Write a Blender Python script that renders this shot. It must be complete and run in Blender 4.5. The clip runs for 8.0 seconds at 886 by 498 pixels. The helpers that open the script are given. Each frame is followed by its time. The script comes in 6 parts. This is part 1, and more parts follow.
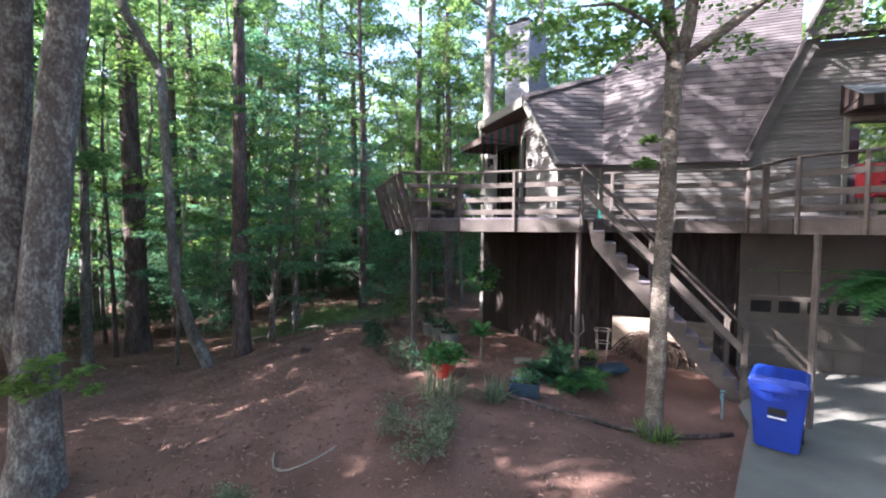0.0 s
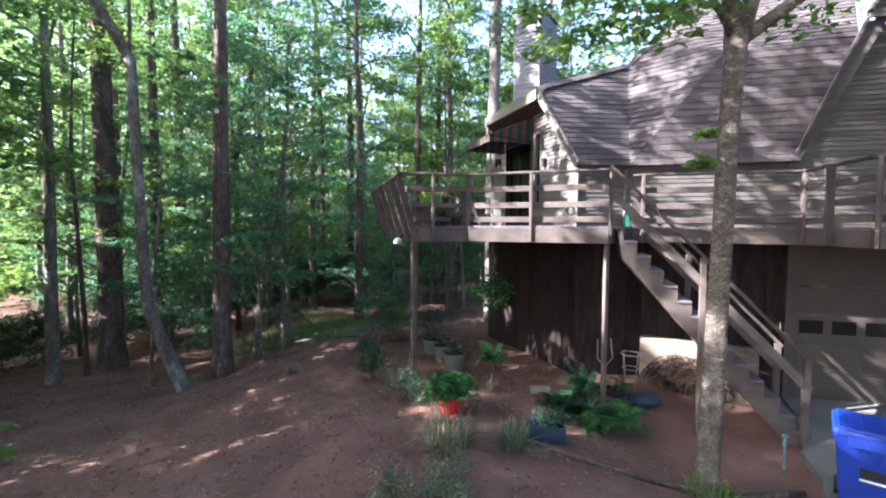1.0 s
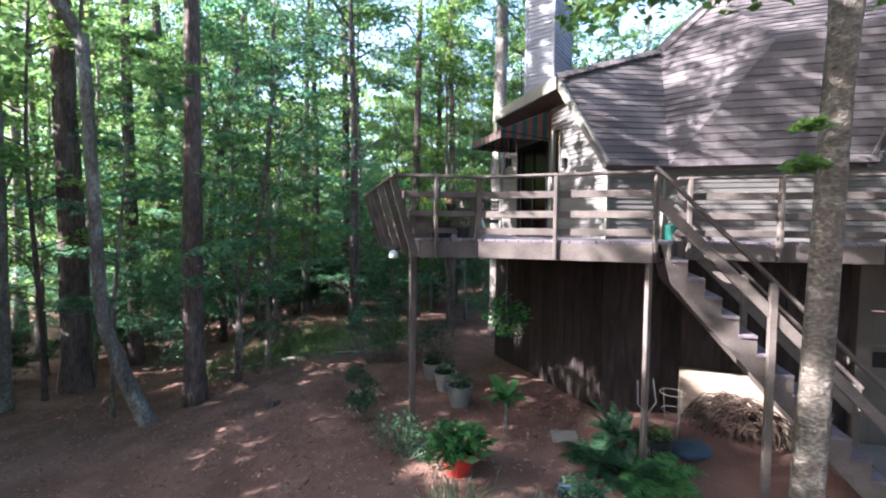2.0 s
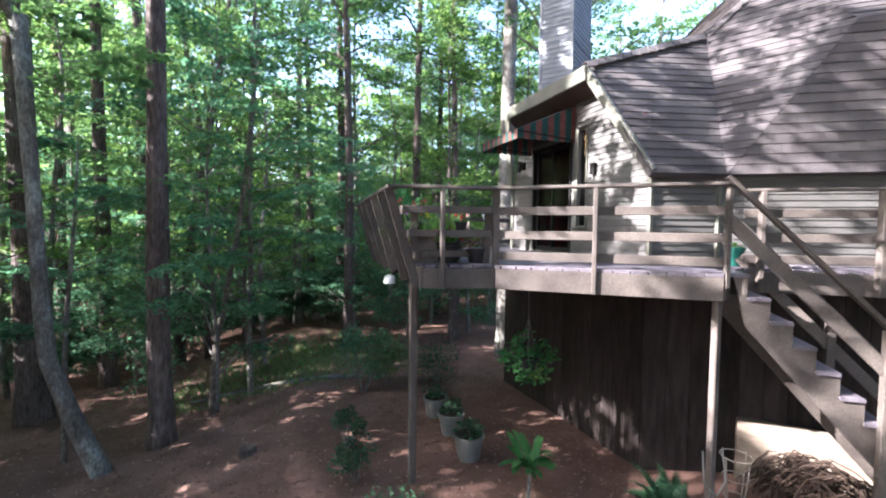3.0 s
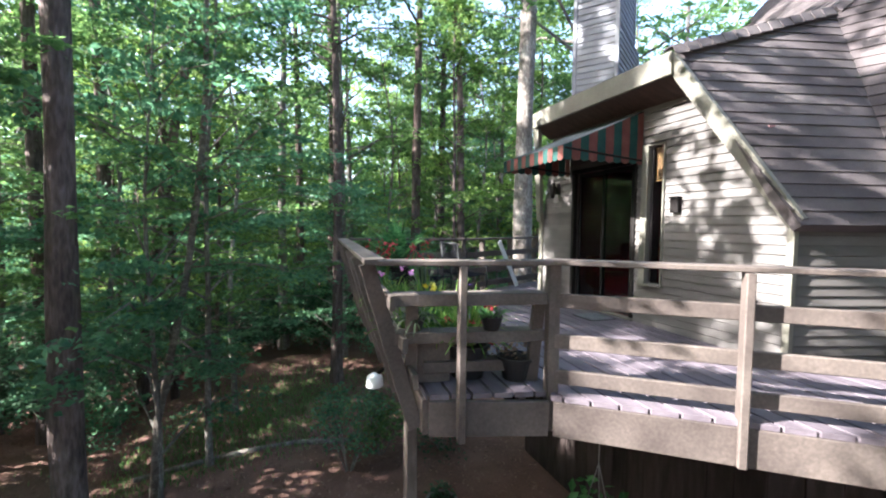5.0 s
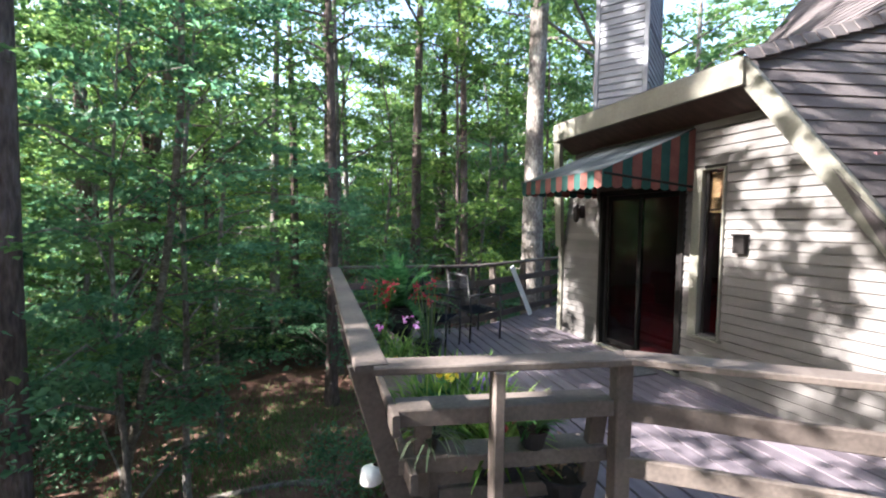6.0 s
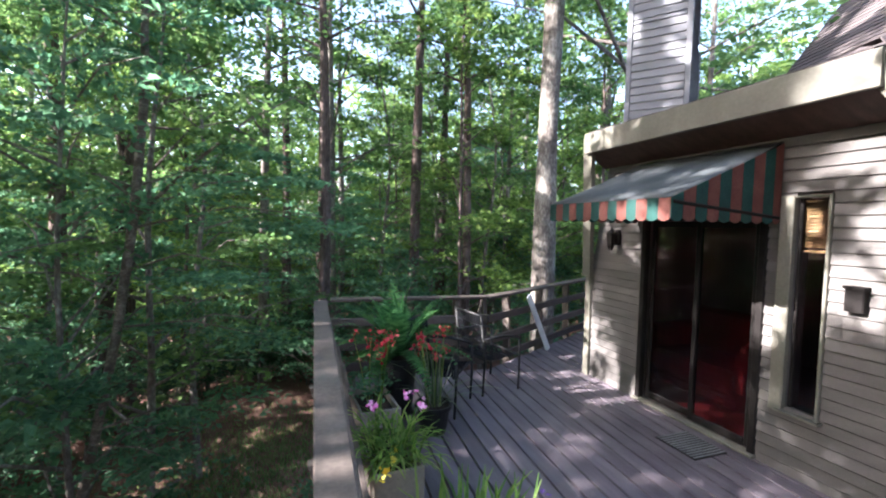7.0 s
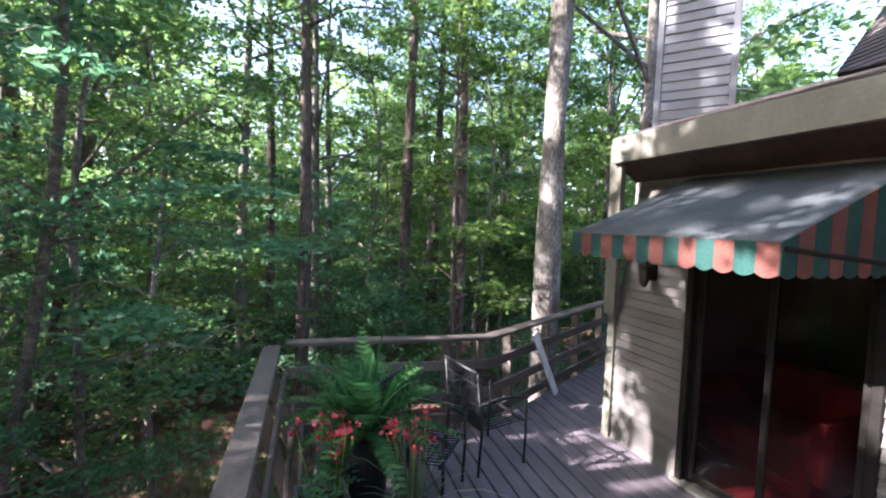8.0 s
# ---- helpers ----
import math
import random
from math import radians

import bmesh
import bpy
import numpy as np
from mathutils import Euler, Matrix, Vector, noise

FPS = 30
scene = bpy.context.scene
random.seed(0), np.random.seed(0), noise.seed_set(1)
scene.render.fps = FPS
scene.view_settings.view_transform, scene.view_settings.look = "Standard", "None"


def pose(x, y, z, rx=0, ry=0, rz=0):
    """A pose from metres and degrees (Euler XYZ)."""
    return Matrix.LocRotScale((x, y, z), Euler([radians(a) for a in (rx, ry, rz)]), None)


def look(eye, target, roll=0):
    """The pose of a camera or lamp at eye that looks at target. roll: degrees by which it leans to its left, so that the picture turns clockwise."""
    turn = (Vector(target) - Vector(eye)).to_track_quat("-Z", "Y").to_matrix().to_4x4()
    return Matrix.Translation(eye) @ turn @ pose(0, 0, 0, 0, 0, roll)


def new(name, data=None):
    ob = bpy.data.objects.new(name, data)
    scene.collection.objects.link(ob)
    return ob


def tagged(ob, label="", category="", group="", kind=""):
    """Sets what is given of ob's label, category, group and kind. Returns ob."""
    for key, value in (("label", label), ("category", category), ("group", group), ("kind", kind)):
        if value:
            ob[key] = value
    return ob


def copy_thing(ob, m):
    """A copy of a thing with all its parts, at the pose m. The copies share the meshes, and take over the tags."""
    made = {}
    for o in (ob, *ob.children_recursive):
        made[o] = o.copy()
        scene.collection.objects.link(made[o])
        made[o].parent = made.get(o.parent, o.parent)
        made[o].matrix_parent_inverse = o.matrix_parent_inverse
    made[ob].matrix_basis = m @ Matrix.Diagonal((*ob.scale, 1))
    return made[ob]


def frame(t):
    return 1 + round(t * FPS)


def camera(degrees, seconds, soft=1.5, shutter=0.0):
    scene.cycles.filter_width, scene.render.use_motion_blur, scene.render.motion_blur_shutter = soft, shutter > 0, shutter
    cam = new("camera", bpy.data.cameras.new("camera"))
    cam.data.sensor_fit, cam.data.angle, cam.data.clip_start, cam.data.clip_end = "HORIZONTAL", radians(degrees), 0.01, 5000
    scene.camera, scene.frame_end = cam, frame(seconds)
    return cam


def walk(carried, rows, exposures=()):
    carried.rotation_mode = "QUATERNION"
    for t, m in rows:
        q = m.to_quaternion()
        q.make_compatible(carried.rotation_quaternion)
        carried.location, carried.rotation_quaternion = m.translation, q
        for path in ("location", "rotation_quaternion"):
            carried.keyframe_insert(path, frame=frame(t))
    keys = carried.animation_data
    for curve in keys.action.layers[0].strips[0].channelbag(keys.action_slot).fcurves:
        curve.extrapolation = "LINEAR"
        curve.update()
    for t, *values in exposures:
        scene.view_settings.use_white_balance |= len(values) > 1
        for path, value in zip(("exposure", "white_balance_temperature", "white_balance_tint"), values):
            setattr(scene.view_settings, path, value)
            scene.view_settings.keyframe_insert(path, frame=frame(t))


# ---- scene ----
cam = camera(92.0, 8.0, soft=2.1)
PATH = [
    (0, (-0.251, -0.734, 2.829), (0.383, 1.161, 2.732), 0.3),
    (0.5, (-0.135, -0.17, 2.902), (0.501, 1.724, 2.806), 0.3),
    (1, (-0.004, 0.425, 2.981), (0.638, 2.317, 2.889), 0.4),
    (2.5, (0.518, 2.396, 3.338), (1.166, 4.286, 3.241), 0.6),
    (3, (0.666, 3.027, 3.494), (1.317, 4.915, 3.397), 0.6),
    (3.5, (0.835, 3.632, 3.674), (1.485, 5.521, 3.573), 0.6),
    (4, (0.995, 4.211, 3.856), (1.645, 6.099, 3.749), 0.5),
    (4.5, (1.143, 4.738, 4.026), (1.793, 6.627, 3.917), 0.6),
    (6, (1.436, 6.111, 4.633), (2.097, 7.995, 4.517), 0.7),
    (6.5, (1.499, 6.599, 4.759), (2.173, 8.48, 4.655), 1.1),
    (7, (1.641, 7.112, 4.922), (2.316, 8.991, 4.813), 1.3),
    (7.5, (1.831, 7.636, 5.055), (2.523, 9.508, 4.939), 2.0),
    (8, (2.069, 8.144, 5.178), (2.769, 10.014, 5.065), 2.2),
]
walk(cam, [(t, look(eye, target, roll)) for t, eye, target, roll in PATH], exposures=[(0, 3.22, 5750, 20), (2.5, 3.26, 5700, 17), (4.5, 3.27, 5850, 14), (6, 3.13, 6050, 15), (8, 3.13, 5950, 22)])


# ---- light: late sun from the far side of the clearing, filtered by the wood ----
SUN_AZ, SUN_EL = 174.0, 30.0  # degrees; azimuth counted from +x towards +y
sun_dir = Vector((math.cos(radians(SUN_AZ)) * math.cos(radians(SUN_EL)), math.sin(radians(SUN_AZ)) * math.cos(radians(SUN_EL)), math.sin(radians(SUN_EL))))
world = bpy.data.worlds.new("sky")
scene.world = world
world.use_nodes = True
wn = world.node_tree.nodes
sky = wn.new("ShaderNodeTexSky")
sky.sky_type, sky.sun_disc = "NISHITA", False
sky.sun_elevation, sky.sun_rotation = radians(SUN_EL), radians(90.0 - SUN_AZ)
sky.air_density, sky.dust_density, sky.ozone_density = 1.0, 3.0, 0.6
world.node_tree.links.new(sky.outputs["Color"], wn["Background"].inputs["Color"])
wn["Background"].inputs["Strength"].default_value = 0.12
sun = new("sun", bpy.data.lights.new("sun", "SUN"))
sun.data.energy, sun.data.angle, sun.data.color = 5.0, radians(0.45), (1.0, 0.93, 0.82)
sun.matrix_world = look(sun_dir * 60, (0, 0, 0))

# ---- helpers of this scene ----


def V(*a):
    return Vector(a)


def smooth(a, b, v):
    t = min(1.0, max(0.0, (v - a) / (b - a)))
    return t * t * (3 - 2 * t)


def ground_z(x, y):
    """Height of the yard: level by the house, falling to the wood."""
    z = 0.06 - 0.088 * min(max(0.0, y - 7.0), 12.0) - 0.012 * max(0.0, y - 19.0)
    z -= min(0.62, 0.16 * max(0.0, 0.8 - x)) + 0.015 * max(0.0, -x - 3.0)
    z -= 0.3 * smooth(2.6, 5.0, x) * smooth(-7.5, -5.5, -y)
    z -= 0.16 * math.exp(-((x - 5.2) ** 2 + (y - 4.7) ** 2) / 0.8)
    return z


def rough(x, y):
    return 0.035 * noise.noise(V(x * 0.55, y * 0.55, 0.3)) + 0.012 * noise.noise(V(x * 2.3, y * 2.3, 4.0))


def root(name, loc, label, category, group="", kind=""):
    ob = new(name)
    ob.location = loc
    ob.empty_display_size = 0.1
    return tagged(ob, label, category, group, kind)


def base_of(parent):
    p = Vector((0, 0, 0))
    while parent is not None:
        p += parent.location
        parent = parent.parent
    return p


def part(name, bm, material, parent=None, label="", smoothed=False):
    me = bpy.data.meshes.new(name)
    if parent is not None:
        bmesh.ops.translate(bm, verts=bm.verts, vec=-base_of(parent))
    bm.normal_update()
    bm.to_mesh(me)
    bm.free()
    me.materials.append(material)
    if smoothed:
        me.polygons.foreach_set("use_smooth", [True] * len(me.polygons))
    ob = new(name, me)
    ob.parent = parent
    if label:
        ob["label"] = label
    return ob


def part_np(name, verts, faces, material, parent=None, label="", smoothed=False):
    me = bpy.data.meshes.new(name)
    v = np.asarray(verts, float)
    if parent is not None:
        v = v - np.array(base_of(parent))
    me.from_pydata(v.tolist(), [], [tuple(f) for f in faces])
    me.materials.append(material)
    if smoothed:
        me.polygons.foreach_set("use_smooth", [True] * len(me.polygons))
    ob = new(name, me)
    ob.parent = parent
    if label:
        ob["label"] = label
    return ob


def beam(bm, a, b, w, h, up=(0, 0, 1), c=0.006):
    """A sawn length of timber from a to b, w wide and h deep, with eased edges."""
    a, b = Vector(a), Vector(b)
    d = (b - a).normalized()
    side = d.cross(Vector(up))
    side = side.normalized() if side.length > 1e-4 else V(1, 0, 0)
    top = side.cross(d).normalized()
    x, y = w / 2, h / 2
    ring = [(x - c, y), (x, y - c), (x, c - y), (x - c, -y), (c - x, -y), (-x, c - y), (-x, y - c), (c - x, y)]
    va = [bm.verts.new(a + side * p + top * q) for p, q in ring]
    vb = [bm.verts.new(b + side * p + top * q) for p, q in ring]
    for i in range(8):
        bm.faces.new((va[i], va[(i + 1) % 8], vb[(i + 1) % 8], vb[i]))
    bm.faces.new(va[::-1])
    bm.faces.new(vb)
    return bm


def timber(name, a, b, w, h, material, parent, up=(0, 0, 1), label="", c=0.006):
    return part(name, beam(bmesh.new(), a, b, w, h, up, c), material, parent, label)


def tube(bm, pts, radii, n=10, wob=0.0, cap=True):
    """A tapering round stem along pts."""
    rings = []
    pts = [Vector(p) for p in pts]
    for i, p in enumerate(pts):
        d = (pts[min(i + 1, len(pts) - 1)] - pts[max(i - 1, 0)]).normalized()
        s = d.cross(V(0.31, 0.95, 0.02)).normalized()
        t = s.cross(d)
        ring = []
        for k in range(n):
            a = 2 * math.pi * k / n
            r = radii[i] * (1 + (wob * noise.noise(V(p.x + 3 * math.cos(a), p.y + 3 * math.sin(a), p.z * 0.7)) if wob else 0))
            ring.append(bm.verts.new(p + s * (r * math.cos(a)) + t * (r * math.sin(a))))
        rings.append(ring)
    for u, v in zip(rings, rings[1:]):
        for k in range(n):
            bm.faces.new((u[k], u[(k + 1) % n], v[(k + 1) % n], v[k]))
    if cap:
        bm.faces.new(rings[0][::-1])
        bm.faces.new(rings[-1])
    return bm


def lathe(bm, profile, n=20, at=(0, 0, 0)):
    """A turned shape from (radius, height) pairs."""
    rings = [[bm.verts.new((at[0] + r * math.cos(2 * math.pi * k / n), at[1] + r * math.sin(2 * math.pi * k / n), at[2] + z)) for k in range(n)] for r, z in profile]
    for u, v in zip(rings, rings[1:]):
        for k in range(n):
            bm.faces.new((u[k], u[(k + 1) % n], v[(k + 1) % n], v[k]))
    bm.faces.new(rings[0][::-1])
    bm.faces.new(rings[-1])
    return bm


def prism(bm, poly, depth):
    """A closed solid: the polygon poly (3D points) pushed along the vector depth."""
    a = [bm.verts.new(p) for p in poly]
    b = [bm.verts.new(Vector(p) + Vector(depth)) for p in poly]
    n = len(a)
    bm.faces.new(a)
    bm.faces.new(b[::-1])
    for i in range(n):
        bm.faces.new((a[i], b[i], b[(i + 1) % n], a[(i + 1) % n]))
    bmesh.ops.recalc_face_normals(bm, faces=bm.faces)
    return bm


def clip(poly, axis, value, keep_above):
    """Cut a 2D polygon at one coordinate."""
    out = []
    for p, q in zip(poly, poly[1:] + poly[:1]):
        a, b = ((p[axis] - value), (q[axis] - value)) if keep_above else ((value - p[axis]), (value - q[axis]))
        if a >= 0:
            out.append(p)
        if a * b < 0:
            f = a / (a - b)
            out.append((p[0] + f * (q[0] - p[0]), p[1] + f * (q[1] - p[1])))
    return out


# ---- materials ----
def shader(name, colours, scale=6.0, fine=60.0, rough_v=0.8, bump=0.3, stretch=(1, 1, 1), per_object=0.0, per_island=0.0, metal=0.0, translucent=0.0, contrast=0.5, turn=0.0, spec=0.3, bump_far=0.01):
    """A worn surface: colours mixed by broad and fine noise, varied piece by piece, with relief."""
    m = bpy.data.materials.new(name)
    m.use_nodes = True
    nt = m.node_tree
    n, link = nt.nodes, nt.links.new
    bsdf = n["Principled BSDF"]
    geo = n.new("ShaderNodeNewGeometry")
    mapping = n.new("ShaderNodeMapping")
    mapping.inputs["Scale"].default_value = stretch
    mapping.inputs["Rotation"].default_value = (0, 0, radians(turn))
    link(geo.outputs["Position"], mapping.inputs["Vector"])
    broad, grain = n.new("ShaderNodeTexNoise"), n.new("ShaderNodeTexNoise")
    for node, s, detail in ((broad, scale, 4.0), (grain, fine, 3.0)):
        node.inputs["Scale"].default_value, node.inputs["Detail"].default_value = s, detail
        link(mapping.outputs["Vector"], node.inputs["Vector"])
    add = n.new("ShaderNodeMath")
    add.operation = "MULTIPLY_ADD"
    link(grain.outputs["Fac"], add.inputs[0])
    add.inputs[1].default_value = contrast
    link(broad.outputs["Fac"], add.inputs[2])
    last = add.outputs[0]
    for amount, socket in ((per_object, "o"), (per_island, "i")):
        if amount:
            if socket == "o":
                src = n.new("ShaderNodeObjectInfo").outputs["Random"]
            else:
                src = geo.outputs["Random Per Island"]
            more = n.new("ShaderNodeMath")
            more.operation = "MULTIPLY_ADD"
            link(src, more.inputs[0])
            more.inputs[1].default_value = amount
            link(last, more.inputs[2])
            shift = n.new("ShaderNodeMath")
            shift.operation = "SUBTRACT"
            link(more.outputs[0], shift.inputs[0])
            shift.inputs[1].default_value = amount / 2
            last = shift.outputs[0]
    ramp = n.new("ShaderNodeValToRGB")
    lo, hi = 0.3 + contrast * 0.3, 0.7 + contrast * 0.7
    el = ramp.color_ramp.elements
    while len(el) < len(colours):
        el.new(0.5)
    for k, c in enumerate(colours):
        el[k].position = min(1.0, (lo + (hi - lo) * k / max(1, len(colours) - 1)) / 1.5)
        el[k].color = (*c, 1)
    scale_down = n.new("ShaderNodeMath")
    scale_down.operation = "DIVIDE"
    link(last, scale_down.inputs[0])
    scale_down.inputs[1].default_value = 1.5
    link(scale_down.outputs[0], ramp.inputs["Fac"])
    link(ramp.outputs["Color"], bsdf.inputs["Base Color"])
    bsdf.inputs["Roughness"].default_value = rough_v
    bsdf.inputs["Metallic"].default_value = metal
    bsdf.inputs["Specular IOR Level"].default_value = spec
    if bump:
        b = n.new("ShaderNodeBump")
        b.inputs["Strength"].default_value, b.inputs["Distance"].default_value = bump, bump_far
        link(add.outputs[0], b.inputs["Height"])
        link(b.outputs["Normal"], bsdf.inputs["Normal"])
    if translucent:
        tr, mix = n.new("ShaderNodeBsdfTranslucent"), n.new("ShaderNodeMixShader")
        mix.inputs["Fac"].default_value = translucent
        lit = n.new("ShaderNodeVectorMath")
        lit.operation = "MULTIPLY"
        lit.inputs[1].default_value = (1.9, 1.9, 2.1)
        link(ramp.outputs["Color"], lit.inputs[0])
        link(lit.outputs[0], tr.inputs["Color"])
        link(bsdf.outputs[0], mix.inputs[1])
        link(tr.outputs[0], mix.inputs[2])
        link(mix.outputs[0], n["Material Output"].inputs["Surface"])
    return m


M_straw = shader("pine_straw", [(0.072, 0.038, 0.028), (0.138, 0.074, 0.056), (0.212, 0.12, 0.093)], 1.3, 45, 0.95, 0.8, contrast=0.8, bump_far=0.03)
M_litter = shader("fallen_needles", [(0.08, 0.045, 0.033), (0.16, 0.092, 0.068), (0.27, 0.175, 0.13)], 8, 50, 0.9, 0, per_island=0.9)
M_concrete = shader("driveway_concrete", [(0.1, 0.096, 0.085), (0.14, 0.135, 0.119), (0.185, 0.178, 0.158)], 1.2, 70, 0.9, 0.25)
M_siding = shader("painted_siding", [(0.065, 0.06, 0.056), (0.089, 0.082, 0.077), (0.114, 0.106, 0.1)], 2.2, 50, 0.65, 0.12, (1, 1, 3), per_object=0.45)
M_chimney = shader("pale_chimney_paint", [(0.115, 0.12, 0.132), (0.145, 0.15, 0.165), (0.175, 0.18, 0.195)], 2.2, 50, 0.65, 0.12, (1, 1, 3), per_object=0.2)
M_trim = shader("painted_trim", [(0.092, 0.088, 0.07), (0.12, 0.115, 0.093), (0.155, 0.148, 0.122)], 2.5, 40, 0.6, 0.12)
M_soffit = shader("stained_soffit", [(0.035, 0.022, 0.018), (0.06, 0.038, 0.03), (0.09, 0.058, 0.046)], 3, 30, 0.6, 0.2, (1, 5, 5))
M_shingle = shader("roof_shingles", [(0.036, 0.03, 0.031), (0.066, 0.056, 0.057), (0.11, 0.096, 0.094)], 1.6, 90, 0.92, 0.5, per_object=0.2, per_island=0.22)
M_deck = shader("painted_deck_boards", [(0.07, 0.058, 0.067), (0.11, 0.093, 0.107), (0.158, 0.136, 0.152)], 2.2, 40, 0.55, 0.25, (6, 1, 6), per_object=0.3)
M_rail = shader("stained_rail_timber", [(0.046, 0.036, 0.032), (0.08, 0.065, 0.057), (0.132, 0.109, 0.094)], 2.5, 45, 0.7, 0.3, per_object=0.25)
M_post = shader("weathered_posts", [(0.05, 0.039, 0.034), (0.085, 0.068, 0.059), (0.135, 0.111, 0.098)], 3, 40, 0.75, 0.3, (5, 5, 1), per_object=0.2)
# near-black brown puts the shade under the deck into wall and joist colour
M_dark_wall = shader("shade_darkened_base_wall", [(0.012, 0.0088, 0.0082), (0.024, 0.018, 0.0165), (0.042, 0.032, 0.029)], 2, 40, 0.85, 0.3, (6, 6, 1), per_object=0.3, spec=0.12)
M_garage = shader("garage_door_paint", [(0.05, 0.042, 0.034), (0.066, 0.056, 0.046), (0.083, 0.071, 0.059)], 2, 40, 0.6, 0.08)
M_dark = shader("dark_interior", [(0.16, 0.075, 0.085), (0.25, 0.12, 0.13), (0.33, 0.175, 0.185)], 2, 20, 0.8, 0)
M_frame = shader("dark_bronze_frame", [(0.007, 0.006, 0.006), (0.011, 0.0095, 0.009), (0.018, 0.016, 0.015)], 4, 60, 0.6, 0.05, spec=0.1)
M_bin = shader("blue_plastic", [(0.005, 0.02, 0.19), (0.007, 0.03, 0.26), (0.01, 0.045, 0.33)], 3, 80, 0.45, 0.1, spec=0.5)
M_bark_grey = shader("lichened_bark", [(0.05, 0.042, 0.036), (0.125, 0.11, 0.098), (0.3, 0.3, 0.27)], 4, 26, 0.95, 0.9, (1, 1, 0.45), contrast=0.9, bump_far=0.03)
M_bark_dark = shader("pine_bark", [(0.03, 0.022, 0.019), (0.085, 0.062, 0.055), (0.16, 0.125, 0.115)], 5, 20, 0.95, 1.0, (1, 1, 0.25), contrast=0.9, bump_far=0.04)
M_bark_pale = shader("pale_bark", [(0.05, 0.04, 0.033), (0.12, 0.1, 0.082), (0.27, 0.24, 0.2)], 6, 26, 0.9, 1.0, (1, 1, 1.6), contrast=1.0, bump_far=0.03)
M_bark_lichen = shader("lichen_spotted_bark", [(0.048, 0.04, 0.037), (0.125, 0.11, 0.1), (0.34, 0.35, 0.32)], 7, 30, 0.95, 1.0, (1, 1, 0.6), contrast=1.0, bump_far=0.03)
LEAF = dict(rough_v=0.58, bump=0, per_island=0.7, translucent=0.5, spec=0.22)
M_leaf = shader("broad_leaves", [(0.046, 0.098, 0.03), (0.08, 0.15, 0.047), (0.125, 0.205, 0.063)], 0.35, 6, **LEAF)
# bluish tint puts the wood's shade into the leaf colour
M_leaf_blue = shader("shade_tinted_leaves", [(0.036, 0.095, 0.05), (0.064, 0.15, 0.076), (0.1, 0.205, 0.1)], 0.35, 6, **LEAF)
# dark green of the evergreens; on the forest brush it stands in for shade
M_leaf_dark = shader("evergreen_and_shaded_leaves", [(0.014, 0.04, 0.02), (0.026, 0.065, 0.032), (0.045, 0.1, 0.048)], 0.35, 6, **LEAF)
# paler yellow-green base colour carries the look of sunlight on leaves
M_leaf_light = shader("sun_tinted_leaves", [(0.06, 0.11, 0.025), (0.11, 0.185, 0.042), (0.17, 0.25, 0.065)], 0.35, 6, **LEAF)


def glass(name, colour, rough_v=0.02):
    m = bpy.data.materials.new(name)
    m.use_nodes = True
    b = m.node_tree.nodes["Principled BSDF"]
    b.inputs["Base Color"].default_value = (*colour, 1)
    b.inputs["Roughness"].default_value = rough_v
    b.inputs["Transmission Weight"].default_value = 1.0
    b.inputs["IOR"].default_value = 1.33
    return m


M_glass = glass("window_glass", (0.42, 0.35, 0.38))

# ---- the yard ----
def terrain():
    """One sheet from the house to the horizon, finer where the camera passes."""
    fine = np.concatenate([-np.geomspace(600, 16, 16), np.linspace(-14, 18, 108), np.geomspace(20, 600, 16)])
    deep = np.concatenate([-np.geomspace(600, 9, 14), np.linspace(-7, 26, 112), np.geomspace(28, 600, 16)])
    verts, faces = [], []
    for y in deep:
        for x in fine:
            far = min(1.0, max(0.0, (math.hypot(x - 2, y - 8) - 40) / 100))
            verts.append((x, y, ground_z(max(x, -30.0), min(y, 60.0)) + rough(x, y) * (1 + 8 * far)))
    w = len(fine)
    for j in range(len(deep) - 1):
        for i in range(w - 1):
            faces.append((j * w + i, j * w + i + 1, (j + 1) * w + i + 1, (j + 1) * w + i))
    ob = part_np("ground", verts, faces, M_straw, smoothed=True)
    return tagged(ob, "reddish brown yard covered in pine straw and leaves", "ground", kind="structure")


terrain()

# ---- house ----
DECK_Z = 3.05
TURN_M = -33.0
DIR_M = V(math.cos(radians(TURN_M)), math.sin(radians(TURN_M)), 0)   # along the long front wall
DIR_N = V(-DIR_M.y, DIR_M.x, 0)                                      # from the front wall into the house
GABLE_X = 5.3
BUMP_A, BUMP_B = V(5.3, 7.72, 0), V(6.25, 7.45, 0)                   # short front wall of the wing
FRONT_0 = BUMP_B.copy()
FRONT_1 = FRONT_0 + DIR_M * 2.95                                     # where the second gable begins
EAVE = 4.28


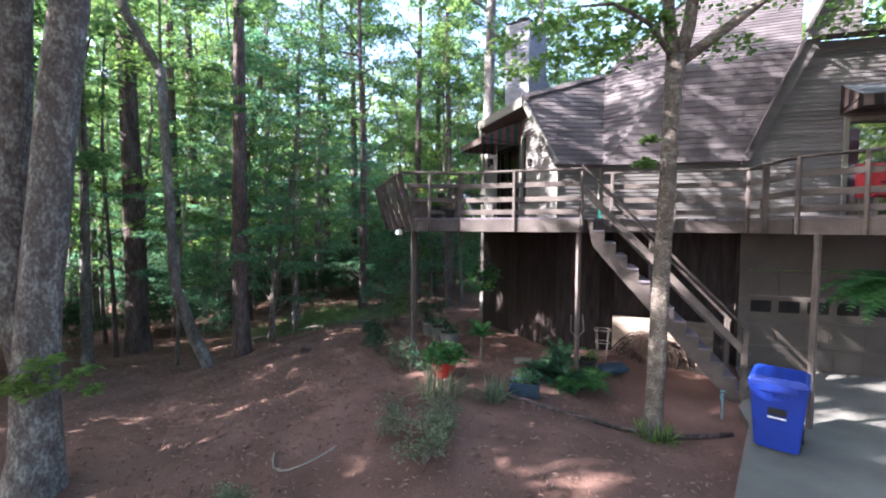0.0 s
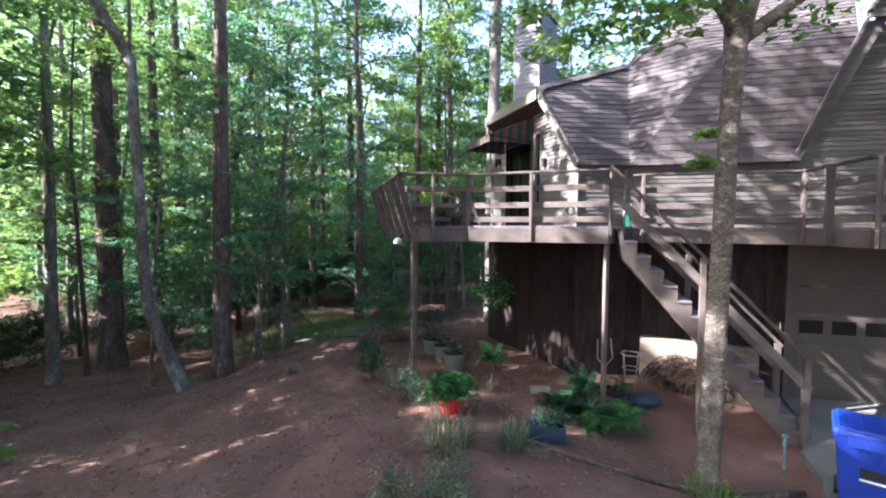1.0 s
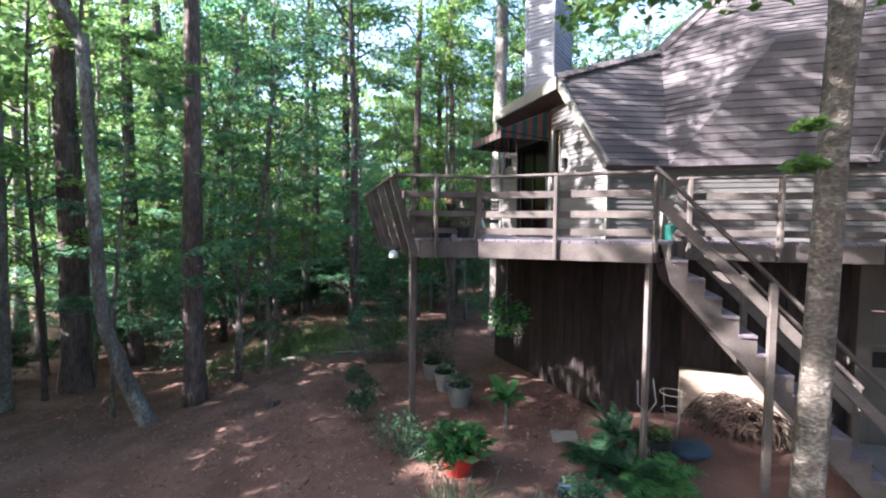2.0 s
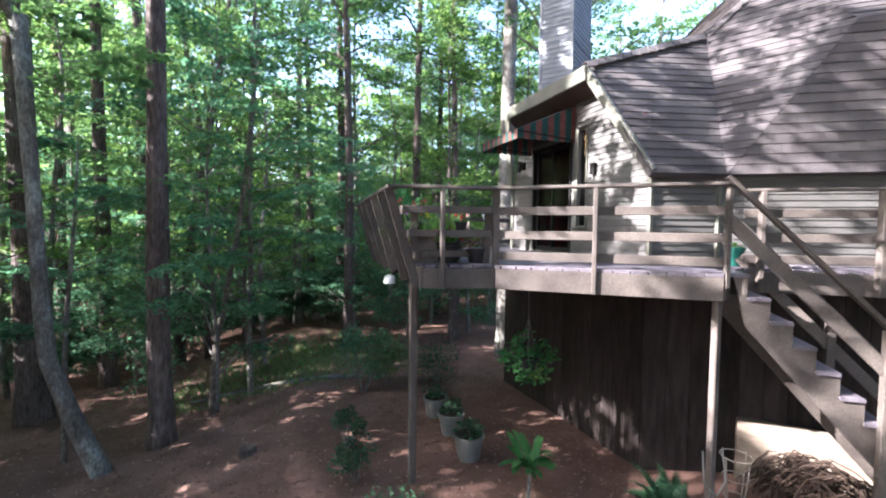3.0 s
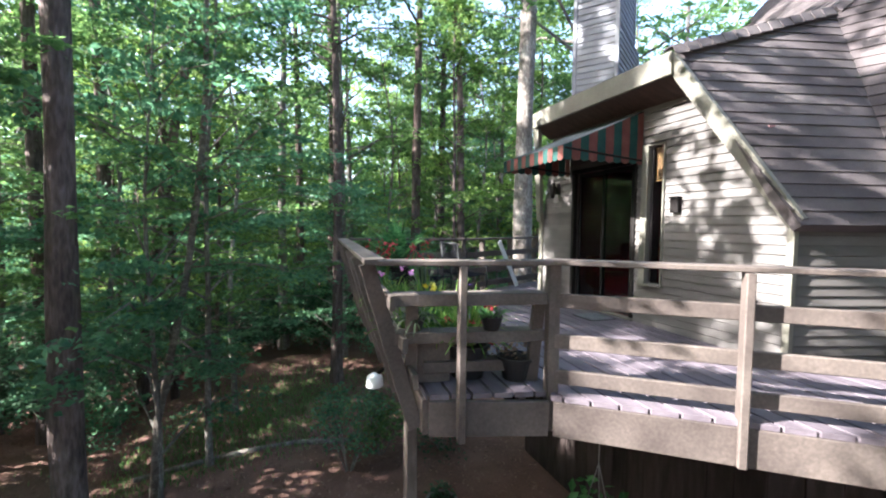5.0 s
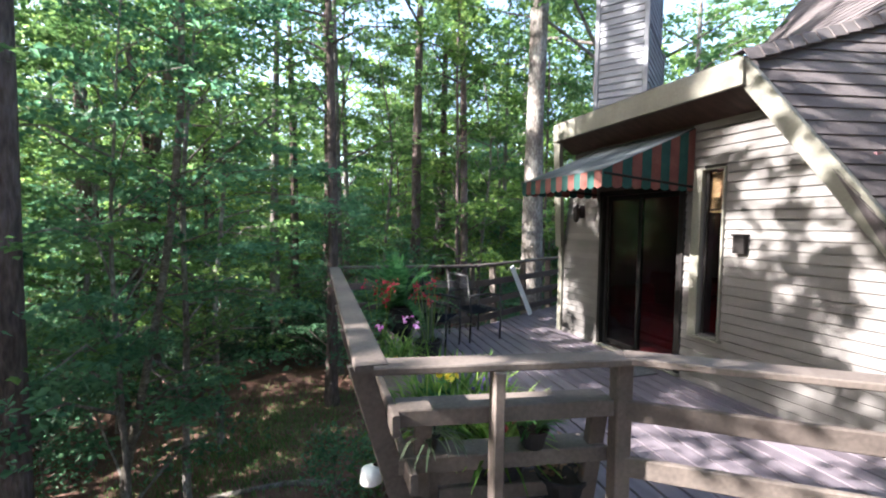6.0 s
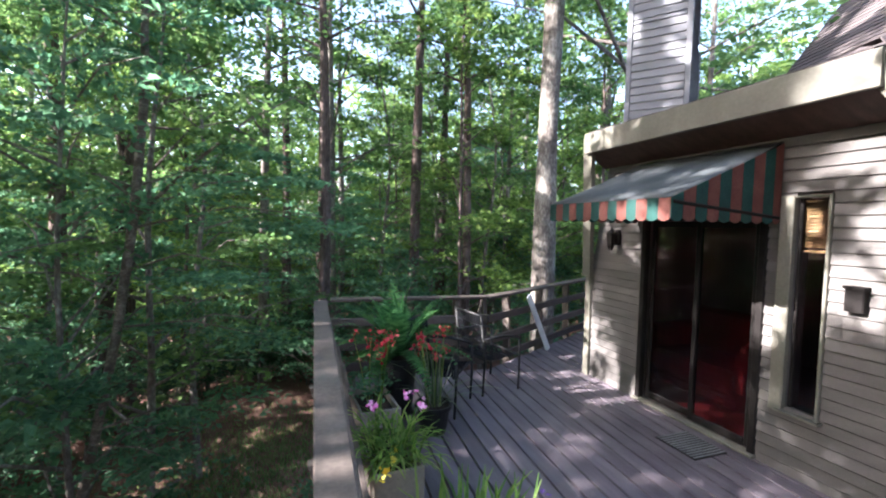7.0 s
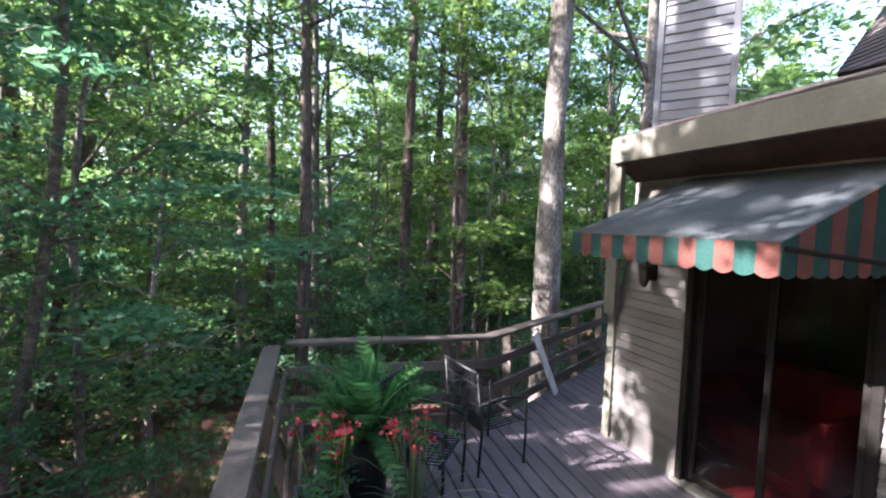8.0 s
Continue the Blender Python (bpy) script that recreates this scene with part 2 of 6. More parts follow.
def wall(name, origin, along, poly, openings, label, material=M_siding, step=0.088, thick=0.16, pieces=True):
    """A timber wall: a solid core in bands round its openings, clad in lapped boards that are pieces of it. poly: (distance, z) corners; outside is on the right of along."""
    along = Vector(along).normalized()
    out = V(along.y, -along.x, 0)
    origin = Vector(origin)
    zs = [p[1] for p in poly]
    core = bmesh.new()
    boards = []
    z = min(zs)
    while z < max(zs) - 1e-4:
        z1 = min(z + step, max(zs))
        band = clip(clip(list(poly), 1, z, True), 1, z1, False)
        cuts = [band]
        for u0, u1, w0, w1 in openings:
            if min(z1, w1) - max(z, w0) > 0.4 * (z1 - z):
                cuts = [c for b in cuts for c in (clip(b, 0, u0, False), clip(b, 0, u1, True)) if len(c) > 2]
        for c in cuts:
            if len(c) > 2 and max(p[0] for p in c) - min(p[0] for p in c) > 0.02:
                prism(core, [origin + along * p[0] + V(0, 0, p[1]) for p in c], -out * thick)
                boards.append((c, z, z1))
        z = z1
    ob = tagged(part(name, core, material), label, "wall", kind="structure")
    if pieces:
        for c, z, z1 in boards:
            bm = bmesh.new()
            c = clip(c, 1, z1 - 0.009, False)
            if len(c) < 3:
                bm.free()
                continue
            lip = lambda w: 0.009 + 0.016 * (z1 - w) / (z1 - z)
            front = [bm.verts.new(origin + along * p[0] + V(0, 0, p[1]) + out * lip(p[1])) for p in c]
            back = [bm.verts.new(origin + along * p[0] + V(0, 0, p[1]) + out * 0.001) for p in c]
            n = len(c)
            bm.faces.new(front)
            for i in range(n):
                bm.faces.new((front[i], back[i], back[(i + 1) % n], front[(i + 1) % n]))
            bmesh.ops.recalc_face_normals(bm, faces=bm.faces)
            part("siding_board", bm, material, ob)
    return ob


# gable wall, seen from -x: distance runs towards -y from the far corner
FAR_Y = 11.6
gable_poly = [(0, 2.95), (FAR_Y - 7.72, 2.95), (FAR_Y - 7.72, 4.3), (FAR_Y - 8.72, 5.86), (FAR_Y - 11.32, 5.86), (0, 4.35)]
DOOR = (FAR_Y - 10.78, FAR_Y - 9.48, 3.05, 5.08)
LIGHT = (FAR_Y - 9.29, FAR_Y - 9.07, 3.55, 5.19)
wall("wall_gable", (GABLE_X, FAR_Y, 0), (0, -1, 0), gable_poly, [DOOR, LIGHT], "taupe clapboard gable wall with sliding door and sidelight")
wall("wall_wing_front", BUMP_A, BUMP_B - BUMP_A, [(0, 2.95), ((BUMP_B - BUMP_A).length, 2.95), ((BUMP_B - BUMP_A).length, EAVE + 0.05), (0, EAVE + 0.05)], [], "taupe clapboard side wall under the wing's roof")
wall("wall_main", FRONT_0, DIR_M, [(0, 2.95), (2.95, 2.95), (2.95, EAVE + 0.05), (0, EAVE + 0.05)], [], "taupe clapboard wall along the deck walkway")
W2 = FRONT_1
wall("wall_second_gable", W2 + DIR_M * 0.001, DIR_M, [(0, 2.95), (6.0, 2.95), (6.0, 6.62), (1.02, 6.62), (0, 4.35)], [(1.72, 2.7, 3.1, 5.0)], "taupe clapboard second gable wall with awning window")
wall("wall_back", (GABLE_X + 0.16, FAR_Y, 0), (1, 0.25, 0), [(0, 2.95), (8.0, 2.95), (8.0, 4.6), (0, 4.6)], [], "taupe clapboard wall at the far side", pieces=False)


def roof_slope(name, poly, label, step=0.14):
    """A flat roof slope of any outline: a solid deck under overlapping shingle courses laid level."""
    poly = [Vector(p) for p in poly]
    nrm = (poly[1] - poly[0]).cross(poly[2] - poly[0]).normalized()
    if nrm.z < 0:
        nrm = -nrm
    level = V(0, 0, 1).cross(nrm).normalized()
    rise = nrm.cross(level)
    o = poly[0]
    flat = [((p - o).dot(level), (p - o).dot(rise)) for p in poly]
    at = lambda u, v, h: o + level * u + rise * v + nrm * h
    ob = tagged(part(name, prism(bmesh.new(), [at(u, v, 0) for u, v in flat], -nrm * 0.09), M_shingle), label, "roof", kind="structure")
    r = random.Random(len(name))
    v0, top = min(p[1] for p in flat), max(p[1] for p in flat)
    while v0 < top - 0.02:
        v1 = v0 + step * 1.2
        band = clip(clip(flat, 1, v0, True), 1, min(v1, top), False)
        if len(band) > 2:
            bm = bmesh.new()
            lo, hi = min(p[0] for p in band), max(p[0] for p in band)
            u = lo - r.uniform(0.0, 0.28)
            while u < hi:
                w = r.uniform(0.24, 0.34)
                tab = clip(clip(band, 0, u + 0.002, True), 0, u + w - 0.002, False)
                u += w
                if len(tab) < 3:
                    continue
                butt = 0.012 + r.uniform(0.0, 0.005)
                h = lambda v: 0.002 + butt * (v1 - v) / (v1 - v0)
                face = [bm.verts.new(at(a, b, h(b))) for a, b in tab]
                bm.faces.new(face)
                low = [k for k in range(len(tab)) if abs(tab[k][1] - v0) < 1e-5]
                if len(low) == 2:
                    i, j = low
                    foot = [bm.verts.new(at(*tab[k], 0.0005)) for k in low]
                    bm.faces.new((foot[0], foot[1], face[j], face[i]))
            bmesh.ops.recalc_face_normals(bm, faces=bm.faces)
            part("shingle_course", bm, M_shingle, ob)
        v0 += step
    return ob


def ridge_caps(name, p, q, side_a, side_b, label):
    """Bent cap shingles lapped along a hip; side_a and side_b point down its two slopes."""
    p, q = Vector(p), Vector(q)
    d = (q - p).normalized()
    bm = bmesh.new()
    up_v = -(Vector(side_a) + Vector(side_b)).normalized()
    n = max(2, int((q - p).length / 0.17))
    for i in range(n):
        a, b = p + d * (0.17 * i), p + d * (0.17 * i + 0.22)
        rows = [[bm.verts.new(c + Vector(s_) * 0.13 + up_v * h) for s_ in (side_a, (0, 0, 0), side_b)] for c, h in ((a, 0.05), (b, 0.03))]
        for k in (0, 1):
            bm.faces.new((rows[0][k], rows[0][k + 1], rows[1][k + 1], rows[1][k]))
    bm.normal_update()
    bmesh.ops.solidify(bm, geom=bm.faces[:], thickness=0.008)
    return tagged(part(name, bm, M_shingle), label, "roof", kind="structure")


FAS_Z = 6.03
FAS_R, FAS_L = V(4.93, 8.72, FAS_Z), V(4.93, 11.32, FAS_Z)
PEAK = V(7.3, 8.63, 6.8)
wing_eave_a, wing_eave_b = V(5.17, 7.56, 4.26), V(6.2, 7.3, 4.26)
steep = DIR_N * 0.228 + V(0, 0, 1)                                   # the mansard front leans back a little
main_eave_b = wing_eave_b + DIR_M * 2.87
KNEE_L = wing_eave_b + DIR_M * 1.66 + steep * 2.12                   # where the front breaks to the upper roof
KNEE_R = wing_eave_b + DIR_M * 3.95 + steep * 2.42
APEX = V(8.16, 8.12, 7.76)
BACK_LOW = V(9.3, 12.0, 7.5)
n_up = (KNEE_R - KNEE_L).cross(APEX - KNEE_L).normalized()
n_left = (APEX - PEAK).cross(BACK_LOW - PEAK).normalized()
hip_dir = n_up.cross(n_left)
hip_dir = hip_dir / hip_dir.z
TOP = APEX + hip_dir * 1.9
upper_rise = n_up.cross(DIR_M)
upper_rise = upper_rise / upper_rise.z
roof_slope("roof_wing_front", [wing_eave_a, wing_eave_b, PEAK, FAS_R], "steep brown shingle roof slope of the wing")
roof_slope("roof_wing_top", [FAS_L, FAS_R, PEAK, PEAK + V(0.4, 3.2, 0.0)], "low shingle roof over the wing")
roof_slope("roof_main_front", [wing_eave_b, main_eave_b, KNEE_R, KNEE_L], "steep brown shingle mansard slope")
roof_slope("roof_valley_facet", [wing_eave_b, KNEE_L, APEX, PEAK], "brown shingle facet between wing and mansard slope")
roof_slope("roof_main_upper", [KNEE_L, KNEE_R, KNEE_R + DIR_M * 1.2 + upper_rise * 2.9, TOP, APEX], "upper shingle roof catching sun")
roof_slope("roof_main_left", [PEAK, APEX, TOP, BACK_LOW + (TOP - APEX) * 1.1, BACK_LOW], "side slope of the main shingle roof")
ridge_caps("ridge_caps", FAS_R + V(0, 0, 0.02), PEAK + V(0, 0, 0.02), V(-0.12, -0.5, -0.84), V(0.05, 0.97, -0.1), "lapped cap shingles along the wing's hip")
ridge_caps("ridge_caps", PEAK, APEX, (KNEE_L - APEX).normalized(), (BACK_LOW - PEAK).normalized(), "lapped cap shingles along the main hip")

# wing fascia, soffit and rakes: the roof juts out over the gable like a prow
def gable_trim():
    th = root("gable_trim", (4.95, 9.9, 5.9), "olive painted fascia and brown soffit over the gable", "roof trim", kind="structure")
    timber("fascia_board", FAS_R + V(-0.02, -0.06, -0.12), FAS_L + V(-0.02, 0.02, -0.12), 0.04, 0.23, M_trim, th)
    bm = bmesh.new()
    prism(bm, [V(4.95, 8.62, 5.8), V(4.95, 11.34, 5.8), V(GABLE_X - 0.005, 11.45, 5.66), V(GABLE_X - 0.005, 8.56, 5.66)], (0, 0, 0.03))
    part("soffit", bm, M_soffit, th, "reddish brown stained soffit boards")
    for name, top, low in (("rake_board", V(4.94, 8.72, 5.97), V(5.22, 7.62, 4.28)), ("rake_board", V(4.94, 11.31, 5.97), V(5.24, 11.62, 4.32))):
        timber(name, top, low, 0.15, 0.06, M_trim, th, up=(-1, 0, 0))
    return th


gable_trim()


def corner_board(p, z0, z1, w=0.1):
    bm = bmesh.new()
    beam(bm, V(p[0], p[1], z0), V(p[0], p[1], z1), w, w, up=(0, 1, 0), c=0.004)
    return tagged(part("corner_board", bm, M_trim), "olive painted upright corner board", "trim", kind="structure")


corner_board((GABLE_X - 0.0, FAR_Y + 0.02), 3.02, 4.35)
corner_board((GABLE_X, 7.7), 3.02, 4.28, 0.06)
corner_board((BUMP_B.x - 0.02, BUMP_B.y - 0.02), 3.02, 4.26, 0.06)

# the second gable: a broad rake, a band with its soffit, and the wall above that juts out
def second_trim():
    o = W2
    th = root("second_gable_trim", o + V(0, 0, 5.5), "painted rake and belly band of the second gable", "roof trim", kind="structure")
    f = lambda u, z, out=0.0: o + DIR_M * u + V(0, 0, z) - DIR_N * out
    part("rake_board", prism(bmesh.new(), [f(-0.16, 4.2, 0.06), f(-0.02, 4.2, 0.06), f(1.12, 6.62, 0.2), f(0.86, 6.62, 0.2)], DIR_N * 0.06), M_siding, th)
    timber("rake_trim", f(-0.17, 4.2, 0.1), f(0.82, 6.66, 0.24), 0.05, 0.06, M_shingle, th, up=-DIR_N)
    timber("belly_band", f(0.8, 6.69, 0.3), f(6.0, 6.69, 0.3), 0.05, 0.13, M_siding, th)
    part("soffit", prism(bmesh.new(), [f(0.9, 6.62, 0.28), f(6.0, 6.62, 0.28), f(6.0, 6.62, 0.03), f(1.0, 6.62, 0.03)], (0, 0, 0.02)), M_soffit, th)
    timber("upper_rake", f(0.78, 6.72, 0.34), f(1.75, 8.9, 0.34), 0.05, 0.12, M_siding, th, up=-DIR_N)
    return th


second_trim()
wall("wall_second_upper", W2 - DIR_N * 0.24, DIR_M, [(0.86, 6.75), (6.0, 6.75), (6.0, 8.9), (1.82, 8.9)], [(1.72, 2.5, 6.8, 7.5)], "taupe clapboard wall above the second gable's band")

# ---- deck ----
BOARD_DIR = V(math.sin(radians(4)), math.cos(radians(4)), 0)
PITCH = 0.15
BOARD_SIDE = V(BOARD_DIR.y, -BOARD_DIR.x, 0)
PA, PB, PC, PD = V(2.12, 8.0, 0), V(3.0, 7.8, 0), V(3.9, 7.1, 0), V(4.93, 6.31, 0)
PD2, PE, PF = V(5.8, 6.75, 0), V(7.98, 5.26, 0), V(7.25, 3.98, 0)
PG = V(8.1, 1.8, 0)
P_FL, P_FB, P_FH = V(2.4, 12.3, 0), V(4.12, 12.12, 0), V(7.4, 13.9, 0)
EDGE = V(-0.61, -0.79, 0) * 0.085                                    # the boards run out past the rail
deck_pieces = [
    [PA, PB, PB + EDGE, PC + EDGE, PD + EDGE, PD, V(5.3, 7.72, 0), V(5.3, 11.6, 0), P_FB, P_FL],
    [V(5.3, 11.6, 0), V(7.6, 12.2, 0), P_FH, P_FB],
    [PD, PD2, V(6.25, 7.45, 0), V(5.3, 7.72, 0)],
    [PD2, PE, V(8.72, 5.84, 0), V(6.25, 7.45, 0)],
    [PE, PF, PG, V(12, 1.8, 0), V(12.4, 3.45, 0), V(8.72, 5.84, 0)],
]


def build_deck():
    th = root("deck", (4, 9, DECK_Z), "raised timber deck of brown-grey painted boards round the house", "deck", kind="structure")
    for piece in deck_pieces:
        flat = [((p.dot(BOARD_SIDE)), p.dot(BOARD_DIR)) for p in piece]
        lo, hi = min(p[0] for p in flat), max(p[0] for p in flat)
        k = math.floor(lo / PITCH) - 1
        while k * PITCH < hi:
            strip = clip(clip(flat, 0, (k + 0.5) * PITCH + 0.01, True), 0, (k + 1.5) * PITCH - 0.01, False)
            k += 1
            if len(strip) < 3:
                continue
            bm = bmesh.new()
            prism(bm, [BOARD_SIDE * p[0] + BOARD_DIR * p[1] + V(0, 0, DECK_Z) for p in strip], (0, 0, -0.036))
            part("deck_board", bm, M_deck, th)
    edges = [(PA, PB + EDGE * 0.8), (PB + EDGE * 0.8, PC + EDGE * 0.8), (PC + EDGE * 0.8, PD + EDGE * 0.8), (PD2, PE), (PE, PF), (PF, PG), (PD, PD2), (P_FL, PA), (P_FB, P_FL), (P_FH, P_FB)]
    for a, b in edges:
        d = (b - a).normalized() * 0.02
        timber("rim_joist", a + d + V(0, 0, DECK_Z - 0.165), b - d + V(0, 0, DECK_Z - 0.165), 0.045, 0.25, M_rail, th)
    for i in range(8):
        x = 2.5 + 0.38 * i
        y0 = 8.0 if x < 3 else 7.8 - (x - 3) * 0.77
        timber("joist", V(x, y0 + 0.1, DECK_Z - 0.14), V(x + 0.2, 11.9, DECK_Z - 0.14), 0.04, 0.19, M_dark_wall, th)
    return th


build_deck()


def leg(p, w=0.1, top=DECK_Z - 0.29, label="tall square timber post holding up the deck"):
    z = ground_z(p[0], p[1]) - 0.15
    bm = beam(bmesh.new(), V(p[0], p[1], z), V(p[0], p[1], top), w, w, up=(0, 1, 0), c=0.01)
    return tagged(part("deck_post", bm, M_post), label, "post", "posts under the deck", kind="structure")


for p, w in (((2.2, 8.72), 0.1), ((4.92, 6.36), 0.075), ((7.0, 3.5), 0.075), ((3.1, 11.9), 0.1), ((8.3, 2.3), 0.1)):
    leg(p, w)

RAIL_Z = 4.0
RAILS = (3.71, 3.42, 3.165)


def rail_run(th, a, b, posts, lean=0.0, ends=(0, 0), caps=True, foot=DECK_Z - 0.28, lift=0.0, boards=True):
    """One straight length of railing: posts outside the rim, three boards inside them, a flat cap. lean: how far the top stands out."""
    d = (b - a).normalized()
    out = V(d.y, -d.x, 0)
    at = lambda q, z, o: q + out * (o + lean * max(0.0, (z - DECK_Z + 0.28)) / 1.23) + V(0, 0, z)
    for f in posts:
        q = a.lerp(b, f)
        timber("rail_post", at(q, foot, 0.08), at(q, RAIL_Z - 0.035, 0.08), 0.05, 0.11, M_rail, th, up=out)
    for z in RAILS if boards else ():
        timber("rail_board", at(a, z, 0.0) - d * ends[0], at(b, z, 0.0) + d * ends[1], 0.036, 0.102, M_rail, th)
    if caps:
        timber("rail_cap", at(a, RAIL_Z - 0.017 + lift, 0.03) - d * ends[0], at(b, RAIL_Z - 0.017 + lift, 0.03) + d * ends[1], 0.15, 0.036, M_rail, th)


def build_rails():
    th = root("deck_railing", (3.5, 7.5, DECK_Z), "brown-grey timber railing with three boards and flat cap", "railing", kind="structure")
    rail_run(th, V(1.98, 8.0, 0), PB, (0.35,), ends=(0.2, 0.0), boards=False)
    a, d = V(2.0, 8.0, 0), (PB - V(1.98, 8.0, 0)).normalized()
    into = V(-d.y, d.x, 0)
    for z, w, back, u0, u1 in ((3.72, 0.16, 0.07, -0.12, 0.97), (3.43, 0.16, 0.17, -0.1, 1.0), (3.17, 0.14, 0.3, 0.12, 0.92)):
        timber("shelf_board", a + d * u0 + into * back + V(0, 0, z), a + d * u1 + into * back + V(0, 0, z), w, 0.085, M_rail, th)
    part("end_panel", prism(bmesh.new(), [a + d * u + into * 0.27 + V(0, 0, z) for u, z in ((0.06, DECK_Z + 0.002), (0.32, DECK_Z + 0.002), (0.32, 3.387), (0.0, 3.387))], into * 0.03), M_rail, th)
    for u in (0.02, 0.95):
        timber("shelf_bracket", a + d * u + into * 0.24 + V(0, 0, DECK_Z), a + d * u + into * 0.1 + V(0, 0, 3.7), 0.06, 0.09, M_rail, th, up=d)
    timber("rail_post", PB + into * 0.02 + V(0, 0, DECK_Z - 0.28), PB + into * 0.02 + V(0, 0, RAIL_Z - 0.035), 0.085, 0.085, M_rail, th, up=d)
    rail_run(th, PB, PD, (0.47,), lift=0.004)
    timber("rail_post", PD + V(-0.02, -0.05, DECK_Z - 0.15), PD + V(-0.02, -0.05, RAIL_Z - 0.035), 0.05, 0.05, M_rail, th, up=d)
    rail_run(th, PD2, PE, (0.06, 0.5, 0.98))
    rail_run(th, PE, PF, (0.5,), lift=0.004)
    rail_run(th, PF, PG, (0.02, 0.35, 0.68))
    rail_run(th, P_FL + V(-0.03, -0.1, 0), V(2.15, 8.0, 0), (0.02, 0.2, 0.4, 0.6, 0.8, 0.97), lean=0.36, ends=(0.1, 0.05), lift=0.005)
    rail_run(th, P_FB, P_FL, (0.02, 0.25, 0.75), lean=0.1, ends=(0, 0.3))
    rail_run(th, P_FH, P_FB, (0.1, 0.35, 0.6, 0.85), lean=0.05, lift=0.004)


build_rails()

# ---- stairs ----
ST_D = V(0.802, -0.597, 0)
ST_S = V(-ST_D.y, ST_D.x, 0)
ST_A = V(5.0, 6.27, 0) + ST_D * 0.15
ST_N = 14
ST_RUN = 0.205 * ST_N
ST_FOOT = -0.26


def build_stairs():
    th = root("deck_stairs", (6.3, 5.6, ST_FOOT), "open timber stairs from the yard to the deck", "stairs", kind="structure")
    rise, run = (DECK_Z - ST_FOOT) / ST_N, ST_RUN / ST_N
    for side in (0.0, 0.86):
        o = ST_A + ST_S * side
        poly = []
        for i in range(ST_N):
            z = DECK_Z - rise * (i + 1) - 0.04
            poly += [o + ST_D * (run * i) + V(0, 0, z), o + ST_D * (run * (i + 1)) + V(0, 0, z)]
        poly = poly[:-2] + [o + ST_D * (run * (ST_N - 1)) + V(0, 0, ST_FOOT - 0.05), o + ST_D * (run * (ST_N - 1) - 0.25) + V(0, 0, ST_FOOT - 0.05), o + V(0, 0, DECK_Z - rise - 0.33), o + V(0, 0, DECK_Z - 0.04) - ST_D * 0.13, o + V(0, 0, DECK_Z - 0.04)]
        bm = bmesh.new()
        prism(bm, poly, ST_S * 0.045)
        part("stringer", bm, M_rail, th)
    for i in range(ST_N - 1):
        z = DECK_Z - rise * (i + 1) - 0.02
        for k in (0.3, 0.78):
            c = ST_A + ST_D * (run * (i + k) - 0.015) + V(0, 0, z)
            timber("tread", c - ST_S * 0.03, c + ST_S * 0.93, run * 0.52, 0.038, M_deck, th)
    for z, h in ((DECK_Z - 0.018, 0.036), (DECK_Z - 0.13, 0.18)):
        c = ST_A - ST_D * (0.08 if h < 0.1 else 0.03) + V(0, 0, z)
        timber("landing_board" if h < 0.1 else "riser", c - ST_S * 0.03, c + ST_S * 0.93, 0.17 if h < 0.1 else 0.03, h, M_deck if h < 0.1 else M_rail, th)
    # two sloping rails a side: a cap above and a broad board below
    reach, fall = ST_D * 2.73, V(0, 0, -2.9)
    for side in (-0.05, 0.95):
        start = ST_A - ST_D * 0.18 + ST_S * side + V(0, 0, 4.0)
        ramp = lambda q, drop=0.0: start + reach * q + fall * q - V(0, 0, drop)
        first = -0.02 if side < 0 else 0.14                             # the inner pair begins at the walkway's post
        timber("handrail", ramp(first), ramp(1.02), 0.09, 0.045, M_rail, th)
        timber("stair_rail", ramp(first, 0.42), ramp(1.02, 0.42), 0.04, 0.13, M_rail, th)
        for q, foot in ((0.49, -0.35), (1.0, -0.35)):
            p = ramp(q, 0.02)
            timber("stair_post", V(p.x, p.y, foot if side < 0 or q == 1.0 else p.z - 0.95), p, 0.085, 0.085, M_rail, th, up=ST_D)


build_stairs()

# ---- base of the house, garage ----
def base_wall(name, a, b, z0, z1, label, material=M_dark_wall):
    d = (b - a).normalized()
    n = max(1, int((b - a).length / 0.3))
    bm = bmesh.new()
    out = V(d.y, -d.x, 0)
    prism(bm, [a + V(0, 0, z0), b + V(0, 0, z0), b + V(0, 0, z1), a + V(0, 0, z1)], -out * 0.2)
    ob = tagged(part(name, bm, material), label, "wall", kind="structure")
    for i in range(n):
        p, q = a.lerp(b, i / n), a.lerp(b, (i + 1) / n)
        bm = bmesh.new()
        prism(bm, [p + d * 0.006 + V(0, 0, z0), q - d * 0.006 + V(0, 0, z0), q - d * 0.006 + V(0, 0, z1), p + d * 0.006 + V(0, 0, z1)], out * 0.018)
        part("wall_panel", bm, material, ob)
    return ob


G0 = FRONT_1 + DIR_N * 0.1
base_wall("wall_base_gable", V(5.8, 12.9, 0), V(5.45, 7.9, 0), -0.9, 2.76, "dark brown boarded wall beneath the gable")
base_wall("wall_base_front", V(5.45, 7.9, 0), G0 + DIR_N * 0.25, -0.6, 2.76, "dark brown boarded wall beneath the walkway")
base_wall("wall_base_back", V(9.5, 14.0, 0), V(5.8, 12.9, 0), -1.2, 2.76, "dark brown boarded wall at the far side")


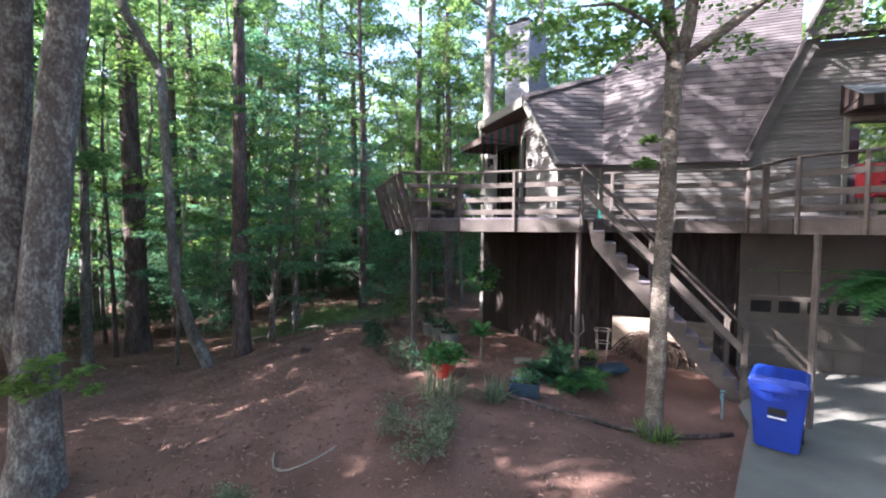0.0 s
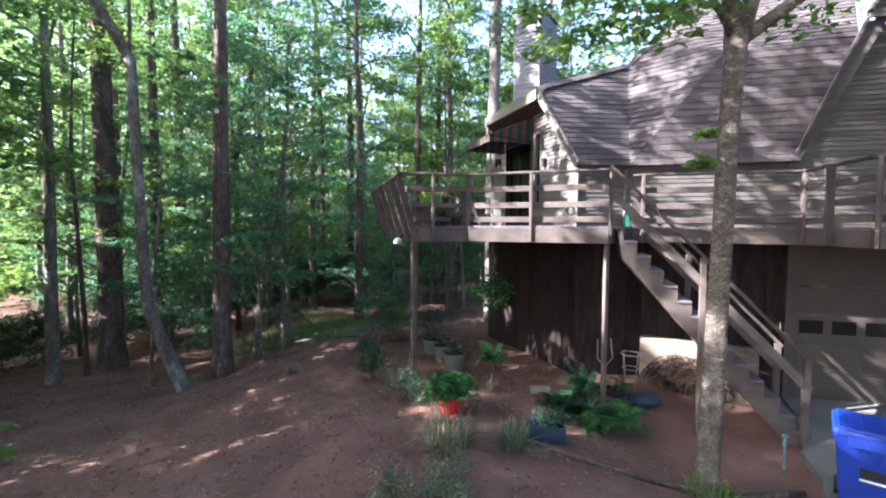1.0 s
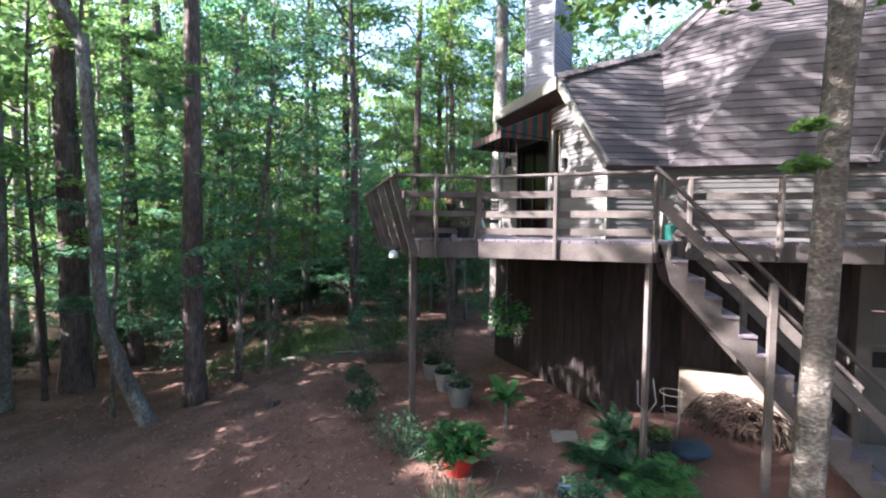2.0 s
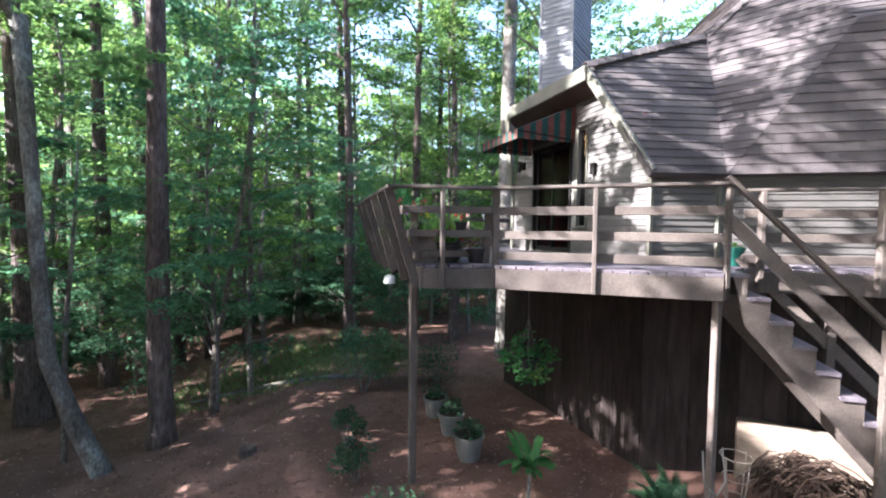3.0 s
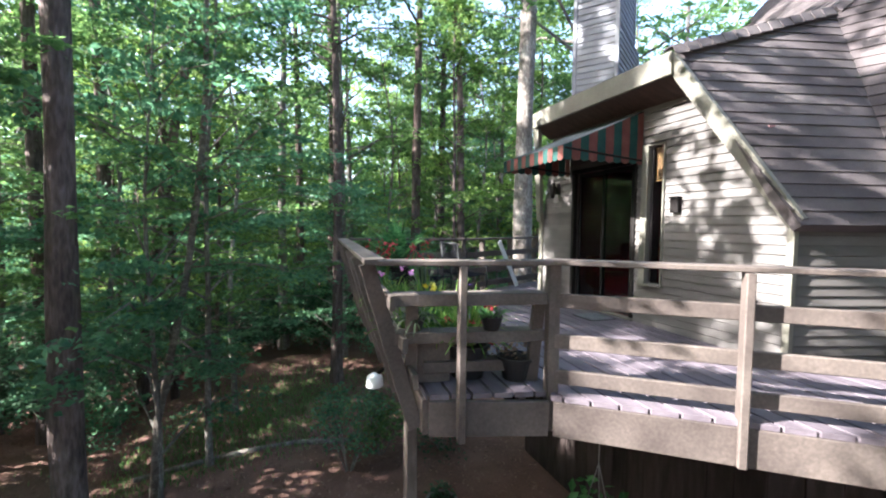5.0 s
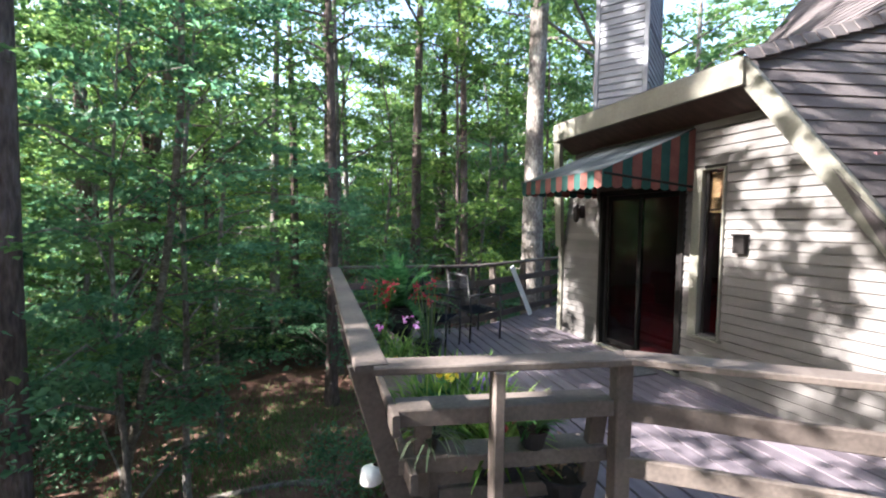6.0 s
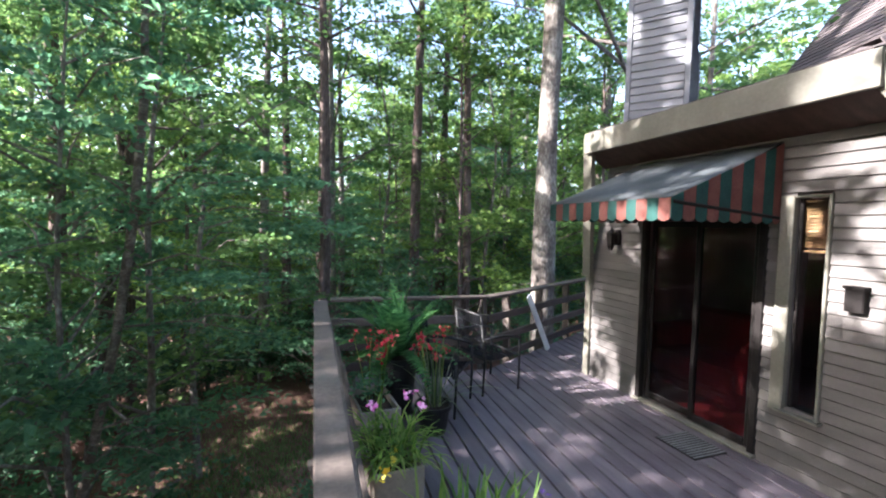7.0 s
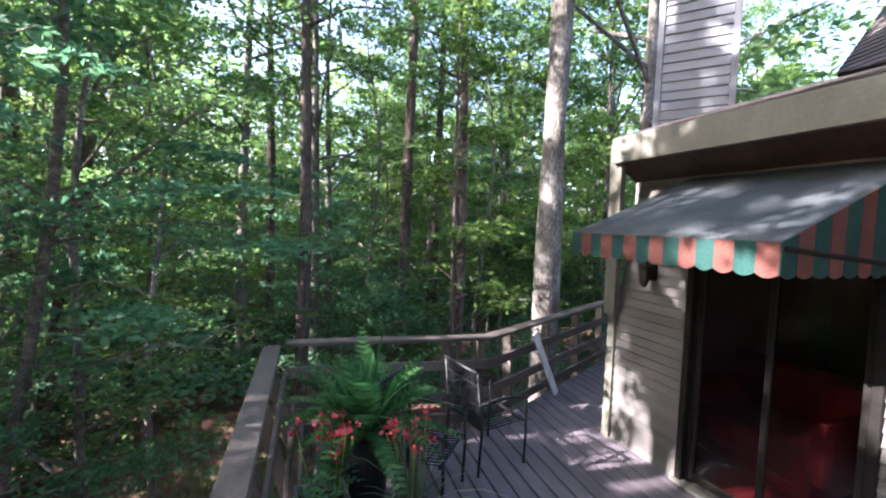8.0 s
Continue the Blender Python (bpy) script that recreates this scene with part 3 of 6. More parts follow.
def garage():
    o = G0
    f = lambda u, z, out=0.0: o + DIR_M * u + V(0, 0, z) - DIR_N * out
    wall_ob = part("wall_garage", prism(prism(bmesh.new(), [f(-0.05, -0.4), f(0.12, -0.4), f(0.12, 2.76), f(-0.05, 2.76)], DIR_N * 0.2), [f(0.12, 1.98), f(5.5, 1.98), f(5.5, 2.76), f(0.12, 2.76)], DIR_N * 0.2), M_garage)
    tagged(wall_ob, "beige painted wall round the garage door", "wall", kind="structure")
    th = root("garage_door", f(1.4, -0.2), "beige panelled garage door with a row of small dark windows", "garage door", kind="structure")
    w, h, z0 = 2.6, 2.16, -0.2
    for r in range(4):
        za, zb = z0 + h * r / 4, z0 + h * (r + 1) / 4
        bm = bmesh.new()
        prism(bm, [f(0.13, za + 0.006, -0.05), f(0.13 + w, za + 0.006, -0.05), f(0.13 + w, zb - 0.006, -0.05), f(0.13, zb - 0.006, -0.05)], DIR_N * 0.05)
        part("door_section", bm, M_garage, th)
        for k in range(5):
            u = 0.13 + w * (k + 0.5) / 5
            if r == 2:
                bm = prism(bmesh.new(), [f(u - 0.19, za + 0.19, -0.044), f(u + 0.19, za + 0.19, -0.044), f(u + 0.19, zb - 0.1, -0.044), f(u - 0.19, zb - 0.1, -0.044)], DIR_N * 0.02)
                part("window_pane", bm, M_frame, th, "small dark glass pane")
            else:
                bm = prism(bmesh.new(), [f(u - 0.21, za + 0.1, -0.045), f(u + 0.21, za + 0.1, -0.045), f(u + 0.21, zb - 0.1, -0.045), f(u - 0.21, zb - 0.1, -0.045)], DIR_N * 0.02)
                part("raised_panel", bm, M_garage, th)


garage()


def driveway():
    bm = bmesh.new()
    pts = [(6.26, 3.87), (6.75, 4.4), (7.7, 4.9), (8.7, 5.95), (13.5, 3.0), (12.5, -6.0), (-0.5, -6.0), (1.2, 0.62), (4.31, 2.62)]
    prism(bm, [V(x, y, -0.15) for x, y in pts], (0, 0, -0.15))
    return tagged(part("driveway", bm, M_concrete), "pale grey concrete driveway slab", "driveway", kind="structure")


driveway()

# ---- rooms behind the glass ----
M_red = shader("red_upholstery", [(0.12, 0.008, 0.01), (0.2, 0.014, 0.017), (0.28, 0.024, 0.028)], 5, 60, 0.8, 0.2)
M_white_cloth = shader("cream_blind", [(0.3, 0.24, 0.1), (0.38, 0.31, 0.14), (0.45, 0.38, 0.19)], 5, 60, 0.8, 0.1)
M_floor_in = shader("red_carpet", [(0.09, 0.01, 0.012), (0.14, 0.016, 0.018), (0.19, 0.026, 0.028)], 3, 40, 0.5, 0.1, (1, 6, 1))


def room():
    x0, x1, y0, y1 = GABLE_X + 0.17, 8.6, 8.15, 11.45
    def slab(name, poly, depth, label, mat):
        tagged(part(name, prism(bmesh.new(), poly, depth), mat), label, name.split("_")[0], kind="structure")
    slab("floor_room", [V(x0, y0, 3.02), V(x1, y0, 3.02), V(x1, y1, 3.02), V(x0, y1, 3.02)], (0, 0, -0.1), "dark red carpet inside the house", M_floor_in)
    slab("ceiling_room", [V(x0, y0, 5.2), V(x1, y0, 5.2), V(x1, y1, 5.2), V(x0, y1, 5.2)], (0, 0, 0.08), "dark ceiling inside the house", M_dark)
    slab("wall_room_back", [V(x1, y0, 3.02), V(x1, y1, 3.02), V(x1, y1, 5.2), V(x1, y0, 5.2)], (0.1, 0, 0), "dark inner wall of the room", M_dark)
    slab("wall_room_side", [V(x0, y0, 3.02), V(x1, y0, 3.02), V(x1, y0, 5.2), V(x0, y0, 5.2)], (0, -0.1, 0), "dark inner side wall", M_dark)
    slab("wall_room_far", [V(x0, y1, 3.02), V(x1, y1, 3.02), V(x1, y1, 5.2), V(x0, y1, 5.2)], (0, 0.1, 0), "dark inner far wall", M_dark)
    o = W2 + DIR_N * 0.3
    q = [o + DIR_M * 1.2, o + DIR_M * 3.2, o + DIR_M * 3.2 + DIR_N * 2, o + DIR_M * 1.2 + DIR_N * 2]
    slab("wall_room_second", [p + V(0, 0, 3.0) for p in q[2:] ] + [q[3] + V(0, 0, 5.3), q[2] + V(0, 0, 5.3)], DIR_N * 0.1, "dark inner wall behind the second window", M_dark)


room()


def sofa():
    th = root("sofa", (6.4, 10.7, 3.02), "red upholstered sofa inside the glass door", "sofa")
    for name, a, b, w, h in (("seat", V(6.35, 10.2, 3.32), V(6.35, 11.2, 3.32), 0.75, 0.28), ("backrest", V(6.78, 10.1, 3.55), V(6.78, 11.3, 3.55), 0.2, 0.8), ("armrest", V(6.0, 10.12, 3.5), V(6.7, 10.12, 3.5), 0.16, 0.5), ("armrest", V(6.0, 11.28, 3.5), V(6.7, 11.28, 3.5), 0.16, 0.5), ("base", V(6.4, 10.2, 3.1), V(6.4, 11.2, 3.1), 0.7, 0.16)):
        timber(name, a, b, w, h, M_red, th, c=0.05)


sofa()


def sliding_door():
    th = root("door_1", (GABLE_X, 10.13, DECK_Z), "dark bronze sliding glass door with two panels", "door", kind="structure")
    y0, y1, z0, z1 = 9.48, 10.78, 3.05, 5.08
    x = GABLE_X - 0.005
    for a, b, w, h in ((V(x, y0 + 0.03, z0), V(x, y0 + 0.03, z1), 0.07, 0.06), (V(x, y1 - 0.03, z0), V(x, y1 - 0.03, z1), 0.07, 0.06)):
        timber("jamb", a, b, w, h, M_frame, th, up=(0, 1, 0))
    timber("head", V(x, y0, z1 - 0.03), V(x, y1, z1 - 0.03), 0.07, 0.06, M_frame, th)
    timber("sill", V(x - 0.03, y0 - 0.01, z0 + 0.022), V(x - 0.03, y1 + 0.01, z0 + 0.022), 0.09, 0.025, M_trim, th, label="pale metal threshold")
    for k, (a, b) in enumerate(((y0 + 0.06, 10.15), (10.11, y1 - 0.06))):
        xx = x + 0.02 + 0.045 * k
        for yy in (a + 0.03, b - 0.03):
            timber("stile", V(xx, yy, z0 + 0.05), V(xx, yy, z1 - 0.06), 0.035, 0.045, M_frame, th, up=(0, 1, 0))
        for zz, hh in ((z0 + 0.08, 0.07), (z1 - 0.09, 0.06)):
            timber("door_rail", V(xx, a + 0.06, zz), V(xx, b - 0.06, zz), 0.034, hh, M_frame, th)
        bm = prism(bmesh.new(), [V(xx, a + 0.05, z0 + 0.12), V(xx, b - 0.05, z0 + 0.12), V(xx, b - 0.05, z1 - 0.1), V(xx, a + 0.05, z1 - 0.1)], (0.006, 0, 0))
        pane = part("pane", bm, M_glass, th)
        pane.visible_shadow = False
    timber("door_handle", V(x + 0.012, 10.125, 3.95), V(x + 0.012, 10.125, 4.15), 0.02, 0.02, M_frame, th, up=(0, 1, 0))


sliding_door()


def framed_window(name, o, along, w, z0, z1, label, trim=0.09, broad=0.0):
    """A fixed window with painted casing at o; along runs over its width, outside on the right of along."""
    along = Vector(along).normalized()
    out = V(along.y, -along.x, 0)
    f = lambda u, z, q: o + along * u + V(0, 0, z) + out * q
    th = root(name, o + V(0, 0, z0), label, "window", kind="structure")
    for u, wide in ((-(broad or trim) / 2, broad or trim), (w + trim / 2, trim)):
        timber("casing", f(u, z0 - trim, 0.02), f(u, z1 + trim, 0.02), wide, 0.05, M_trim, th, up=-out)
    timber("casing", f(0, z1 + trim / 2, 0.02), f(w, z1 + trim / 2, 0.02), 0.05, trim, M_trim, th)
    timber("window_sill", f(-trim - 0.02, z0 - trim / 2, 0.035), f(w + trim + 0.02, z0 - trim / 2, 0.035), 0.08, trim * 0.8, M_trim, th)
    bm = prism(bmesh.new(), [f(0, z0, -0.04), f(w, z0, -0.04), f(w, z1, -0.04), f(0, z1, -0.04)], -out * 0.006)
    pane = part("pane", bm, M_glass, th)
    pane.visible_shadow = False
    for u in (0.012, w - 0.012):
        timber("sash", f(u, z0, -0.035), f(u, z1, -0.035), 0.024, 0.03, M_frame, th, up=-out)
    return th


framed_window("window_1", V(GABLE_X, 9.29, 0), (0, -1, 0), 0.22, 3.55, 5.19, "tall narrow sidelight with olive casing beside the door", 0.022, 0.1)
framed_window("window_2", W2 + DIR_M * 1.72, DIR_M, 0.98, 3.1, 5.0, "large dark window reflecting leaves under an awning")

bl = root("slatted_blind", (GABLE_X + 0.1, 9.18, 5.19), "cream slatted blind half drawn inside the sunlit sidelight", "blind")
for k in range(13):
    z = 5.165 - 0.028 * k
    timber("slat", V(GABLE_X + 0.075, 9.08, z), V(GABLE_X + 0.075, 9.285, z), 0.004, 0.026, M_white_cloth, bl, up=(0.35, 0, 0.94), c=0.0005)
timber("bottom_bar", V(GABLE_X + 0.075, 9.08, 4.79), V(GABLE_X + 0.075, 9.285, 4.79), 0.014, 0.022, M_white_cloth, bl, c=0.003)

# ---- awnings ----
M_green = shader("green_canvas", [(0.006, 0.028, 0.025), (0.009, 0.044, 0.038), (0.016, 0.065, 0.056)], 5, 80, 0.8, 0.25, translucent=0.12)
M_rust = shader("rust_canvas", [(0.075, 0.024, 0.019), (0.11, 0.038, 0.03), (0.15, 0.06, 0.048)], 5, 80, 0.8, 0.25, translucent=0.12)
M_canvas_top = shader("faded_canvas", [(0.026, 0.031, 0.035), (0.05, 0.058, 0.063), (0.088, 0.098, 0.102)], 2.5, 60, 0.7, 0.15, translucent=0.2)


def canvas_strip(p0, p1, q1, q0, scallop):
    """A strip of cloth between a top edge p0-p1 and a bottom edge q0-q1, ending in a curved tongue."""
    bm = bmesh.new()
    top, low = [], []
    for k in range(7):
        f = k / 6
        a, b = Vector(p0).lerp(Vector(p1), f), Vector(q0).lerp(Vector(q1), f)
        b = b - V(0, 0, scallop * math.sin(math.pi * f))
        top.append(bm.verts.new(a))
        low.append(bm.verts.new(b))
    for k in range(6):
        bm.faces.new((low[k], low[k + 1], top[k + 1], top[k]))
    bm.normal_update()
    bmesh.ops.solidify(bm, geom=bm.faces[:], thickness=0.004)
    return bm


def awning(name, wall_p, along, width, reach, z_wall, z_front, drop, label, n_front, n_side, mats):
    """A sloping canvas awning on a frame; along runs over its width, outside on the right of along."""
    along = Vector(along).normalized()
    out = V(along.y, -along.x, 0)
    f = lambda u, q, z: Vector(wall_p) + along * u + out * q + V(0, 0, z)
    th = root(name, f(width / 2, 0.05, z_wall), label, "awning")
    bm = bmesh.new()
    cols = 13
    grid = []
    for i in range(cols):
        u = width * i / (cols - 1)
        row = []
        for j in range(5):
            g = j / 4
            sag = 0.012 * math.sin(math.pi * g) * (1 + math.sin(6.28 * i / (cols - 1) * 3))
            row.append(bm.verts.new(f(u, 0.03 + (reach - 0.03) * g, z_wall + (z_front - z_wall) * g - sag)))
        grid.append(row)
    for i in range(cols - 1):
        for j in range(4):
            bm.faces.new((grid[i][j], grid[i][j + 1], grid[i + 1][j + 1], grid[i + 1][j]))
    bm.normal_update()
    bmesh.ops.solidify(bm, geom=bm.faces[:], thickness=0.005)
    part("canopy", bm, M_canvas_top, th, "faded grey-green canvas top", True)
    for i in range(n_front):
        a, b = width * i / n_front, width * (i + 1) / n_front
        part("valance_stripe", canvas_strip(f(a, reach, z_front - 0.004), f(b, reach, z_front - 0.004), f(b, reach, z_front - drop), f(a, reach, z_front - drop), 0.02), mats[i % 2], th)
    for u in (0.0, width):
        for i in range(n_side):
            a, b = reach * i / n_side + 0.03 * (i == 0), reach * (i + 1) / n_side - 0.004
            za, zb = (z_wall + (z_front - z_wall) * q / reach - 0.006 for q in (a, b))
            part("side_stripe", canvas_strip(f(u, a, za), f(u, b, zb), f(u, b, z_front - drop), f(u, a, z_front - drop), 0.02), mats[(i + 1) % 2], th)
        timber("arm", f(u, 0.03, z_front - drop + 0.03), f(u, reach - 0.02, z_front - 0.03), 0.025, 0.025, M_frame, th)
    timber("front_bar", f(0.01, reach - 0.015, z_front - 0.02), f(width - 0.01, reach - 0.015, z_front - 0.02), 0.025, 0.025, M_frame, th)
    timber("wall_bar", f(0.01, 0.03, z_wall - 0.02), f(width - 0.01, 0.03, z_wall - 0.02), 0.04, 0.04, M_frame, th)
    return th


awning("awning", V(GABLE_X, 10.86, 0), (0, -1, 0), 1.46, 1.16, 5.64, 5.16, 0.15, "green and rust striped canvas awning over the glass door", 14, 10, (M_green, M_rust))
M_brown_canvas = shader("brown_canvas", [(0.03, 0.02, 0.018), (0.055, 0.038, 0.033), (0.09, 0.065, 0.055)], 4, 60, 0.8, 0.15)
awning("awning", W2 + DIR_M * 1.55, DIR_M, 1.4, 0.7, 5.72, 5.35, 0.2, "dark brown striped canvas awning over a window", 9, 5, (M_brown_canvas, M_frame))


def wall_lamp(x, y, z):
    th = root("wall_lantern", (x, y, z), "small black iron wall lantern beside the door", "wall lamp")
    part("backplate", lathe(bmesh.new(), [(0.035, -0.09), (0.045, 0.0), (0.03, 0.09)], 10, (x - 0.03, y, z)), M_frame, th)
    timber("bracket", V(x - 0.03, y, z + 0.05), V(x - 0.13, y, z + 0.1), 0.014, 0.014, M_frame, th)
    part("lantern_cage", lathe(bmesh.new(), [(0.02, -0.15), (0.045, -0.1), (0.055, 0.03), (0.06, 0.04), (0.012, 0.09)], 6, (x - 0.13, y, z)), M_frame, th)


wall_lamp(GABLE_X - 0.01, 11.14, 4.83)


def meter_box():
    th = root("door_bell_box", (GABLE_X - 0.03, 8.87, 4.48), "small dark box fixed on the siding", "wall box")
    timber("body", V(GABLE_X - 0.05, 8.87, 4.4), V(GABLE_X - 0.05, 8.87, 4.56), 0.06, 0.11, M_frame, th, up=(0, 1, 0), c=0.008)
    timber("lid", V(GABLE_X - 0.055, 8.87, 4.555), V(GABLE_X - 0.055, 8.87, 4.575), 0.08, 0.125, M_frame, th, up=(0, 1, 0))


meter_box()
M_mat = shader("rubber_mat", [(0.1, 0.105, 0.11), (0.16, 0.165, 0.17), (0.23, 0.23, 0.23)], 9, 120, 0.9, 0.4)


def door_mat():
    th = root("door_mat", (4.95, 9.8, DECK_Z), "grey ribbed rubber mat before the glass door", "door mat")
    part("backing", prism(bmesh.new(), [V(4.76, 9.6, DECK_Z + 0.002), V(5.13, 9.6, DECK_Z + 0.002), V(5.13, 10.0, DECK_Z + 0.002), V(4.76, 10.0, DECK_Z + 0.002)], (0, 0, 0.008)), M_frame, th)
    for k in range(12):
        y = 9.62 + 0.033 * k
        timber("rib", V(4.77, y, DECK_Z + 0.013), V(5.12, y, DECK_Z + 0.013), 0.014, 0.008, M_mat, th, c=0.002)


door_mat()

# ---- chimney ----
def chimney():
    """A tall boarded flue casing that steps in on one side."""
    al = V(0.6, -0.8, 0)
    back = V(0.8, 0.6, 0)
    a = V(6.24, 12.16, 0)
    w = 0.75
    for d, z0, z1 in ((1.8, 5.2, 7.9), (1.35, 7.9, 9.42)):
        for name, o, way, width in (("wall_chimney_front", a, al, w), ("wall_chimney_side", a + al * w, back, d), ("wall_chimney_back", a + al * w + back * d, -al, w), ("wall_chimney_left", a + back * d, -back, d)):
            wall(name, o, way, [(0, z0), (width, z0), (width, z1), (0, z1)], [], "pale clapboard side of the tall chimney", M_chimney, step=0.11, thick=0.06)
        for p in (a, a + al * w, a + al * w + back * d, a + back * d):
            tagged(part("corner_board", beam(bmesh.new(), V(p.x, p.y, z0), V(p.x, p.y, z1 + 0.02), 0.07, 0.07, up=back, c=0.006), M_chimney), "pale corner board of the chimney", "trim", kind="structure")
    m = a + al * (w / 2)
    tagged(part("chimney_shoulder", prism(bmesh.new(), [a + back * 1.3 + V(0, 0, 7.9), a + al * w + back * 1.3 + V(0, 0, 7.9), a + al * w + back * 1.8 + V(0, 0, 7.9), a + back * 1.8 + V(0, 0, 7.9)], (0, 0, 0.05)), M_chimney), "sloping cap where the chimney steps in", "trim", kind="structure")
    th = root("chimney_cap", m + back * 0.65 + V(0, 0, 9.42), "flat dark metal chimney cap and flue", "chimney cap")
    timber("cap_plate", m - back * 0.04 + V(0, 0, 9.46), m + back * 1.4 + V(0, 0, 9.46), 0.84, 0.06, M_frame, th)
    part("flue", lathe(bmesh.new(), [(0.13, 0.06), (0.13, 0.2), (0.19, 0.22), (0.19, 0.26), (0.05, 0.32)], 16, (m + back * 0.4).to_tuple()[:2] + (9.42,)), M_frame, th)


chimney()

# ---- plants ----
def leaves(centres, normals, size, seed, droop=0.25, narrow=0.55):
    """Vertices and faces of many small pointed leaves, folded at the midrib."""
    r = np.random.default_rng(seed)
    n = len(centres)
    a = r.normal(size=(n, 3))
    a[:, 2] = a[:, 2] * 0.4 - droop
    a -= normals * (a * normals).sum(1, keepdims=True) * 0.8
    a /= np.linalg.norm(a, axis=1, keepdims=True) + 1e-9
    b = np.cross(normals, a)
    b /= np.linalg.norm(b, axis=1, keepdims=True) + 1e-9
    up_v = np.cross(a, b)
    s = (size * r.uniform(0.6, 1.25, n))[:, None]
    base, tip = centres - a * s * 0.5, centres + a * s * 0.5
    left = centres + b * s * narrow * 0.5 + up_v * s * 0.1
    right = centres - b * s * narrow * 0.5 + up_v * s * 0.1
    verts = np.stack([base, right, tip, left], 1).reshape(-1, 3)
    faces = np.arange(4 * n).reshape(-1, 4)
    return verts, faces


def sprays(clusters, per, flat, size, seed, tilt=0.55):
    """Leaves in flattened sprays: clusters of (x, y, z, radius)."""
    r = np.random.default_rng(seed)
    c = np.asarray(clusters, float)
    k = np.repeat(np.arange(len(c)), per)
    off = r.normal(size=(len(k), 3))
    off /= np.linalg.norm(off, axis=1, keepdims=True) + 1e-9
    off *= r.uniform(0.15, 1.0, (len(k), 1)) ** 0.6
    off[:, 2] *= flat
    centre = c[k, :3] + off * c[k, 3:4]
    centre[:, 2] -= 0.25 * c[k, 3] * (off[:, :2] ** 2).sum(1)
    nrm = r.normal(size=(len(k), 3)) * tilt + np.array([0, 0, 1.0])
    nrm /= np.linalg.norm(nrm, axis=1, keepdims=True)
    return leaves(centre, nrm, size, seed + 1)


def straps(n, at, length, width, droop, seed, upright=0.6, spread=0.05, seg=4):
    """Long arching leaves from one crown: fern fronds, grass, lilies."""
    r = np.random.default_rng(seed)
    verts, faces = [], []
    for i in range(n):
        a = r.uniform(0, 2 * math.pi)
        out = np.array([math.cos(a), math.sin(a), 0.0])
        side = np.array([-out[1], out[0], 0.0])
        L = length * r.uniform(0.6, 1.15)
        w = width * r.uniform(0.7, 1.2)
        p = np.array(at, float) + out * r.uniform(0, spread) + side * r.uniform(-spread, spread)
        u = upright * r.uniform(0.5, 1.3)
        d = out * math.cos(u * 1.5) + np.array([0, 0, math.sin(u * 1.5)])
        b = len(verts)
        for k in range(seg + 1):
            f = k / seg
            ww = w * (0.5 + 1.2 * f) * (1 - f) ** 0.6 + 0.0015
            verts += [p + side * ww, p - side * ww]
            d = d + np.array([0, 0, -droop * (0.4 + f)]) / seg * 1.6
            d /= np.linalg.norm(d)
            p = p + d * L / seg
        for k in range(seg):
            q = b + 2 * k
            faces.append((q, q + 1, q + 3, q + 2))
    return np.array(verts), faces


def fronds(n, at, length, seed, droop=0.9, upright=0.7, leaflet=0.05, pairs=13):
    """Fern fronds: each a midrib with paired leaflets."""
    r = np.random.default_rng(seed)
    cs, ds, ns, ls = [], [], [], []
    for i in range(n):
        a = r.uniform(0, 2 * math.pi)
        out = np.array([math.cos(a), math.sin(a), 0.0])
        side = np.array([-out[1], out[0], 0.0])
        L = length * r.uniform(0.6, 1.15)
        u = upright * r.uniform(0.3, 1.5)
        d = out * math.cos(u) + np.array([0, 0, math.sin(u)])
        p = np.array(at, float) + out * 0.04
        for k in range(pairs):
            f = (k + 1) / pairs
            d = d + np.array([0, 0, -droop * 1.5 / pairs * (0.3 + f)])
            d /= np.linalg.norm(d)
            p = p + d * L / pairs
            w = leaflet * (0.5 + 1.4 * math.sin(math.pi * min(1, 0.12 + 0.86 * f)))
            for sgn in (1, -1):
                cs.append(p), ds.append(side * sgn * 0.9 + d * 0.35), ls.append(w), ns.append(d)
    verts, faces = [], []
    for c, d, w, along in zip(cs, ds, ls, ns):
        b = len(verts)
        h = along * w * 0.28
        verts += [c - h, c + d * w * 0.55 - h * 0.8, c + d * w * 1.3, c + d * w * 0.55 + h * 0.9, c + h]
        faces.append((b, b + 1, b + 2, b + 3, b + 4))
    return np.array(verts), faces


M_fern = shader("fern_green", [(0.024, 0.08, 0.024), (0.045, 0.13, 0.04), (0.08, 0.19, 0.06)], 3, 20, **LEAF)
M_blade = shader("grassy_green", [(0.05, 0.11, 0.02), (0.1, 0.19, 0.035), (0.2, 0.27, 0.07)], 3, 20, **LEAF)
M_blade_grey = shader("grey_green_blades", [(0.06, 0.09, 0.05), (0.11, 0.145, 0.085), (0.19, 0.22, 0.14)], 3, 20, **LEAF)
M_hosta = shader("glossy_green_leaves", [(0.016, 0.065, 0.018), (0.034, 0.115, 0.032), (0.075, 0.19, 0.06)], 3, 20, **LEAF)
M_bloom_red = shader("red_petals", [(0.28, 0.018, 0.028), (0.4, 0.035, 0.055), (0.52, 0.09, 0.11)], 4, 30, rough_v=0.6, bump=0, per_island=0.8, translucent=0.3)
M_bloom_pink = shader("pink_petals", [(0.5, 0.08, 0.3), (0.65, 0.2, 0.5), (0.75, 0.45, 0.65)], 4, 30, rough_v=0.6, bump=0, per_island=0.8, translucent=0.3)
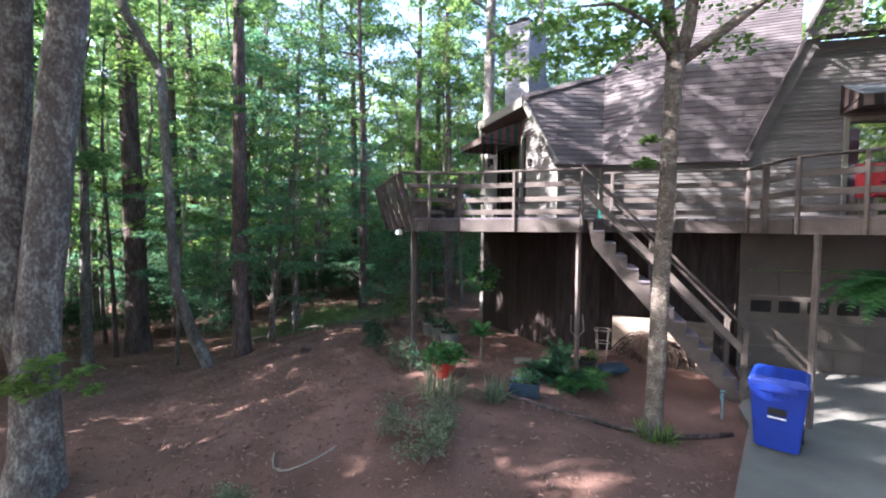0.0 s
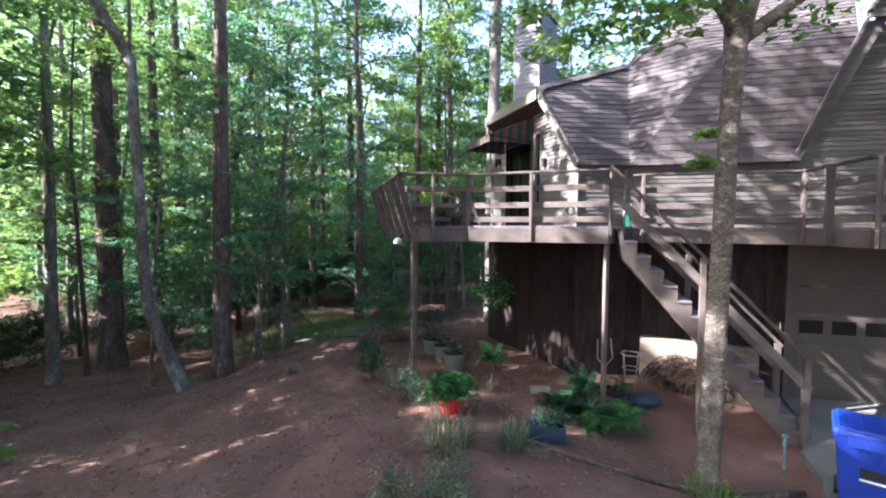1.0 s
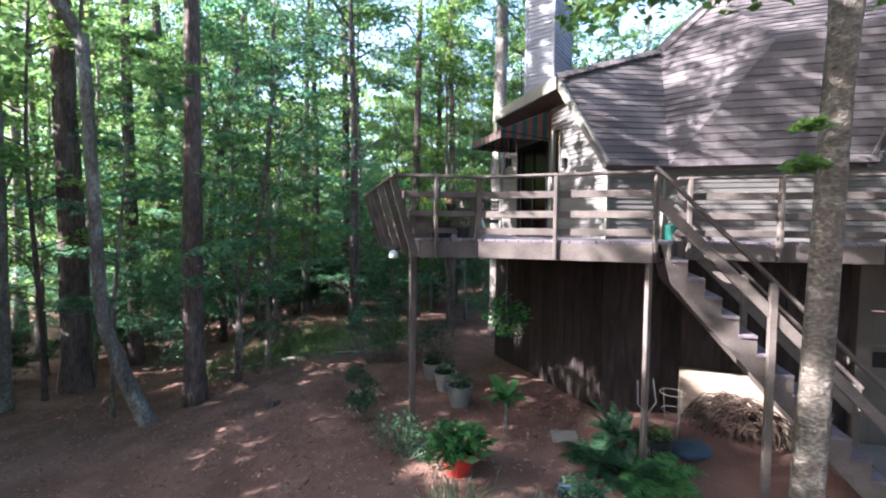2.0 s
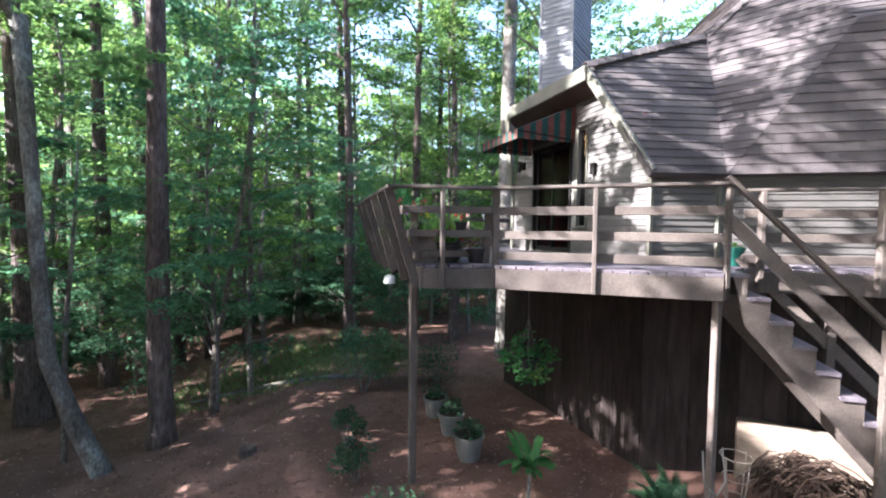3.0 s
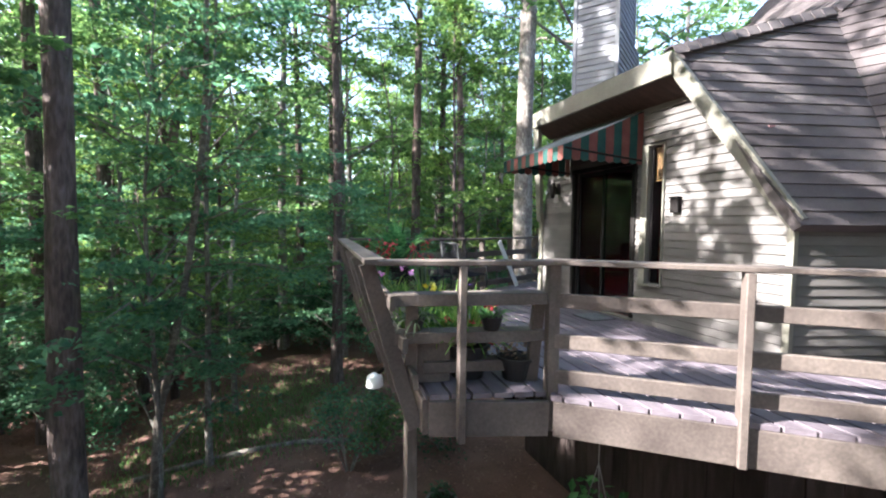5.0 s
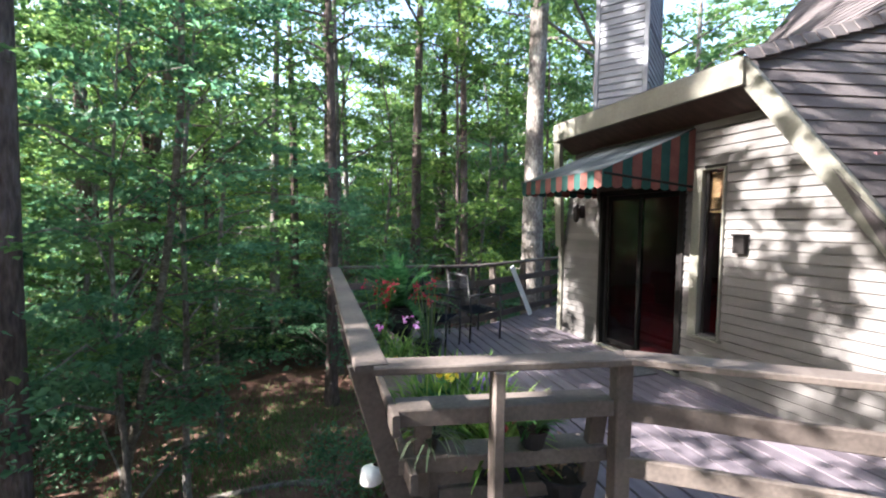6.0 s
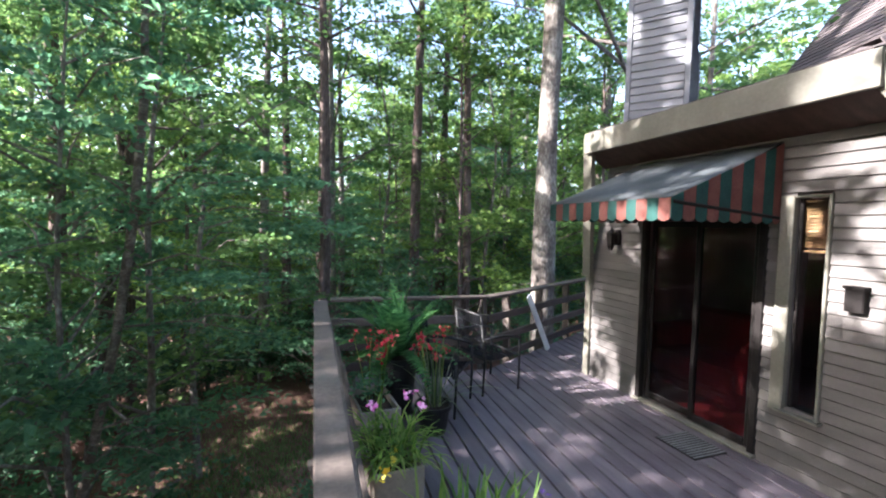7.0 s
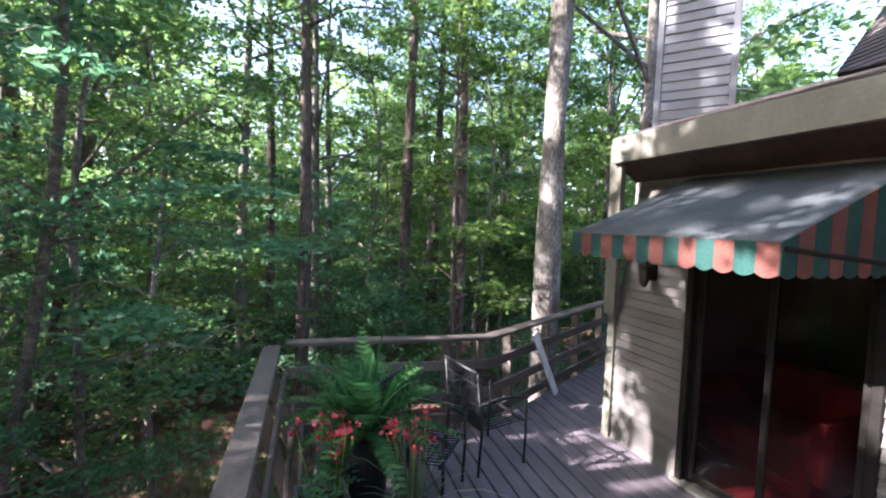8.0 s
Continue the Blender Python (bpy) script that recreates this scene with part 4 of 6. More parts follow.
M_bloom_yellow = shader("yellow_petals", [(0.6, 0.4, 0.02), (0.75, 0.58, 0.04), (0.8, 0.7, 0.15)], 4, 30, rough_v=0.6, bump=0, per_island=0.8, translucent=0.3)
M_bloom_purple = shader("purple_leaves", [(0.06, 0.03, 0.14), (0.1, 0.05, 0.22), (0.16, 0.09, 0.3)], 4, 30, rough_v=0.6, bump=0, per_island=0.8, translucent=0.3)
M_box = shader("grey_planter_wood", [(0.14, 0.12, 0.1), (0.21, 0.185, 0.16), (0.3, 0.26, 0.22)], 3, 40, 0.8, 0.3, per_object=0.3)
M_wicker_leaf = shader("withered_leaves", [(0.1, 0.06, 0.035), (0.17, 0.11, 0.065), (0.25, 0.18, 0.11)], 3, 20, **LEAF)
M_soil = shader("potting_soil", [(0.012, 0.009, 0.007), (0.025, 0.018, 0.014), (0.045, 0.033, 0.026)], 12, 90, 1.0, 0.8)
M_black = shader("black_plastic", [(0.008, 0.008, 0.009), (0.014, 0.014, 0.015), (0.025, 0.025, 0.027)], 5, 60, 0.5, 0.1)
M_white_pot = shader("cream_pot", [(0.09, 0.085, 0.08), (0.14, 0.135, 0.125), (0.2, 0.19, 0.175)], 4, 50, 0.6, 0.15)
M_red_pot = shader("red_glazed_pot", [(0.2, 0.012, 0.01), (0.32, 0.02, 0.016), (0.4, 0.035, 0.028)], 4, 50, 0.35, 0.1, spec=0.5)
M_blue_pot = shader("blue_grey_trough", [(0.012, 0.026, 0.042), (0.022, 0.042, 0.065), (0.04, 0.066, 0.09)], 4, 50, 0.6, 0.15)
M_teal = shader("teal_plastic", [(0.003, 0.05, 0.038), (0.006, 0.08, 0.06), (0.012, 0.115, 0.085)], 4, 50, 0.45, 0.1)


def pot(name, x, y, z, r0, r1, h, material, label, foliage=(), category="potted plant"):
    """A round pot with soil; foliage: (part name, verts, faces, material)."""
    th = root(name, (x, y, z), label, category)
    part("pot", lathe(bmesh.new(), [(r0 * 0.96, 0.0), (r0, 0.01), (r1 * 0.97, h * 0.86), (r1 * 1.06, h * 0.87), (r1 * 1.07, h), (r1 * 0.95, h), (r1 * 0.93, h * 0.9), (0.01, h * 0.9)], 22, (x, y, z)), material, th, smoothed=False)
    part("soil", lathe(bmesh.new(), [(r1 * 0.93, h * 0.86), (r1 * 0.9, h * 0.93), (0.01, h * 0.95)], 14, (x, y, z)), M_soil, th)
    for pn, v, f, m in foliage:
        part_np(pn, v, f, m, th)["kind"] = "stuff"
    return th


def trough(name, x, y, z, lx, ly, h, turn, material, label, foliage):
    """A box planter of four boards."""
    th = root(name, (x, y, z), label, "planter box")
    c, s = math.cos(radians(turn)), math.sin(radians(turn))
    f = lambda u, v, w: V(x + u * c - v * s, y + u * s + v * c, z + w)
    for v in (-ly / 2, ly / 2):
        timber("side_board", f(-lx / 2, v, h / 2), f(lx / 2, v, h / 2), 0.022, h, material, th)
    for u in (-lx / 2 + 0.012, lx / 2 - 0.012):
        timber("end_board", f(u, -ly / 2 + 0.012, h / 2), f(u, ly / 2 - 0.012, h / 2), 0.022, h, material, th)
    part("soil", prism(bmesh.new(), [f(-lx / 2 + 0.02, -ly / 2 + 0.01, h * 0.8), f(lx / 2 - 0.02, -ly / 2 + 0.01, h * 0.8), f(lx / 2 - 0.02, ly / 2 - 0.01, h * 0.8), f(-lx / 2 + 0.02, ly / 2 - 0.01, h * 0.8)], (0, 0, -0.05)), M_soil, th)
    for pn, v, fc, m in foliage:
        part_np(pn, v, fc, m, th)["kind"] = "stuff"
    return th


def dots(n, at, rx, rz, size, seed):
    """A scatter of small petals in tufts."""
    r = np.random.default_rng(seed)
    tuft = np.array(at) + r.normal(size=(max(3, n // 9), 3)) * np.array([rx, rx, rz])
    c = np.repeat(tuft, 9, 0) + r.normal(size=(len(tuft) * 9, 3)) * size * 0.55
    nr = r.normal(size=c.shape)
    nr /= np.linalg.norm(nr, axis=1, keepdims=True)
    return leaves(c, nr, size, seed + 3, droop=0, narrow=0.9)


D = DECK_Z
def red_stems(x, y, z, n, tall, seed):
    """Thin upright stems, each with a small head of red petals."""
    r = random.Random(seed)
    stems, heads = bmesh.new(), []
    for i in range(n):
        a, q = r.uniform(0, 2 * math.pi), r.uniform(0.05, 0.2)
        foot = V(x + 0.06 * math.cos(a), y + 0.06 * math.sin(a), z)
        tip = V(x + q * math.cos(a), y + q * math.sin(a), z + tall * r.uniform(0.7, 1.05))
        tube(stems, [foot, foot.lerp(tip, 0.5) + V(0, 0, 0.03), tip], [0.004, 0.003, 0.003], 5)
        heads.append(tip)
    r2 = np.random.default_rng(seed)
    c = np.repeat(np.array([tuple(p) for p in heads]), 9, 0) + r2.normal(size=(n * 9, 3)) * np.array([0.022, 0.022, 0.032])
    nr = r2.normal(size=c.shape)
    nr /= np.linalg.norm(nr, axis=1, keepdims=True)
    return stems, leaves(c, nr, 0.04, seed + 1, droop=0, narrow=0.9)


def add_stems(th, x, y, z, n, tall, seed):
    stems, petals = red_stems(x, y, z, n, tall, seed)
    part("stems", stems, M_blade, th)["kind"] = "stuff"
    part_np("blossom", *petals, M_bloom_red, th)["kind"] = "stuff"


g = [("leaves", *sprays([(2.3, 10.68, D + 0.5, 0.2), (2.4, 10.9, D + 0.5, 0.2)], 90, 0.7, 0.06, 31), M_leaf_blue)]
add_stems(trough("flower_box", 2.34, 10.8, D, 0.34, 0.56, 0.34, 3, M_box, "grey wooden planter box with tall red flowers", g), 2.34, 10.72, D + 0.32, 11, 0.6, 32)
pot("fern_stand", 2.66, 11.2, D, 0.15, 0.19, 0.58, M_black, "blue-green fern with arching fronds in a tall black pot", [("fronds", *fronds(54, (2.66, 11.2, D + 0.6), 0.72, 33, droop=1.0, upright=0.95, leaflet=0.04, pairs=18), M_fern), ("foliage", *straps(50, (2.66, 11.2, D + 0.58), 0.7, 0.014, 1.0, 40, upright=0.8), M_hosta)])
add_stems(pot("flower_pot", 2.88, 10.72, D, 0.12, 0.16, 0.26, M_black, "black pot with red flowers and long pale blades", [("foliage", *straps(34, (2.88, 10.72, D + 0.24), 0.62, 0.009, 0.8, 34, upright=0.9), M_blade_grey)]), 2.88, 10.72, D + 0.24, 9, 0.66, 35)
g = [("foliage", *straps(170, (2.28, 9.85, D + 0.34), 0.34, 0.008, 1.2, 36, upright=0.75, spread=0.17), M_blade), ("leaves", *sprays([(2.28, 9.75, D + 0.44, 0.17), (2.28, 10.0, D + 0.46, 0.17)], 120, 0.6, 0.045, 37), M_leaf_light), ("blossom", *dots(27, (2.32, 9.85, D + 0.64), 0.12, 0.03, 0.04, 38), M_bloom_pink), ("yellow_blossom", *dots(27, (2.26, 9.62, D + 0.4), 0.1, 0.04, 0.04, 39), M_bloom_yellow)]
trough("flower_box", 2.27, 9.9, D, 0.32, 0.6, 0.36, 3, M_box, "grey wooden planter box with trailing pink and yellow flowers", g)
g = [("foliage", *straps(210, (2.38, 8.7, D + 0.24), 0.5, 0.011, 0.9, 41, upright=0.8, spread=0.2), M_blade), ("leaves", *sprays([(2.36, 8.65, D + 0.38, 0.2), (2.36, 8.9, D + 0.4, 0.2)], 120, 0.5, 0.08, 42), M_hosta), ("yellow_blossom", *dots(9, (2.36, 8.62, D + 0.66), 0.1, 0.04, 0.045, 43), M_bloom_yellow)]
trough("flower_box", 2.36, 8.8, D, 0.36, 0.62, 0.26, 3, M_box, "grey wooden planter box with leafy green plants", g)
pot("flower_pot", 2.78, 8.72, D, 0.1, 0.14, 0.3, M_black, "black pot with a purple-leaved plant", [("leaves", *sprays([(2.72, 8.72, D + 0.5, 0.16)], 34, 1.1, 0.07, 44), M_bloom_purple)])
pot("flower_pot", 2.55, 8.3, D, 0.13, 0.17, 0.26, M_black, "black pot with green and red flowers by the railing", [("foliage", *straps(130, (2.55, 8.3, D + 0.24), 0.46, 0.012, 0.9, 45, upright=0.8), M_blade), ("blossom", *dots(36, (2.55, 8.3, D + 0.42), 0.16, 0.05, 0.045, 46), M_bloom_red)])
pot("dried_plant", 2.88, 8.12, D, 0.1, 0.14, 0.18, M_black, "black pot with withered brown flowers behind the shelf", [("leaves", *sprays([(2.88, 8.12, D + 0.28, 0.14), (2.78, 8.14, D + 0.27, 0.12)], 60, 0.8, 0.05, 48), M_wicker_leaf)])
pot("spider_plant", 2.08, 8.16, 3.474, 0.05, 0.07, 0.09, M_black, "small pot with pale trailing blades on the shelf", [("foliage", *straps(44, (2.08, 8.14, 3.55), 0.24, 0.006, 1.5, 49, upright=0.6), M_blade_grey)])
pot("flower_pot", 2.62, 8.02, 3.474, 0.06, 0.08, 0.1, M_black, "small black pot with red flowers on the shelf", [("foliage", *straps(30, (2.62, 8.02, 3.56), 0.17, 0.012, 0.8, 50, upright=0.7), M_fern), ("blossom", *dots(36, (2.62, 8.02, 3.64), 0.09, 0.02, 0.03, 56), M_bloom_red)])
pot("flower_pot", 6.0, 7.0, D, 0.1, 0.115, 0.24, M_teal, "teal plastic pot on the walkway", [("leaves", *sprays([(6.0, 7.0, D + 0.26, 0.08)], 40, 0.5, 0.06, 47), M_leaf)])

# ---- patio chairs ----
M_mesh = shader("black_mesh", [(0.007, 0.008, 0.01), (0.012, 0.013, 0.016), (0.02, 0.022, 0.025)], 6, 150, 0.8, 0.3, spec=0.08)


def patio_chair(x, y, turn, label):
    th = root("patio_chair", (0, 0, 0), label, "chair", "chairs on the deck")
    def bar(name, pts, r=0.013):
        part(name, tube(bmesh.new(), pts, [r] * len(pts), 8), M_black, th, smoothed=True)
    for s in (-0.27, 0.27):
        bar("leg", [(s, 0.24, 0.0), (s, 0.25, 0.3), (s, 0.24, 0.62)])
        bar("leg", [(s, -0.26, 0.0), (s, -0.24, 0.4), (s * 0.95, -0.3, 0.9)])
        bar("armrest", [(s, 0.26, 0.61), (s, 0.0, 0.645), (s, -0.27, 0.63)], 0.016)
    bar("crossbar", [(-0.27, 0.22, 0.4), (0.27, 0.22, 0.4)])
    bar("crossbar", [(-0.26, -0.31, 0.9), (0.26, -0.31, 0.9)])
    bar("crossbar", [(-0.27, -0.24, 0.4), (0.27, -0.24, 0.4)])
    def sling(name, rows):
        bm = bmesh.new()
        for k in range(13):
            sx = -0.25 + 0.5 * k / 12
            tube(bm, [(sx, yy, zz) for yy, zz in rows], [0.006] * len(rows), 4)
        for yy, zz in rows:
            tube(bm, [(-0.255, yy, zz), (0.255, yy, zz)], [0.006, 0.006], 4)
        part(name, bm, M_mesh, th, "black woven sling")["kind"] = "stuff"
    sling("seat", [(0.23, 0.41), (0.1, 0.395), (-0.1, 0.385), (-0.24, 0.4)])
    sling("backrest", [(-0.245, 0.42), (-0.26, 0.6), (-0.285, 0.78), (-0.305, 0.89)])
    th.matrix_basis = pose(x, y, D, 0, 0, turn)
    return th


patio_chair(3.86, 11.62, -80, "black metal patio chair with mesh seat on the deck")
patio_chair(3.14, 11.24, -130, "black metal patio chair beside the potted flowers")
patio_chair(9.6, 4.0, 170, "black metal patio chair by the second gable")


def red_cushion():
    th = root("deck_seat", (9.3, 3.6, D), "red cushioned bench on the far deck", "bench")
    timber("seat", V(8.9, 3.95, D + 0.4), V(10.0, 3.2, D + 0.4), 0.5, 0.12, M_red, th, c=0.03)
    for p in ((8.95, 3.92), (9.95, 3.24)):
        timber("leg", V(*p, D), V(*p, D + 0.34), 0.4, 0.06, M_rail, th, up=DIR_M)
    timber("backrest", V(9.05, 4.15, D + 0.7), V(10.15, 3.4, D + 0.7), 0.08, 0.5, M_red, th, c=0.03)


red_cushion()
pot("hanging_fern", 8.2, 3.2, 1.75, 0.12, 0.17, 0.18, M_black, "big hanging fern below the deck's edge", [("fronds", *fronds(70, (8.2, 3.2, 1.92), 0.92, 51, droop=1.5, upright=0.6, leaflet=0.075, pairs=16), M_fern)])


def fern_chain():
    th = root("hanging_chain", (8.2, 3.2, 2.76), "thin chain that holds the hanging fern", "chain")
    for k in range(3):
        a = 2 * math.pi * k / 3
        part("chain", tube(bmesh.new(), [(8.2 + 0.16 * math.cos(a), 3.2 + 0.16 * math.sin(a), 1.92), (8.2, 3.2, 2.8)], [0.004, 0.004], 5), M_black, th)


fern_chain()
M_white = shader("white_plastic", [(0.6, 0.62, 0.62), (0.75, 0.76, 0.76), (0.82, 0.83, 0.83)], 5, 60, 0.5, 0.05)


def flood_light():
    p = V(1.98, 9.25, 2.74)
    th = root("flood_light", p, "small white lamp under the deck's corner", "lamp")
    part("shade", lathe(bmesh.new(), [(0.03, 0.06), (0.075, 0.03), (0.085, -0.06), (0.07, -0.07), (0.01, -0.03)], 16, p), M_white, th, smoothed=True)
    timber("bracket", p + V(0, 0, 0.03), p + V(0.12, 0, 0.12), 0.03, 0.03, M_frame, th)


flood_light()
# slanting rail member; its white colour stands in for the sun on it
timber_label = "slanting brace of the far railing, white in place of sunlight"
bd = root("leaning_board", (5.34, 12.72, D), timber_label, "board")
timber("plank", V(5.4, 12.68, D + 0.004), V(4.88, 12.44, 3.94), 0.1, 0.028, M_white, bd, up=(0.48, -0.88, 0))

# ---- under the deck and in the yard ----
def wheelie_bin(x, y, turn):
    th = root("recycling_bin", (0, 0, 0), "blue plastic wheeled recycling bin on the driveway", "wheeled bin")
    def frustum(name, w0, d0, z0, w1, d1, z1, m, parent=None):
        bm = bmesh.new()
        lo = [bm.verts.new((sx * w0, sy * d0, z0)) for sx, sy in ((-1, -1), (1, -1), (1, 1), (-1, 1))]
        hi = [bm.verts.new((sx * w1, sy * d1, z1)) for sx, sy in ((-1, -1), (1, -1), (1, 1), (-1, 1))]
        bm.faces.new(lo[::-1]), bm.faces.new(hi)
        for i in range(4):
            bm.faces.new((lo[i], lo[(i + 1) % 4], hi[(i + 1) % 4], hi[i]))
        bmesh.ops.bevel(bm, geom=bm.edges[:], offset=0.025, segments=2, affect="EDGES")
        return part(name, bm, m, parent or th)
    frustum("body", 0.24, 0.27, 0.03, 0.31, 0.35, 1.0, M_bin)
    frustum("rim", 0.325, 0.365, 0.96, 0.33, 0.37, 1.02, M_bin)
    lid = frustum("lid", 0.335, 0.39, 1.02, 0.3, 0.34, 1.1, M_bin)
    for k in range(4):
        timber("lid_rib", V(-0.2 + 0.13 * k, -0.28, 1.1), V(-0.2 + 0.13 * k, 0.2, 1.1), 0.04, 0.016, M_bin, lid)
    timber("lid_lip", V(-0.2, -0.4, 0.98), V(0.2, -0.4, 0.98), 0.03, 0.12, M_bin, th)
    timber("handle", V(-0.25, 0.41, 0.98), V(0.25, 0.41, 0.98), 0.03, 0.03, M_bin, th)
    for k in range(4):
        timber("front_rib", V(-0.12 + 0.08 * k, -0.352, 0.84), V(-0.12 + 0.08 * k, -0.357, 0.93), 0.02, 0.02, M_bin, th)
    timber("grip_recess", V(-0.1, -0.335, 0.62), V(0.1, -0.335, 0.62), 0.03, 0.1, M_black, th)
    timber("label_bar", V(-0.1, -0.331, 0.53), V(0.1, -0.331, 0.53), 0.02, 0.025, M_white, th, label="white printed bar")
    for s in (-0.25, 0.25):
        part("wheel", lathe(bmesh.new(), [(0.02, -0.03), (0.12, -0.03), (0.12, 0.03), (0.02, 0.03)], 16), M_black, th).matrix_basis = pose(s, 0.27, 0.12, 0, 90, 0)
    th.matrix_basis = pose(x, y, -0.15, 0, 0, turn) @ Matrix.Diagonal((1.0, 1.0, 0.92, 1.0))


wheelie_bin(6.0, 3.29, -60)


def gz(x, y):
    return ground_z(x, y) + rough(x, y)


def edging():
    """Old landscape timbers and a stone row round the bed."""
    line = [(2.95, 5.55), (3.5, 4.95), (4.2, 4.55), (5.1, 4.15), (5.9, 3.85)]
    for (a, b) in zip(line, line[1:]):
        p, q = V(a[0], a[1], gz(*a) + 0.03), V(b[0], b[1], gz(*b) + 0.03)
        bm = tube(bmesh.new(), [p, p.lerp(q, 0.5), q], [0.034, 0.04, 0.036], 9, 0.3)
        tagged(part("edging_log", bm, M_bark_dark, smoothed=True), "weathered landscape timber edging the garden bed", "edging", "logs round the bed")
    for (a, b) in zip([(-1.9, 15.3), (-0.3, 15.2), (1.2, 15.0)], [(-0.3, 15.2), (1.2, 15.0), (2.4, 14.6)]):
        p, q = V(a[0], a[1], gz(*a) + 0.03), V(b[0], b[1], gz(*b) + 0.03)
        bm = tube(bmesh.new(), [p, p.lerp(q, 0.5), q], [0.06, 0.07, 0.055], 8, 0.3)
        tagged(part("edging_log", bm, M_bark_grey, smoothed=True), "mossy log lying along the lawn's edge", "log", "logs round the lawn")


edging()
pot("potted_hosta", 2.3, 6.75, gz(2.3, 6.75), 0.16, 0.22, 0.3, M_red_pot, "bright green leafy plant in a red pot on the yard", [("leaves", *sprays([(2.3, 6.75, gz(2.3, 6.75) + 0.5, 0.42), (2.15, 6.7, gz(2.3, 6.75) + 0.42, 0.35), (2.5, 6.8, gz(2.3, 6.75) + 0.42, 0.35)], 90, 0.5, 0.17, 61, tilt=0.4), M_hosta)])
for k, (x, y) in enumerate(((3.22, 9.1), (3.3, 10.12), (3.33, 11.12))):
    z = gz(x, y)
    pot("planted_tub", x, y, z, 0.17, 0.235, 0.4, M_white_pot, "cream tub with dark leaves under the deck", [("leaves", *sprays([(x, y, z + 0.5, 0.25)], 130, 0.7, 0.09, 63 + k), M_leaf_dark)])
z = gz(3.3, 5.6)
trough("blue_trough", 3.35, 5.62, z, 0.5, 0.3, 0.24, -30, M_blue_pot, "blue-grey trough with small dark plants in the bed", [("leaves", *sprays([(3.3, 5.65, z + 0.34, 0.2), (3.45, 5.55, z + 0.34, 0.2)], 110, 0.7, 0.07, 66), M_leaf_blue)])


def shrub(name, x, y, r, h, per, size, material, label, seed, flat=0.8, n=7):
    """A low bush: thin stems from the ground and sprays of leaves."""
    q = random.Random(seed)
    z = gz(x, y)
    th = root(name, (x, y, z), label, "shrub")
    clusters = []
    for i in range(n):
        a, d = q.uniform(0, 6.28), q.uniform(0.1, 0.75) * r
        p = (x + d * math.cos(a), y + d * math.sin(a), z + h * q.uniform(0.35, 0.9))
        clusters.append((*p, r * q.uniform(0.4, 0.65)))
        part("stem", tube(bmesh.new(), [(x + 0.1 * (p[0] - x), y + 0.1 * (p[1] - y), z - 0.03), (x + 0.6 * (p[0] - x), y + 0.6 * (p[1] - y), z + 0.5 * (p[2] - z)), p], [0.012, 0.009, 0.004], 5), M_bark_grey, th)
    part_np("foliage", *sprays(clusters, per, flat, size, seed), material, th)


def tuft(name, x, y, n, length, width, material, label, seed, droop=0.9, spread=0.1):
    z = gz(x, y)
    v, f = straps(n, (x, y, z), length, width, droop, seed, upright=0.85, spread=spread)
    tagged(part_np(name, v, f, material), label, "grass clump")


shrub("shrub", 1.75, 7.35, 0.55, 0.5, 130, 0.06, M_leaf_dark, "low dark boxwood beside the red pot", 71)
shrub("shrub", 1.45, 9.0, 0.4, 0.55, 110, 0.06, M_leaf_dark, "small dark evergreen in the pine straw", 72)
shrub("shrub", 1.45, 10.2, 0.35, 0.75, 110, 0.06, M_leaf_dark, "narrow dark evergreen by the path", 73)
shrub("shrub", 2.2, 13.3, 0.75, 1.5, 110, 0.1, M_leaf_blue, "leafy rhododendron behind the deck", 74, n=9)
shrub("shrub", 2.9, 13.8, 0.8, 1.3, 110, 0.1, M_leaf, "leafy bush behind the deck", 75, n=9)
shrub("shrub", 4.2, 13.6, 0.9, 0.9, 110, 0.09, M_leaf_dark, "dark low bush beyond the deck posts", 76, n=9)
bx, by = 3.6, 8.0
pot("hanging_basket", bx, by, 1.62, 0.1, 0.15, 0.16, M_black, "leafy green plant spilling from a basket hung under the deck", [("leaves", *sprays([(bx, by, 1.9, 0.34), (bx - 0.15, by, 1.82, 0.28), (bx + 0.17, by - 0.05, 1.8, 0.28), (bx + 0.03, by, 1.6, 0.26)], 75, 0.75, 0.12, 77), M_hosta), ("pale_leaves", *sprays([(bx + 0.08, by - 0.12, 1.55, 0.16)], 26, 0.8, 0.12, 78), M_leaf_light)])
hang = root("hanging_wire", (bx, by, 2.78), "thin wires that hold the basket under the deck", "wire")
for k in range(3):
    a = 2 * math.pi * k / 3
    part("wire", tube(bmesh.new(), [(bx + 0.14 * math.cos(a), by + 0.14 * math.sin(a), 1.77), (bx, by, 2.3), (bx, by, 2.82)], [0.004, 0.004, 0.004], 5), M_white_pot, hang)
for k, (fx, fy, size) in enumerate(((4.45, 6.2, 0.62), (4.2, 6.5, 0.5), (4.95, 6.85, 0.6))):
    fern = root("fern_clump", (fx, fy, gz(fx, fy)), "dark green fern spreading near the foot of the stairs", "fern", "ferns by the deck post")
    part_np("foliage", *fronds(30, (fx, fy, gz(fx, fy) + 0.05), size, 178 + k, droop=0.95, upright=0.8, leaflet=0.042, pairs=17), M_leaf_dark, fern)["kind"] = "stuff"
pot("fern_clump", 4.75, 6.0, gz(4.75, 6.0), 0.1, 0.12, 0.12, M_black, "spreading fern at the foot of the deck post", [("fronds", *fronds(34, (4.75, 6.0, gz(4.75, 6.0) + 0.1), 0.62, 79, droop=1.1, upright=0.6, leaflet=0.07, pairs=12), M_fern)])
